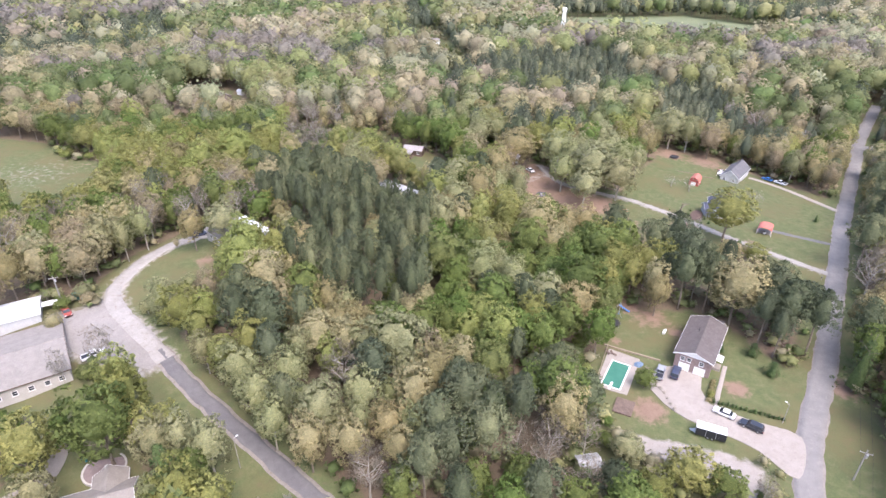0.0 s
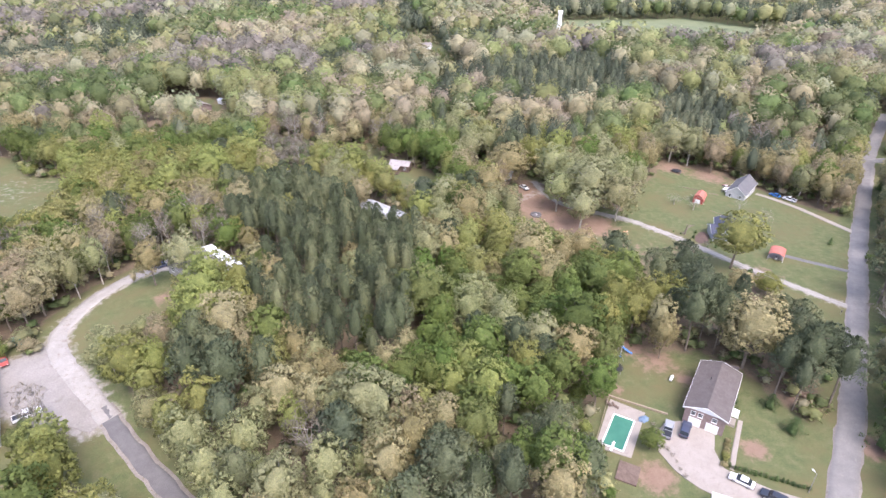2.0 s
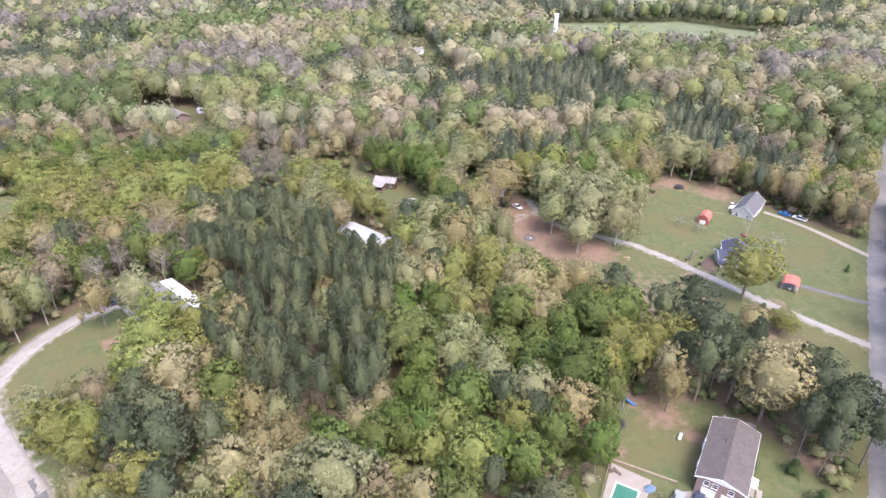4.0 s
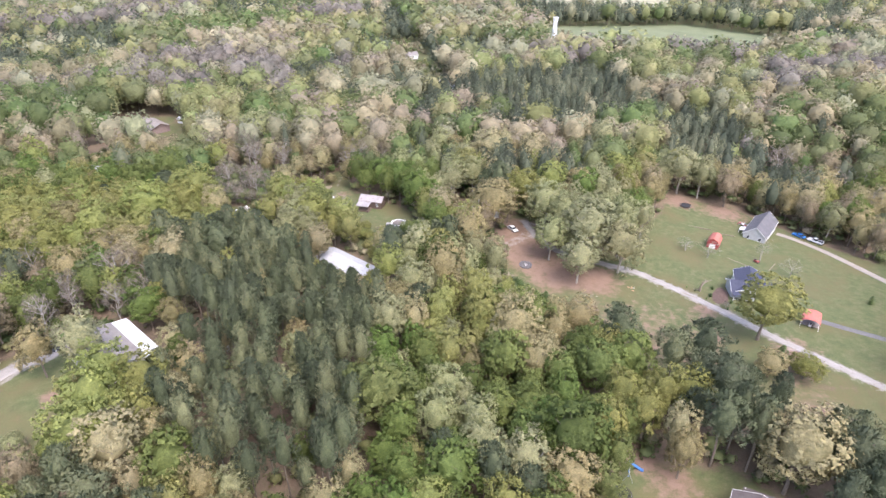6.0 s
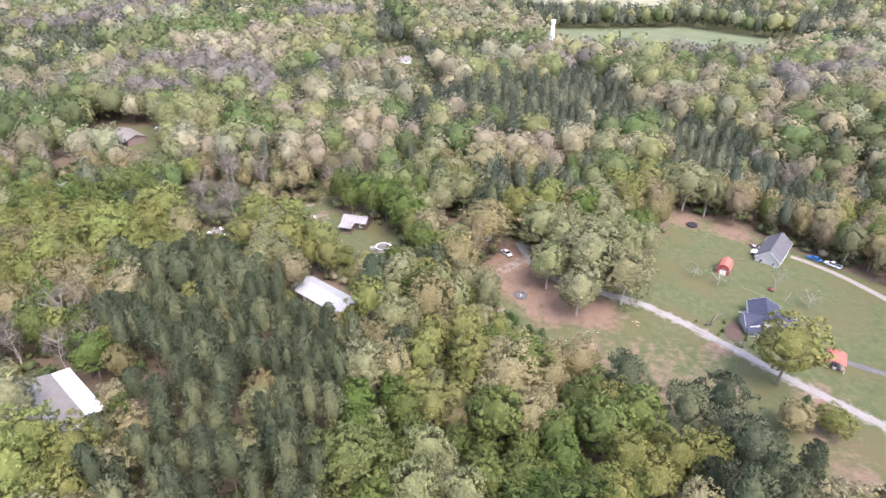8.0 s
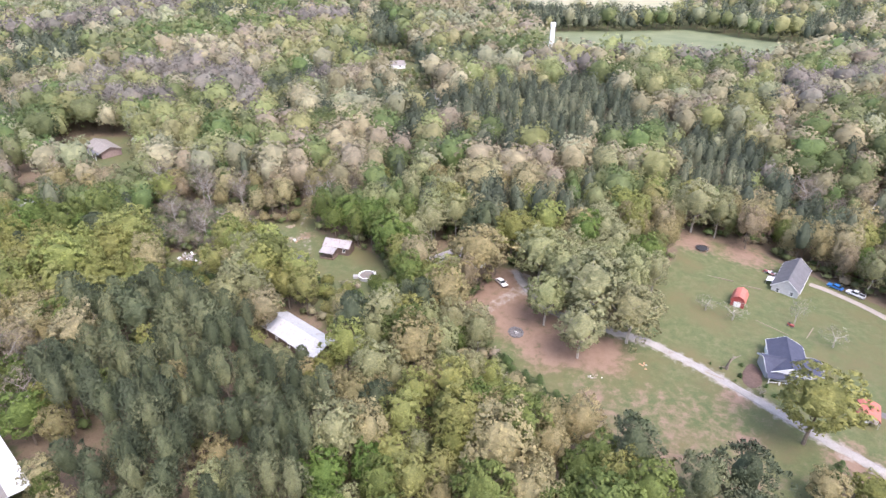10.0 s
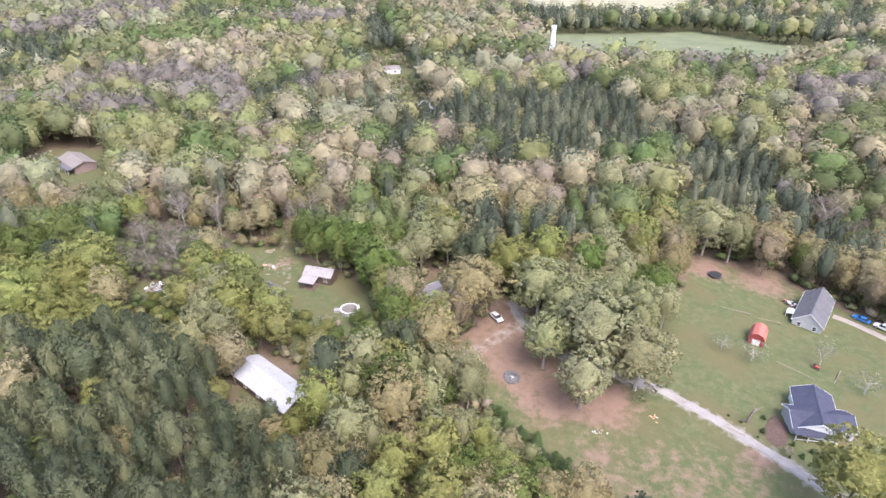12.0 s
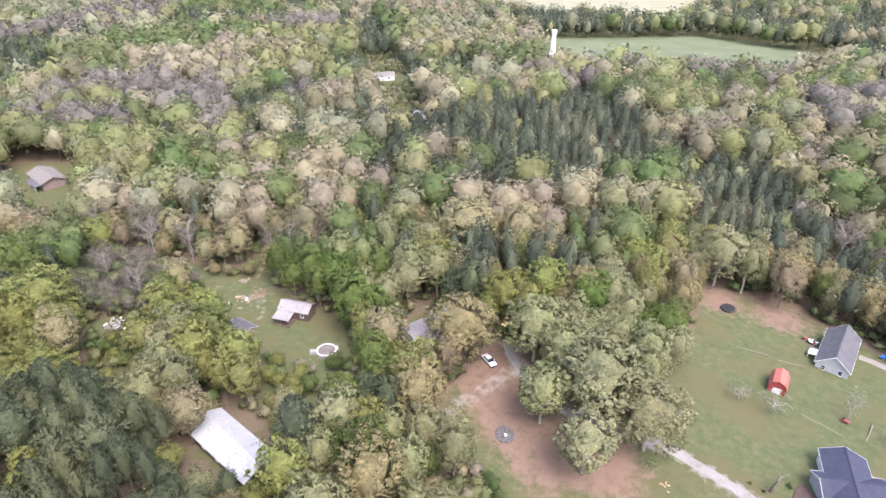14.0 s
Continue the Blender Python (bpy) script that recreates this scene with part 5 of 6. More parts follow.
def cabin():
    h = thing("cabin", -13.6, 264.8, -17.0, label="small dark wooden cabin with a stained tin roof", category="cabin")
    gable(h, 8.6, 4.4, 3.0, 1.3, DARK_WOOD, RUSTY_TIN, DARK_WOOD, 0.5, seams=1.1)
    part("porch_roof", prism(bmesh.new(), [(-6.2, 2.2), (-2.7, 2.75), (-2.7, 2.87), (-6.2, 2.32)], -4.5, 0.6), RUSTY_TIN, h, "sloping porch roof")
    for x in (-4.2, -1.9, 0.4):
        part("porch_post", box(bmesh.new(), x - 0.06, -6.1, -0.3, x + 0.06, -5.98, 2.3), DARK_WOOD, h)
    part("porch_floor", box(bmesh.new(), -4.4, -6.1, -0.3, 0.6, -2.2, 0.3), DARK_WOOD, h)
    window(h, 2.6, -2.2, 1.7, 0.8, 0.9, "-y")
    s = thing("shed", -26.8, 257.4, -35.0, label="small grey-roofed lean shed in the clearing", category="shed")
    gable(s, 6.6, 3.4, 1.9, 0.8, PALE_WOOD, DARK_SHINGLE, GREY_SIDING, 0.3)
    part("shed_door", box(bmesh.new(), -3.36, -0.5, 0, -3.31, 0.5, 1.8), DARK_WOOD, s)


def cottage():
    h = thing("house", 133.6, 252.3, 50.3, label="pale-sided cottage with a steep grey shingle roof", category="house")
    gable(h, 17.4, 7.6, 3.0, 3.0, GREY_SIDING, DARK_SHINGLE, WHITE_PAINT, 0.4)
    for y in (-2.0, 2.0):
        window(h, -8.7, y, 1.7, 0.9, 1.2, "-x")
    for x in (-4, 3):
        window(h, x, -3.8, 1.7, 1.0, 1.2, "-y")
    part("deck", box(bmesh.new(), -6, 3.8, -0.6, 2, 6.6, 0.5), DARK_WOOD, h)
    part("awning", prism(bmesh.new(), [(3.8, 2.5), (6.2, 2.1), (6.2, 2.2), (3.8, 2.6)], -5.5, -2.5), WHITE_METAL, h, "white porch awning")
    for x in (-5.4, -2.6):
        part("awning_post", tube(bmesh.new(), (x, 6.1, -0.2), (x, 6.1, 2.15), 0.05, 0.05), WHITE_PAINT, h)


def navy_house():
    h = thing("house", 107.3, 207.3, 0.0, label="white house with a dark navy cross-gabled roof", category="house")
    gable(h, 12.8, 8.0, 2.9, 1.9, WHITE_PAINT, NAVY_SHINGLE, WHITE_PAINT, 0.4, turn=69.0)
    gable(h, 12.6, 6.4, 2.75, 1.7, GREY_SIDING, NAVY_SHINGLE, WHITE_PAINT, 0.4, x=-0.4, y=-2.2, turn=-10.0)
    m = pose(-0.4, -2.2, 0, 0, 0, -10.0)
    part("porch_roof", prism(bmesh.new(), [(-5.6, 2.35), (-3.1, 2.72), (-3.1, 2.84), (-5.6, 2.47)], -6.6, 1.6), NAVY_SHINGLE, h, "low navy porch roof").matrix_basis = m
    part("porch_floor", box(bmesh.new(), -6.5, -5.5, -0.6, 1.5, -3.2, 0.2), DARK_WOOD, h).matrix_basis = m
    for x in (-6.3, -3.7, -1.1, 1.4):
        part("porch_post", box(bmesh.new(), x - 0.07, -5.45, 0.2, x + 0.07, -5.31, 2.4), WHITE_PAINT, h).matrix_basis = m
    part("porch_rail", box(bmesh.new(), -6.3, -5.42, 1.0, 1.4, -5.34, 1.1), WHITE_PAINT, h).matrix_basis = m
    # dark glass panels between the posts, standing in for shade inside the porch
    for x in (-4.6, -1.6):
        part("porch_dark_panel", box(bmesh.new(), x - 0.8, -3.26, 0.7, x + 0.8, -3.2, 2.2), GLASS, h).matrix_basis = m
    part("front_door", box(bmesh.new(), 0.0, -3.27, 0.2, 0.95, -3.2, 2.25), DARK_WOOD, h).matrix_basis = m
    b = thing("mulch_bed", 97.0, 203.2, 60.0, label="bed of brown mulch and clipped shrubs by a porch", category="flower bed")
    bm = bmesh.new()
    bmesh.ops.create_icosphere(bm, subdivisions=3, radius=1.0)
    for v in bm.verts:
        n = noise.noise(v.co * 2.0)
        v.co = Vector((v.co.x * 5.4 * (1 + 0.2 * n), v.co.y * 2.3 * (1 + 0.2 * n), max(v.co.z, -0.2) * 0.22))
    part("mulch", bm, MULCH, b)


def barn_shed():
    h = thing("shed", 109.6, 238.0, 56.0, label="red barn-style shed with a gambrel roof and white door", category="shed")
    prof = [(-1.9, -0.5), (1.9, -0.5), (1.9, 2.1), (1.35, 3.2), (0, 3.8), (-1.35, 3.2), (-1.9, 2.1)]
    part("wall", prism(bmesh.new(), prof, -2.8, 2.8), BARN_RED, h)
    edge = [(2.15, 1.85), (1.42, 3.28), (0, 3.92), (-1.42, 3.28), (-2.15, 1.85)]
    for (y0, z0), (y1, z1) in zip(edge, edge[1:]):
        part("roof", prism(bmesh.new(), [(y0, z0), (y1, z1), (y1, z1 + 0.12), (y0, z0 + 0.12)], -3.05, 3.05), RED_METAL, h)
    d = part("door", box(bmesh.new(), -2.88, -0.95, 0.05, -2.805, 0.95, 1.85, 0.02), WHITE_PAINT, h, "white double door")
    part("door_seam", box(bmesh.new(), -2.90, -0.03, 0.1, -2.882, 0.03, 1.8), DARK_WOOD, d)
    part("ramp", prism(bmesh.new(), [(-4.0, -0.3), (-2.8, -0.3), (-2.8, 0.1)], -1.0, 1.0, "y"), PALE_WOOD, h)
    window(h, 0.5, -1.9, 1.4, 0.6, 0.6, "-y")


def carport():
    h = thing("carport", 116.4, 189.2, 56.0, label="open carport with a rounded red metal roof", category="carport")
    n = 8
    bm = bmesh.new()
    ring = [(2.35 * math.cos(math.pi * i / n), 2.2 + 0.95 * math.sin(math.pi * i / n)) for i in range(n + 1)]
    prism(bm, ring + [(y * 0.975, z - 0.07) for y, z in ring[::-1]], -3.0, 3.0)
    part("roof", bm, RED_METAL, h)
    for s in (-1, 1):
        for x in (-2.8, -0.9, 0.9, 2.8):
            part("post", tube(bmesh.new(), (x, s * 2.25, -0.5), (x, s * 2.25, 2.25), 0.05, 0.05), WHITE_PAINT, h)
        part("side_sheet", box(bmesh.new(), -2.9, s * 2.29 - 0.02, 1.2, 2.9, s * 2.29 + 0.02, 2.2), RED_METAL, h)
    part("floor", box(bmesh.new(), -3.0, -2.3, -0.5, 3.0, 2.3, 0.06), CONCRETE, h)
    m = thing("riding_mower", 115.8, 188.0, 50.0, label="small white riding mower parked under a carport", category="mower", dz=0.06)
    part("body", box(bmesh.new(), -0.8, -0.4, 0.25, 0.5, 0.4, 0.75, 0.08), CAR_WHITE, m)
    part("seat", box(bmesh.new(), -0.5, -0.22, 0.75, -0.05, 0.22, 1.1, 0.06), RUBBER, m)
    for x in (-0.5, 0.4):
        for y in (-0.45, 0.45):
            part("wheel", tube(bmesh.new(), (x, y - 0.1, 0.24), (x, y + 0.1, 0.24), 0.24, 0.24, 12), RUBBER, m)


def west_house():
    h = thing("house", -138.4, 361.5, -43.0, label="dark brick ranch house with a grey roof and porch", category="house")
    gable(h, 18.0, 9.0, 3.0, 1.7, BRICK, GREY_SHINGLE, DARK_WOOD, 0.6)
    part("porch_roof", prism(bmesh.new(), [(-7.4, 2.4), (-4.9, 2.8), (-4.9, 2.94), (-7.4, 2.54)], -2.0, 9.4), DARK_SHINGLE, h)
    for x in (-1.6, 1.8, 5.2, 8.8):
        part("porch_post", box(bmesh.new(), x - 0.08, -7.2, -0.4, x + 0.08, -7.04, 2.45), WHITE_PAINT, h)
    for x in (-6, 1, 5):
        window(h, x, -4.5, 1.7, 1.3, 1.2, "-y")
    s = thing("shed", -127.6, 373.0, -30.0, label="small white outbuilding behind a house", category="shed")
    gable(s, 4.0, 3.0, 2.2, 0.8, WHITE_PAINT, WHITE_METAL, WHITE_PAINT, 0.2)
    t = thing("mobile_home", -137.5, 298.5, -25.0, label="pale blue-grey roofed mobile home among bushes", category="mobile home")
    gable(t, 11.0, 5.0, 2.6, 0.9, GREY_SIDING, TIN, WHITE_PAINT, 0.3)
    part("awning", prism(bmesh.new(), [(-4.6, 2.0), (-2.6, 2.4), (-2.6, 2.5), (-4.6, 2.1)], -1.0, 3.5), WHITE_METAL, t)


def far_house(x, y, turn, L, W, roof, label, wall=None):
    h = thing("house", x, y, turn, label=label, category="house")
    gable(h, L, W, 3.0, 1.9, wall or WHITE_PAINT, roof, WHITE_PAINT, 0.5)
    for u in (-L / 4, L / 4):
        window(h, u, -W / 2, 1.7, 1.3, 1.2, "-y")


def south_house():
    h = thing("house", -63.5, 69.8, 22.0, label="grey-roofed house beside a round paved patio", category="house")
    gable(h, 14.0, 9.0, 3.0, 2.4, BRICK, GREY_SHINGLE, WHITE_PAINT, 0.5)
    gable(h, 7.0, 5.4, 3.0, 1.7, BRICK, GREY_SHINGLE, WHITE_PAINT, 0.5, x=2.6, y=4.0, turn=90)
    for u in (-4, 0):
        window(h, u, 4.5, 1.7, 1.2, 1.2, "y")
    p = thing("patio", -67.0, 80.4, 0.0, label="round brown paved patio with a pale stone border", category="patio")
    bm = bmesh.new()
    bmesh.ops.create_cone(bm, cap_ends=True, segments=40, radius1=3.7, radius2=3.7, depth=0.5, matrix=Matrix.Translation((0, 0, 0.0)))
    part("paving", bm, surface("brown_paving", (0.20, 0.155, 0.145), (0.27, 0.215, 0.20), 0.8, 0.9, fine=5.0), p)
    for i in range(34):
        a = 6.283 * i / 34
        part("border_stone", box(bmesh.new(), 3.72, -0.33, -0.2, 4.12, 0.33, 0.34, 0.04, Matrix.Rotation(a, 4, "Z")), STONE, p)
    part("fire_bowl", tube(bmesh.new(), (0.3, 0.4, 0.25), (0.3, 0.4, 0.5), 0.3, 0.42, 12), STONE, p)
    b = thing("bench", -71.9, 82.3, -30.0, label="turquoise garden bench on the lawn", category="bench")
    part("seat", box(bmesh.new(), -0.8, -0.22, 0.4, 0.8, 0.22, 0.46, 0.01), TEAL_PAINT, b)
    part("backrest", box(bmesh.new(), -0.8, 0.2, 0.5, 0.8, 0.26, 0.9, 0.01), TEAL_PAINT, b)
    for x in (-0.7, 0.7):
        part("leg", box(bmesh.new(), x - 0.04, -0.2, 0, x + 0.04, 0.24, 0.4), TEAL_PAINT, b)


brick_house(), big_workshop(), track_building(), tin_roofed_barn(), tin_roofed_house(), cabin(), cottage(), navy_house(), barn_shed(), carport(), west_house(), south_house()
far_house(-12.0, 541.0, 20, 16, 9, GREY_SHINGLE, "distant white house with a grey roof")
far_house(20.0, 446.0, -35, 13, 8, TIN, "distant house with a pale metal roof")
far_house(-322.0, 846.0, 8, 22, 9, DARK_SHINGLE, "long distant house with a dark roof")
far_house(-355.0, 788.0, -12, 20, 10, WHITE_METAL, "distant building with a white metal roof")
far_house(200.0, 307.0, -30, 13, 7, TIN, "low pale-roofed house half hidden by trees", GREY_SIDING)
far_house(62.0, 527.0, -5, 18, 8, BROWN_SHINGLE, "distant brown-roofed house beyond the pines", BRICK)
far_house(214.0, 254.0, 50, 12, 8, GREY_SHINGLE, "grey-roofed house beside the road")
slab("pavement", [(-84.8, 73.0), (-79.5, 77.4), (-79.3, 82.9), (-80.0, 88.0), (-77.2, 88.0), (-75.6, 81.7), (-75.8, 74.1), (-76.0, 66.0), (-84.0, 66.0)], CONCRETE, 0.07, "curving pale concrete driveway")
ribbon("path", [(62.8, 100.6), (65.2, 105.0), (68.0, 109.8), (70.6, 114.2)], 1.1, CONCRETE, 0.06, "straight concrete garden path", "path", 0.02)
ribbon("path", [(119.3, 191.4), (123.4, 188.8), (127.2, 186.2), (136.0, 180.5)], 2.4, DARK_ASPHALT, 0.05, "narrow dark asphalt path to a carport", "path", 0.1)
slab("pavement", [(-154.0, 352.0), (-146.0, 350.0), (-134.0, 338.0), (-122.0, 332.0), (-118.0, 327.0), (-124.0, 327.0), (-138.0, 334.0), (-152.0, 346.0)], GRAVEL, 0.14, "pale driveway before a brick house")


# ---- pool and garden of the brick house ----
def swimming_pool():
    slab("pavement", [(43.2, 121.0), (50.0, 116.6), (43.2, 103.8), (36.4, 106.9)], CONCRETE, 0.10, "pale concrete pool surround", smooth=False)
    p = thing("swimming_pool", 42.4, 110.9, 60.3, label="rectangular swimming pool with murky green water", category="pool")
    part("water", box(bmesh.new(), -4.75, -2.1, -0.4, 4.75, 2.1, 0.13), POOL_WATER, p, "murky green pool water")
    for x0, y0, x1, y1 in ((-5.05, -2.4, 5.05, -2.1), (-5.05, 2.1, 5.05, 2.4), (-5.05, -2.1, -4.75, 2.1), (4.75, -2.1, 5.05, 2.1)):
        part("coping", box(bmesh.new(), x0, y0, -0.3, x1, y1, 0.17, 0.02), WHITE_PAINT, p)
    b = part("diving_board", box(bmesh.new(), -6.3, -0.28, 0.52, -3.6, 0.28, 0.60, 0.02), WHITE_PAINT, p, "white diving board")
    for x in (-6.0, -5.3):
        part("bracket", box(bmesh.new(), x - 0.06, -0.22, 0.1, x + 0.06, 0.22, 0.52), STEEL, b)
    for y in (-0.25, 0.25):
        part("ladder_rail", tube(bmesh.new(), (4.4, 2.2 + y * 0, 0.1), (4.4 + y, 2.3, 0.9), 0.025, 0.025), STEEL, p)
    f = thing("fence", 39.6, 114.2, 65.5, label="low wooden fence along the pool surround", category="fence")
    for z in (0.45, 0.95):
        part("rail", box(bmesh.new(), -8.2, -0.04, z, 8.2, 0.04, z + 0.11), PALE_WOOD, f)
    for i in range(9):
        part("post", box(bmesh.new(), -8.2 + 2.05 * i - 0.06, -0.06, -0.4, -8.2 + 2.05 * i + 0.06, 0.06, 1.15, 0.01), PALE_WOOD, f)
    w = thing("retaining_wall", 48.6, 119.2, -27.0, label="low pale block wall above the pool", category="wall")
    for i in range(16):
        part("block", box(bmesh.new(), -7.0 + 0.88 * i, -0.2, -0.3, -7.0 + 0.88 * i + 0.86, 0.2, 0.45, 0.03), PALE_WOOD, w)
    for x, y, a in ((42.3, 119.4, 20), (43.6, 118.6, 40)):
        l = thing("sun_lounger", x, y, a, 0.1, "dark sun lounger on the pool surround", "sun lounger", "loungers by the pool")
        part("seat", box(bmesh.new(), -0.3, -1.0, 0.28, 0.3, 0.35, 0.36, 0.02), DARK_WOOD, l)
        part("backrest", box(bmesh.new(), -0.3, -0.02, 0, 0.3, 0.7, 0.07, 0.02, pose(0, 0.35, 0.32, 45)), DARK_WOOD, l)
        for u in (-0.25, 0.25):
            for v in (-0.9, 0.3):
                part("leg", box(bmesh.new(), u - 0.03, v - 0.03, 0, u + 0.03, v + 0.03, 0.28), DARK_WOOD, l)
    t = thing("tarp_pile", 49.0, 114.6, 30.0, 0.1, "crumpled blue pool cover on the surround", "tarpaulin")
    bm = bmesh.new()
    bmesh.ops.create_icosphere(bm, subdivisions=3, radius=1.0)
    for v in bm.verts:
        n = noise.noise(v.co * 3.0)
        v.co = Vector((v.co.x * 1.3, v.co.y * 0.9, max(v.co.z, 0) * 0.6)) * (1 + 0.3 * n)
    part("tarp", bm, surface("slate_blue_tarp", (0.10, 0.15, 0.22), (0.16, 0.22, 0.30), 2.0, 0.6), t)
    s = thing("pool_deck", 41.4, 99.9, 63.0, label="low dark-stained wooden deck beside the pool", category="deck")
    part("frame", box(bmesh.new(), -2.5, -2.1, -0.4, 2.5, 2.1, 0.32), DARK_WOOD, s)
    for i in range(14):
        part("plank", box(bmesh.new(), -2.5 + 0.358 * i, -2.12, 0.32, -2.5 + 0.358 * i + 0.34, 2.12, 0.37), DARK_WOOD, s)
    g = thing("shed", 29.4, 82.6, 10.0, label="small shed with a grey metal roof in the trees", category="shed")
    gable(g, 4.2, 3.0, 2.3, 0.6, PALE_WOOD, TIN, GREY_SIDING, 0.25, seams=0.7)
    b = thing("storage_tank", 59.7, 127.7, 55.0, label="white cylindrical tank lying on the lawn", category="tank")
    bm = bmesh.new()
    for a, c, r0, r1 in ((-1.0, -0.85, 0.2, 0.38), (-0.85, 0.85, 0.38, 0.38), (0.85, 1.0, 0.38, 0.2)):
        tube(bm, (a, 0, 0.5), (c, 0, 0.5), r0, r1, 16)
    part("drum", bm, WHITE_PAINT, b)
    for x in (-0.6, 0.6):
        part("foot", box(bmesh.new(), x - 0.06, -0.3, 0, x + 0.06, 0.3, 0.18), STEEL, b)


def trampoline(x, y, r, label, dark=RUBBER):
    t = thing("trampoline", x, y, 0, label=label, category="trampoline")
    bm = bmesh.new()
    bmesh.ops.create_cone(bm, cap_ends=True, segments=28, radius1=r * 0.86, radius2=r * 0.86, depth=0.03, matrix=Matrix.Translation((0, 0, 0.85)))
    part("mat", bm, dark, t)
    for i in range(14):
        a, b = 6.283 * i / 14, 6.283 * (i + 1) / 14
        part("rim", tube(bmesh.new(), (r * math.cos(a), r * math.sin(a), 0.86), (r * math.cos(b), r * math.sin(b), 0.86), 0.09, 0.09, 6), BLACK_PAINT, t)
    for i in range(6):
        a = 6.283 * i / 6
        part("leg", tube(bmesh.new(), (r * math.cos(a), r * math.sin(a), -0.1), (r * math.cos(a), r * math.sin(a), 0.84), 0.04, 0.04, 6), STEEL, t)


def swing_set():
    t = thing("swing_set", 49.9, 137.0, 70.0, label="swing set with a bright blue slide under trees", category="swing set")
    part("top_bar", tube(bmesh.new(), (-2.2, 0, 2.3), (2.2, 0, 2.3), 0.05, 0.05), STEEL, t)
    for x in (-2.2, 2.2):
        for y in (-1.0, 1.0):
            part("leg", tube(bmesh.new(), (x, y, -0.1), (x, 0, 2.3), 0.05, 0.05), STEEL, t)
    for x in (-1.1, 0.1):
        s = part("swing_seat", box(bmesh.new(), x - 0.22, -0.1, 0.5, x + 0.22, 0.1, 0.54), BLUE_PLASTIC, t)
        for u in (-0.2, 0.2):
            part("chain", tube(bmesh.new(), (x + u, 0, 0.54), (x + u, 0, 2.3), 0.012, 0.012, 5), STEEL, s)
    part("slide", prism(bmesh.new(), [(-2.8, 0.1), (-2.2, 0.15), (0.2, 1.7), (0.2, 1.8), (-2.25, 0.27), (-2.8, 0.22)], 1.3, 1.95, "x"), BLUE_PLASTIC, t, "blue plastic slide")


swimming_pool(), swing_set()
trampoline(46.9, 131.4, 1.9, "round black trampoline at the edge of a lawn")
trampoline(112.6, 272.4, 2.2, "large black trampoline on red clay")


# ---- vehicles ----
def wheels(parent, xs, w, r):
    for x in xs:
        for s in (-1, 1):
            t = part("wheel", tube(bmesh.new(), (x, s * w - 0.11, r), (x, s * w + 0.11, r), r, r, 16), RUBBER, parent)
            part("rim", tube(bmesh.new(), (x, s * (w + 0.105), r), (x, s * (w + 0.125), r), r * 0.6, r * 0.55, 12), STEEL, t)


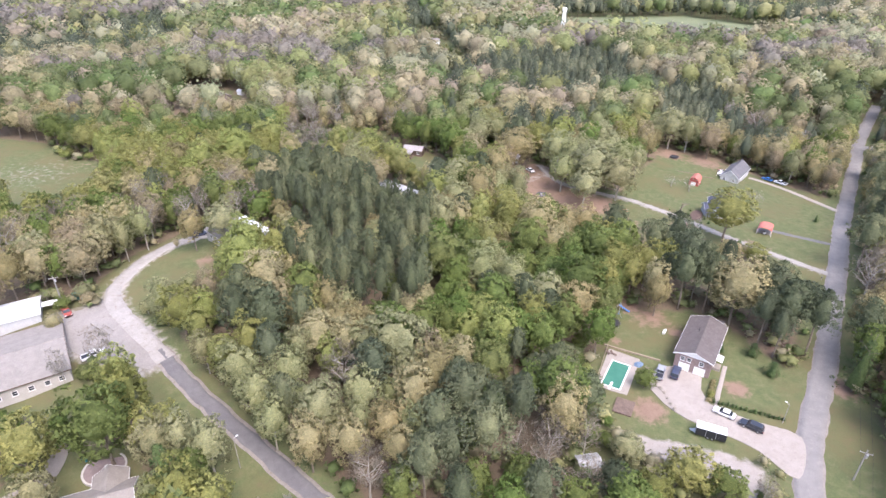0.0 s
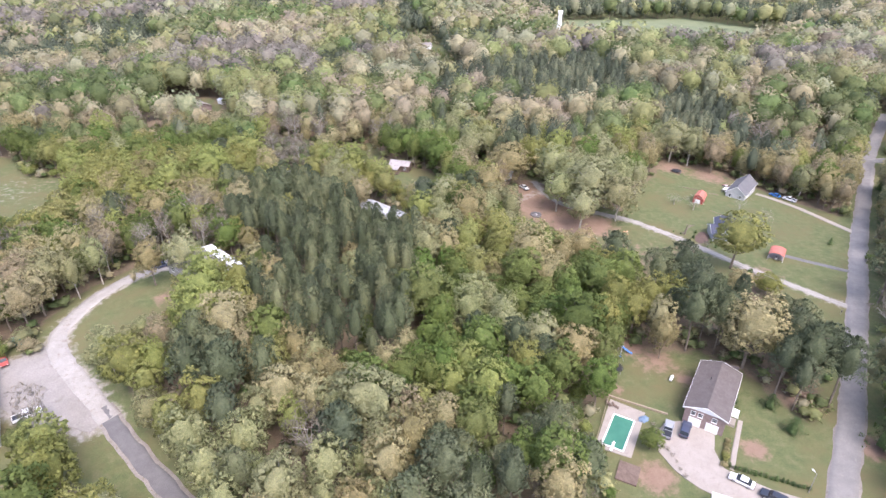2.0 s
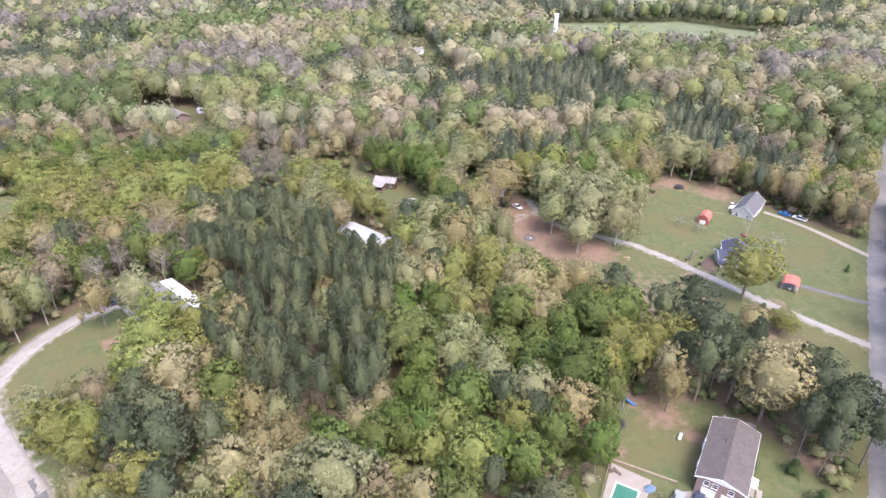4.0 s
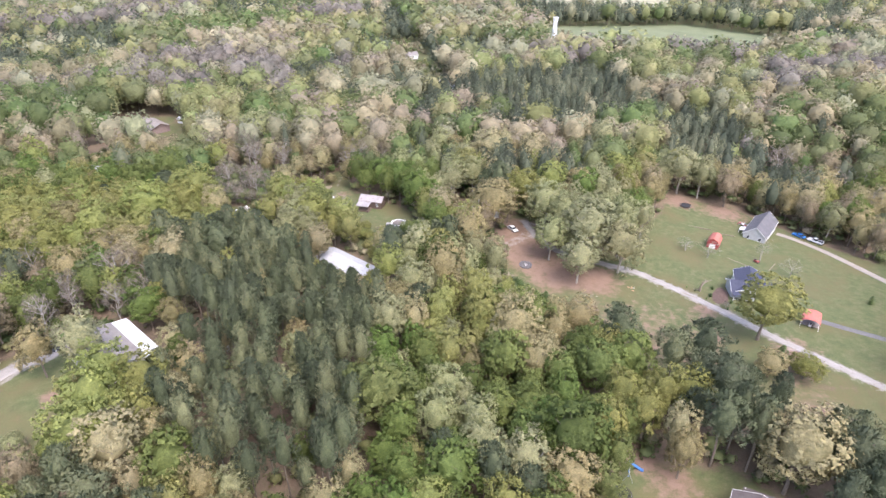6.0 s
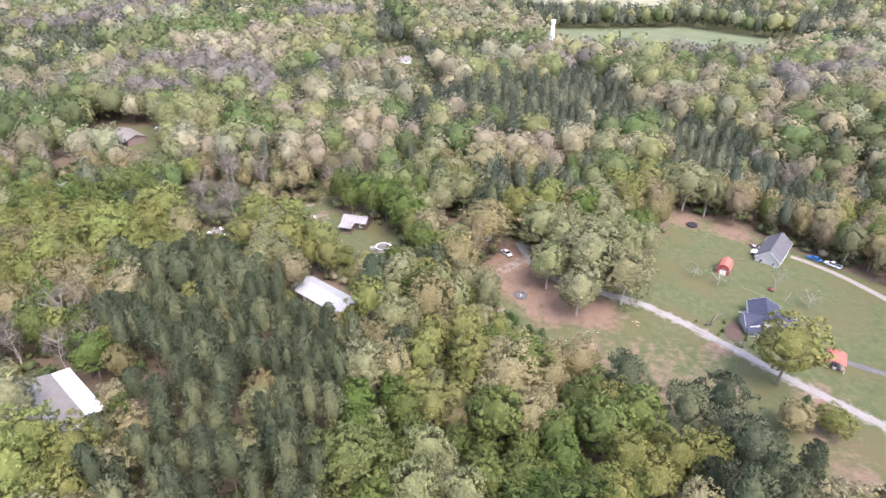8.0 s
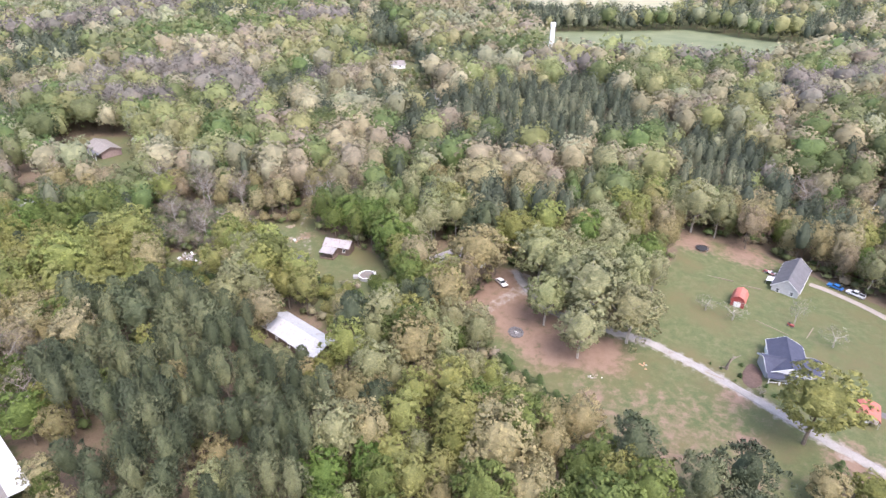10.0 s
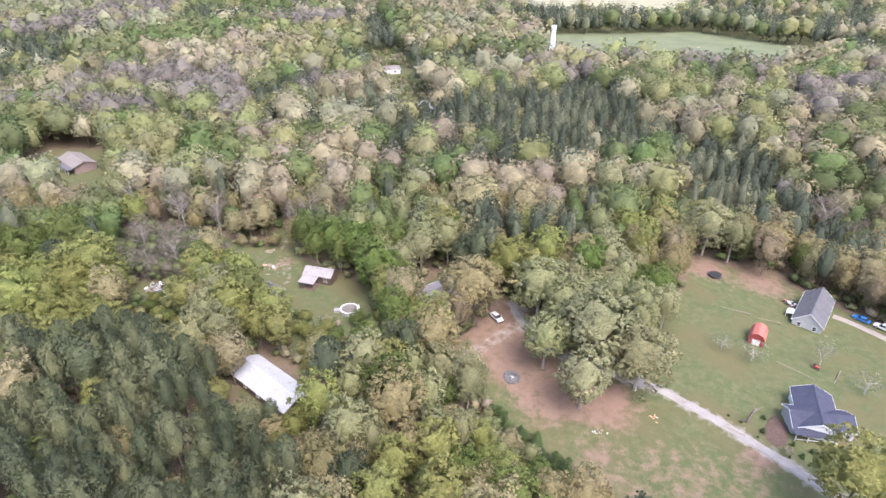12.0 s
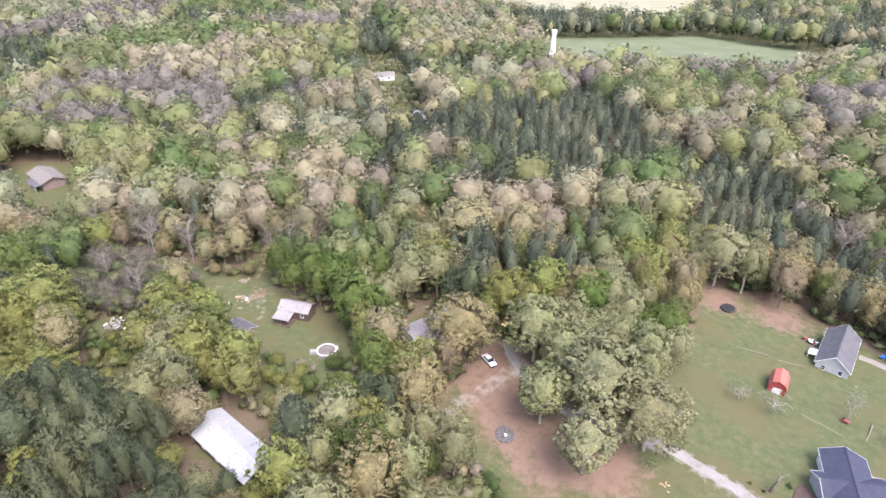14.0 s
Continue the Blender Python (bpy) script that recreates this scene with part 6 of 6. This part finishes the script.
def vehicle(name, x, y, turn, paint_mat, shape, label, dz=0.1):
    """A parked car: painted body, glasshouse, roof, lamps, bumpers, mirrors and wheels."""
    c = thing(name, x, y, turn, dz, label, "car" if name != "pickup_truck" else "pickup truck", "parked vehicles")
    if shape == "sedan":
        L, w, body, cab, roof = 4.7, 0.9, [(-2.35, 0.35), (2.35, 0.35), (2.35, 0.68), (1.1, 0.9), (-1.75, 0.94), (-2.35, 0.82)], [(-1.75, 0.92), (1.1, 0.88), (0.35, 1.36), (-1.1, 1.38)], (-1.08, 0.33, 1.37)
    elif shape == "suv":
        L, w, body, cab, roof = 4.8, 0.95, [(-2.4, 0.42), (2.4, 0.42), (2.4, 0.88), (1.1, 1.05), (-2.35, 1.08)], [(-2.35, 1.06), (1.1, 1.03), (0.45, 1.66), (-2.05, 1.70)], (-2.0, 0.42, 1.69)
    else:
        L, w, body, cab, roof = 5.4, 0.97, [(-2.7, 0.5), (2.7, 0.5), (2.7, 0.98), (1.35, 1.12), (-0.75, 1.12), (-0.75, 1.08), (-2.7, 1.08)], [(-0.75, 1.1), (1.35, 1.1), (0.75, 1.75), (-0.6, 1.78)], (-0.57, 0.72, 1.77)
    bm = prism(bmesh.new(), body, -w, w, "y")
    bmesh.ops.bevel(bm, geom=bm.edges[:], offset=0.07, segments=2, affect="EDGES", profile=0.6)
    part("body", bm, paint_mat, c)
    bm = prism(bmesh.new(), cab, -w + 0.09, w - 0.09, "y")
    for v in bm.verts:
        if v.co.z > 1.3:
            v.co.y *= 0.86
    part("glazing", bm, GLASS, c, "dark tinted windows")
    part("roof", box(bmesh.new(), roof[0], -w * 0.78, roof[2] - 0.03, roof[1], w * 0.78, roof[2] + 0.05, 0.03), paint_mat, c)
    if shape == "pickup":
        part("bed", box(bmesh.new(), -2.6, -w + 0.1, 1.0, -0.85, w - 0.1, 1.094), BLACK_PAINT, c, "black truck bed")
        for s in (-1, 1):
            part("bed_rail", box(bmesh.new(), -2.65, s * (w - 0.06) - 0.05, 1.07, -0.8, s * (w - 0.06) + 0.05, 1.22, 0.02), paint_mat, c)
    f = L / 2
    for s in (-1, 1):
        part("headlight", box(bmesh.new(), f - 0.05, s * (w - 0.25) - 0.16, 0.62, f + 0.02, s * (w - 0.25) + 0.16, 0.76, 0.02), WHITE_PAINT, c)
        part("tail_light", box(bmesh.new(), -f - 0.02, s * (w - 0.16) - 0.12, 0.7, -f + 0.05, s * (w - 0.16) + 0.12, 0.86, 0.02), CAR_RED, c)
        part("mirror", box(bmesh.new(), 0.75, s * (w + 0.08) - 0.09, 0.98, 0.92, s * (w + 0.08) + 0.09, 1.12, 0.02), paint_mat, c)
    for s in (-1, 1):
        part("bumper", box(bmesh.new(), s * f - 0.09, -w + 0.08, 0.34, s * f + 0.09, w - 0.08, 0.52, 0.03), BLACK_PAINT, c)
    wheels(c, (-L * 0.3, L * 0.3), w - 0.1, 0.33 if shape == "sedan" else 0.39)
    return c


vehicle("sedan", 63.3, 97.6, 142, CAR_WHITE, "sedan", "white sedan parked on a concrete driveway", 0.13)
vehicle("suv", 67.7, 93.6, 142, CAR_BLACK, "suv", "black SUV parked on a concrete driveway", 0.13)
vehicle("pickup_truck", 53.2, 111.0, 62, CAR_GREY, "pickup", "grey pickup truck parked before a garage", 0.13)
vehicle("suv", 57.0, 111.0, 59, CAR_NAVY, "suv", "dark blue off-road car parked before a garage", 0.13)
vehicle("sedan", -98.0, 125.8, -48, CAR_RED, "sedan", "faded red car beside a gravel yard")
vehicle("pickup_truck", -83.0, 109.8, 40, CAR_WHITE, "pickup", "white pickup truck parked beneath a bare tree")
vehicle("suv", -78.0, 167.6, 35, CAR_NAVY, "suv", "dark car parked at the end of a gravel track")
vehicle("sedan", 149.1, 252.3, 125, CAR_BLUE, "sedan", "bright blue car on a pale concrete drive")
vehicle("pickup_truck", 152.8, 247.6, 125, CAR_WHITE, "pickup", "white pickup truck on a pale concrete drive")
vehicle("sedan", 38.7, 244.6, -62, CAR_WHITE, "sedan", "white car parked under large oaks")
vehicle("pickup_truck", 197.0, 249.0, 120, CAR_WHITE, "pickup", "white truck parked beside a road")
vehicle("suv", 1.5, 226.2, 20, CAR_BLACK, "suv", "old black vehicle among trees")


def cargo_trailer():
    c = thing("cargo_trailer", 57.6, 91.2, -24.0, 0.12, "black enclosed cargo trailer with a white roof", "trailer")
    part("body", box(bmesh.new(), -3.0, -1.1, 0.5, 3.0, 1.1, 2.5, 0.05), BLACK_PAINT, c)
    part("roof", box(bmesh.new(), -3.04, -1.13, 2.5, 3.04, 1.13, 2.6, 0.04), WHITE_PAINT, c, "white trailer roof")
    for x in (-1.0, 1.0):
        part("side_trim", box(bmesh.new(), x - 0.04, -1.13, 0.55, x + 0.04, -1.101, 2.45), STEEL, c)
    part("door", box(bmesh.new(), 1.6, -1.14, 0.6, 2.4, -1.102, 2.3), BLACK_PAINT, c)
    part("rear_door", box(bmesh.new(), 3.0, -1.0, 0.6, 3.05, 1.0, 2.4, 0.01), BLACK_PAINT, c)
    part("tongue", prism(bmesh.new(), [(-4.2, -0.05), (-4.2, 0.05), (-3.0, 0.7), (-3.0, -0.7)], 0.45, 0.56, "z"), STEEL, c)
    part("jack", tube(bmesh.new(), (-4.0, 0, 0), (-4.0, 0, 0.8), 0.05, 0.05), STEEL, c)
    wheels(c, (-0.45, 0.45), 0.98, 0.34)


cargo_trailer()


# ---- poles, tower, pool in the clearing, odds and ends ----
def utility_pole(x, y, h, turn, label="weathered wooden utility pole with a crossarm"):
    p = thing("utility_pole", x, y, turn, label=label, category="utility pole", group="poles")
    part("pole", tube(bmesh.new(), (0, 0, -0.6), (0, 0, h), 0.17, 0.11, 10), POLE_WOOD, p)
    part("crossarm", box(bmesh.new(), -1.1, -0.06, h - 0.7, 1.1, 0.06, h - 0.56), POLE_WOOD, p)
    for u in (-1.0, 0.0, 1.0):
        part("insulator", tube(bmesh.new(), (u, 0, h - 0.56 + (0.56 if u == 0 else 0)), (u, 0, h - 0.36 + (0.56 if u == 0 else 0)), 0.06, 0.04, 8), STEEL, p)
    part("transformer", tube(bmesh.new(), (0.3, 0.1, h - 1.9), (0.3, 0.1, h - 1.0), 0.22, 0.22, 12), STEEL, p)


def street_lamp(x, y, h, turn):
    p = thing("street_lamp", x, y, turn, label="tall yard lamp on a slim dark post", category="street lamp", group="lamps")
    part("post", tube(bmesh.new(), (0, 0, -0.4), (0, 0, h), 0.08, 0.05, 8), POLE_WOOD, p)
    part("arm", tube(bmesh.new(), (0, 0, h - 0.2), (0.7, 0, h + 0.05), 0.035, 0.03, 6), STEEL, p)
    part("lamp_head", box(bmesh.new(), 0.5, -0.14, h - 0.02, 1.0, 0.14, h + 0.12, 0.04), WHITE_PAINT, p)


def cable(a, b, sag):
    """A wire between two poles."""
    cu = bpy.data.curves.new("wire", "CURVE")
    cu.dimensions, cu.bevel_depth, cu.bevel_resolution = "3D", 0.018, 1
    s = cu.splines.new("POLY")
    s.points.add(16)
    for i, p in enumerate(s.points):
        u = i / 16
        q = Vector(a).lerp(Vector(b), u)
        p.co = (q.x, q.y, q.z - sag * 4 * u * (1 - u), 1)
    cu.materials.append(RUBBER)
    return tagged(new("wire", cu), "thin dark overhead power line between poles", "wire")


utility_pole(-102.4, 131.2, 8.2, 30)
utility_pole(81.9, 80.0, 8.2, -28)
utility_pole(-77.3, 192.3, 8.5, 40)
utility_pole(105.5, 118.0, 8.4, -32)
utility_pole(62.0, 48.0, 8.2, -28)
for u in (-1.0, 1.0):
    ax, ay = u * math.cos(radians(-28)), u * math.sin(radians(-28))
    cable((81.9 + ax, 80.0 + ay, gz(81.9, 80) + 7.9), (105.5 + ax, 118.0 + ay, gz(105.5, 118) + 8.1), 0.8)
    cable((62.0 + ax, 48.0 + ay, gz(62, 48) + 7.9), (81.9 + ax, 80.0 + ay, gz(81.9, 80) + 7.9), 0.7)
street_lamp(75.4, 95.2, 5.6, 120)
street_lamp(-40.6, 81.5, 8.4, 40)


def water_tower():
    t = thing("water_tower", 118.3, 613.7, label="tall white lattice tower at the edge of a field", category="tower")
    H, r = 21.0, 1.5
    for i in range(4):
        a = math.pi / 4 + i * math.pi / 2
        part("leg", tube(bmesh.new(), (2.6 * math.cos(a), 2.6 * math.sin(a), -0.5), (1.7 * math.cos(a), 1.7 * math.sin(a), H - 3), 0.35, 0.3, 8), WHITE_PAINT, t)
    for k in range(5):
        z, rr = 3.5 + 3.2 * k, 2.45 - 0.17 * k
        for i in range(4):
            a, b = math.pi / 4 + i * math.pi / 2, math.pi / 4 + (i + 1) * math.pi / 2
            part("brace", tube(bmesh.new(), (rr * math.cos(a), rr * math.sin(a), z), (rr * math.cos(b), rr * math.sin(b), z + 2.6), 0.16, 0.16, 6), WHITE_PAINT, t)
    part("core", tube(bmesh.new(), (0, 0, -0.5), (0, 0, H - 2.5), 1.35, 1.25, 14), WHITE_PAINT, t)
    part("tank", tube(bmesh.new(), (0, 0, H - 3.2), (0, 0, H), 2.1, 2.3, 18), WHITE_PAINT, t)
    part("base", tube(bmesh.new(), (0, 0, -0.5), (0, 0, 2.4), 2.9, 2.6, 14), WHITE_PAINT, t)


def ground_pool():
    p = thing("above_ground_pool", -2.8, 247.9, label="round above-ground pool with murky water and pale rim", category="pool")
    for i in range(24):
        a, b = 6.283 * i / 24, 6.283 * (i + 1) / 24
        part("wall_panel", prism(bmesh.new(), [(2.45 * math.cos(a), 2.45 * math.sin(a)), (2.45 * math.cos(b), 2.45 * math.sin(b)), (2.36 * math.cos(b), 2.36 * math.sin(b)), (2.36 * math.cos(a), 2.36 * math.sin(a))], -0.2, 1.2, "z"), TIN, p)
        part("rim", prism(bmesh.new(), [(2.6 * math.cos(a), 2.6 * math.sin(a)), (2.6 * math.cos(b), 2.6 * math.sin(b)), (2.25 * math.cos(b), 2.25 * math.sin(b)), (2.25 * math.cos(a), 2.25 * math.sin(a))], 1.2, 1.26, "z"), WHITE_PAINT, p)
    part("water", tube(bmesh.new(), (0, 0, 0.1), (0, 0, 0.7), 2.35, 2.35, 24), MURKY_WATER, p)
    for x in (2.2, 2.8):
        part("ladder_rail", tube(bmesh.new(), (x, 1.4, 0), (x - 0.25, 1.2, 1.9), 0.06, 0.06, 6), WHITE_PAINT, p)
    for z in (0.4, 0.8, 1.2):
        part("ladder_step", box(bmesh.new(), 2.0, 1.25, z, 2.75, 1.5, z + 0.06), WHITE_PAINT, p)
    part("deck", box(bmesh.new(), -4.3, -0.6, -0.2, -2.6, 0.7, 0.9, 0.03), TIN, p)


def fire_pit():
    p = thing("fire_pit", 40.3, 221.1, label="ring of dark stones round a heap of pale ash", category="fire pit")
    rng = random.Random(3)
    for i in range(16):
        a = 6.283 * i / 16
        bm = bmesh.new()
        bmesh.ops.create_icosphere(bm, subdivisions=1, radius=1.0)
        s = rng.uniform(0.42, 0.62)
        for v in bm.verts:
            v.co = Vector((v.co.x * s * 1.2 + 1.7 * math.cos(a), v.co.y * s + 1.9 * math.sin(a), v.co.z * s * 0.8 + 0.15)) + Vector((rng.uniform(-0.05, 0.05), rng.uniform(-0.05, 0.05), 0))
        part("stone", bm, CHAR, p)
    part("ash_bed", tube(bmesh.new(), (0, 0, -0.1), (0, 0, 0.12), 1.5, 1.3, 14), CHAR, p)
    for i in range(12):
        a = rng.uniform(0, 6.28)
        part("log", tube(bmesh.new(), (0.6 * math.cos(a), 0.6 * math.sin(a), 0.1), (-0.4 * math.cos(a), -0.5 * math.sin(a), rng.uniform(0.4, 0.9)), 0.12, 0.1, 7), WHITE_PAINT if i % 2 else CHAR, p)


def rubble(x, y, w, d, h, n, mats, label, seed, long=1.6):
    """A heap of boards and broken pieces."""
    p = thing("debris_pile", x, y, 25, label=label, category="debris")
    rng = random.Random(seed)
    for i in range(n):
        u, v = rng.gauss(0, 0.4), rng.gauss(0, 0.4)
        z = h * max(0.05, 1 - (u * u + v * v) * 1.2) * rng.uniform(0.2, 1.0)
        s = rng.uniform(0.4, long)
        part("board", box(bmesh.new(), -s / 2, -s * rng.uniform(0.1, 0.4), -0.05, s / 2, s * rng.uniform(0.1, 0.4), rng.uniform(0.0, 0.12), 0, pose(u * w, v * d, z, rng.uniform(-25, 25), rng.uniform(-25, 25), rng.uniform(0, 360))), rng.choice(mats), p)


def fallen_tree(x, y, turn, label):
    p = thing("fallen_tree", x, y, turn, label=label, category="tree stump")
    part("stump", tube(bmesh.new(), (0, 0, -0.2), (0.2, 0.1, 1.7), 0.42, 0.3, 9), BARK, p)
    for a, b, r in (((0.2, 0.1, 1.6), (2.9, 0.9, 2.6), 0.24), ((0.2, 0.1, 1.6), (-0.3, -0.6, 4.2), 0.2), ((2.2, 0.7, 2.3), (4.2, 0.4, 2.9), 0.14), ((2.2, 0.7, 2.3), (3.3, 2.0, 2.4), 0.12), ((0, -0.3, 3.2), (1.0, -1.0, 4.2), 0.09), ((0.2, 0.3, 0.3), (-1.6, 1.0, 0.4), 0.16)):
        part("limb", tube(bmesh.new(), a, b, r, r * 0.5, 7), BARK, p)


def log(x, y, turn, L, r, label, mat=PALE_WOOD):
    p = thing("log", x, y, turn, label=label, category="log")
    part("trunk", tube(bmesh.new(), (-L / 2, 0, r * 0.8), (L / 2, 0, r * 0.8), r, r * 0.85, 9), mat, p)
    return p


def timber_edging(line, label):
    """Pale beams laid end to end on a lawn."""
    for (ax, ay), (bx, by) in zip(line, line[1:]):
        L = math.hypot(bx - ax, by - ay)
        p = thing("timber_edging", (ax + bx) / 2, (ay + by) / 2, math.degrees(math.atan2(by - ay, bx - ax)), label=label, category="edging", group="garden edging")
        n = max(1, int(L / 2.4))
        for i in range(n):
            part("beam", box(bmesh.new(), -L / 2 + L * i / n, -0.1, -0.1, -L / 2 + L * (i + 1) / n - 0.03, 0.1, 0.16, 0.02), PALE_WOOD, p)


water_tower(), ground_pool(), fire_pit()
rubble(-62.0, 259.5, 3.4, 6.0, 1.6, 60, [WHITE_PAINT, TIN, RUSTY_TIN, PALE_WOOD], "heap of pale scrap boards in a thicket", 1)
rubble(-31.0, 273.0, 3.0, 3.0, 0.4, 14, [PALE_WOOD, WHITE_PAINT, ORANGE_CLAY], "scattered boards lying in a clearing", 2)
rubble(-33.0, 283.0, 2.4, 1.2, 0.2, 6, [PALE_WOOD], "flat pale boards on bare earth", 5, 2.6)
rubble(57.8, 204.0, 2.0, 1.2, 0.15, 9, [STONE, PALE_WOOD], "pale broken stones on a meadow", 3, 0.9)
rubble(71.0, 208.0, 2.0, 1.5, 0.15, 8, [STONE, ORANGE_CLAY], "pale stones scattered on a meadow", 4, 0.9)
rubble(130.6, 259.0, 2.0, 3.0, 1.2, 26, [WHITE_PAINT, GREY_SIDING, BLACK_PAINT, CAR_RED], "clutter of bins and boxes behind a cottage", 6, 1.2)
rubble(64.0, 233.0, 2.2, 2.0, 1.2, 18, [TIN, BLUE_PLASTIC, GREY_SIDING, STONE], "junk and tin sheets stacked under an oak", 7, 1.4)
fallen_tree(92.0, 206.4, 20, "broken dead tree stump beside a gravel drive")
log(87.6, 204.0, -40, 4.0, 0.12, "long pale log lying in the grass")
timber_edging([(110.5, 228.8), (116.4, 221.6)], "pale timber edging laid on a lawn")
timber_edging([(103.6, 256.0), (114.0, 250.5), (121.5, 246.8)], "row of pale timbers across a lawn")
timber_edging([(125.6, 225.6), (118.8, 218.6)], "row of grey timbers by a house")
g = thing("garden_tractor", 119.6, 226.6, -55, label="small red garden tractor beside a bare tree", category="tractor")
part("body", box(bmesh.new(), -0.9, -0.4, 0.3, 0.9, 0.4, 0.8, 0.08), CAR_RED, g)
part("seat", box(bmesh.new(), -0.7, -0.25, 0.8, -0.2, 0.25, 1.15, 0.05), RUBBER, g)
wheels(g, (-0.55, 0.6), 0.45, 0.3)
d = thing("dumpster", -98.6, 132.4, 20, label="dark teal metal dumpster beside the yard", category="dumpster")
part("bin", prism(bmesh.new(), [(-0.8, 0), (0.8, 0), (1.0, 1.3), (-0.9, 1.5)], -1.1, 1.1), TEAL_PAINT, d)
part("lid", box(bmesh.new(), -1.12, -0.92, 1.46, 1.12, 1.0, 1.54, 0.02), TEAL_PAINT, d)
m = thing("mailbox", 117.6, 155.2, 40, label="dark mailbox on a wooden post by the road", category="mailbox")
part("post", box(bmesh.new(), -0.05, -0.05, -0.2, 0.05, 0.05, 1.0), POLE_WOOD, m)
part("box", box(bmesh.new(), -0.3, -0.13, 1.0, 0.3, 0.13, 1.3, 0.05), BLACK_PAINT, m)


# ---- shrubs and garden trees ----
def shrub(x, y, h, r, kind="cedar", label="rounded green garden shrub", name="shrub", cat="shrub"):
    v = tree_rng.randrange(VARIANTS)
    ob = new(name)
    ob.matrix_basis = pose(x, y, gz(x, y) - 0.06 * h, 0, 0, tree_rng.uniform(0, 360)) @ Matrix.Diagonal((r / UNIT_R, r / UNIT_R, h / UNIT_H, 1))
    tagged(ob, label, cat, "shrubs")
    for n, me in (("stem", TRUNKS[kind, v]), ("foliage", CROWNS[kind, v])):
        new(n, me).parent = ob


shrub(79.0, 118.3, 4.2, 2.4, label="rounded dark green shrub on a lawn")
shrub(80.3, 110.8, 4.4, 2.6, label="broad dark green shrub on a lawn")
shrub(47.8, 106.3, 6.0, 2.6, "green", "bright green young tree beside a pool", "young_tree", "tree")
shrub(71.5, 120.0, 3.5, 1.8)
for i in range(16):
    u = i / 15
    shrub(62.6 + 13.4 * u, 101.4 - 5.6 * u + random.uniform(-0.2, 0.2), random.uniform(0.9, 1.5), random.uniform(0.55, 0.85), "cedar", "low clipped green shrub along a driveway")
for i in range(7):
    u = i / 6
    shrub(61.6 + 3.4 * u, 101.8 + 6.2 * u, random.uniform(0.8, 1.6), random.uniform(0.5, 0.9), random.choice(["cedar", "lime", "tan"]), "small flowering shrub in a mulch bed")
for i in range(9):
    u = i / 8
    shrub(52.6 - 2.0 * u, 99.0 + 14.0 * u, random.uniform(0.7, 1.2), random.uniform(0.5, 0.8), "bare", "sparse low shrub on a stony bank")
for i in range(14):
    u = i / 13
    shrub(34.0 + 15.5 * u + random.uniform(-1.2, 1.2), 209.0 - 17.5 * u + random.uniform(-1.5, 1.5), random.uniform(2.6, 4.4), random.uniform(1.8, 2.8), "cedar", "dense dark green thicket bush at a meadow's edge", "thicket_bush", "bush")
for x, y in ((96.4, 207.6), (98.6, 199.6), (101.8, 197.4), (94.0, 203.4), (98.9, 196.2)):
    shrub(x, y, random.uniform(0.9, 1.6), random.uniform(0.7, 1.1), "cedar", "dark clipped shrub in a mulch bed")
for x, y, h, r in ((90.5, 206.3, 0.9, 0.5), (88.6, 208.4, 0.9, 0.5), (92.2, 201.9, 0.8, 0.5), (96.2, 196.2, 0.8, 0.5)):
    shrub(x, y, h, r, "cedar", "tiny dark shrub along a gravel drive")
shrub(103.5, 228.5, 6.5, 4.4, "sapling", "thin grey sapling with hardly any leaves", "sapling", "tree")
shrub(97.5, 233.0, 5.4, 3.6, "sapling", "thin grey sapling on a lawn", "sapling", "tree")
shrub(121.5, 228.0, 10.5, 3.4, "sapling", "bare forked grey tree on a lawn", "bare_tree", "tree")
shrub(126.0, 217.0, 7.0, 4.4, "sapling", "thin pale sapling behind a house", "sapling", "tree")
shrub(98.2, 171.5, 6.0, 2.6, "cedar", "dark green bushy evergreen in a meadow", "cedar_tree", "evergreen")
shrub(92.6, 166.0, 9.0, 4.0, "tan", "small budding tan tree in a meadow", "young_tree", "tree")
shrub(101.0, 165.5, 8.0, 4.2, "lime", "small pale green tree in a meadow", "young_tree", "tree")
shrub(96.0, 197.2, 2.4, 1.4, "bare", "dry bare brush beside a stump", "brush", "shrub")
shrub(198.0, 258.0, 9.0, 3.0, "cedar", "dark conical evergreen beside a road", "cedar_tree", "evergreen")
shrub(147.0, 188.0, 3.2, 1.4, "green", "small round tree near the road", "young_tree", "tree")
shrub(142.0, 201.0, 3.0, 1.2, "cedar", "small dark evergreen near the road", "cedar_tree", "evergreen")
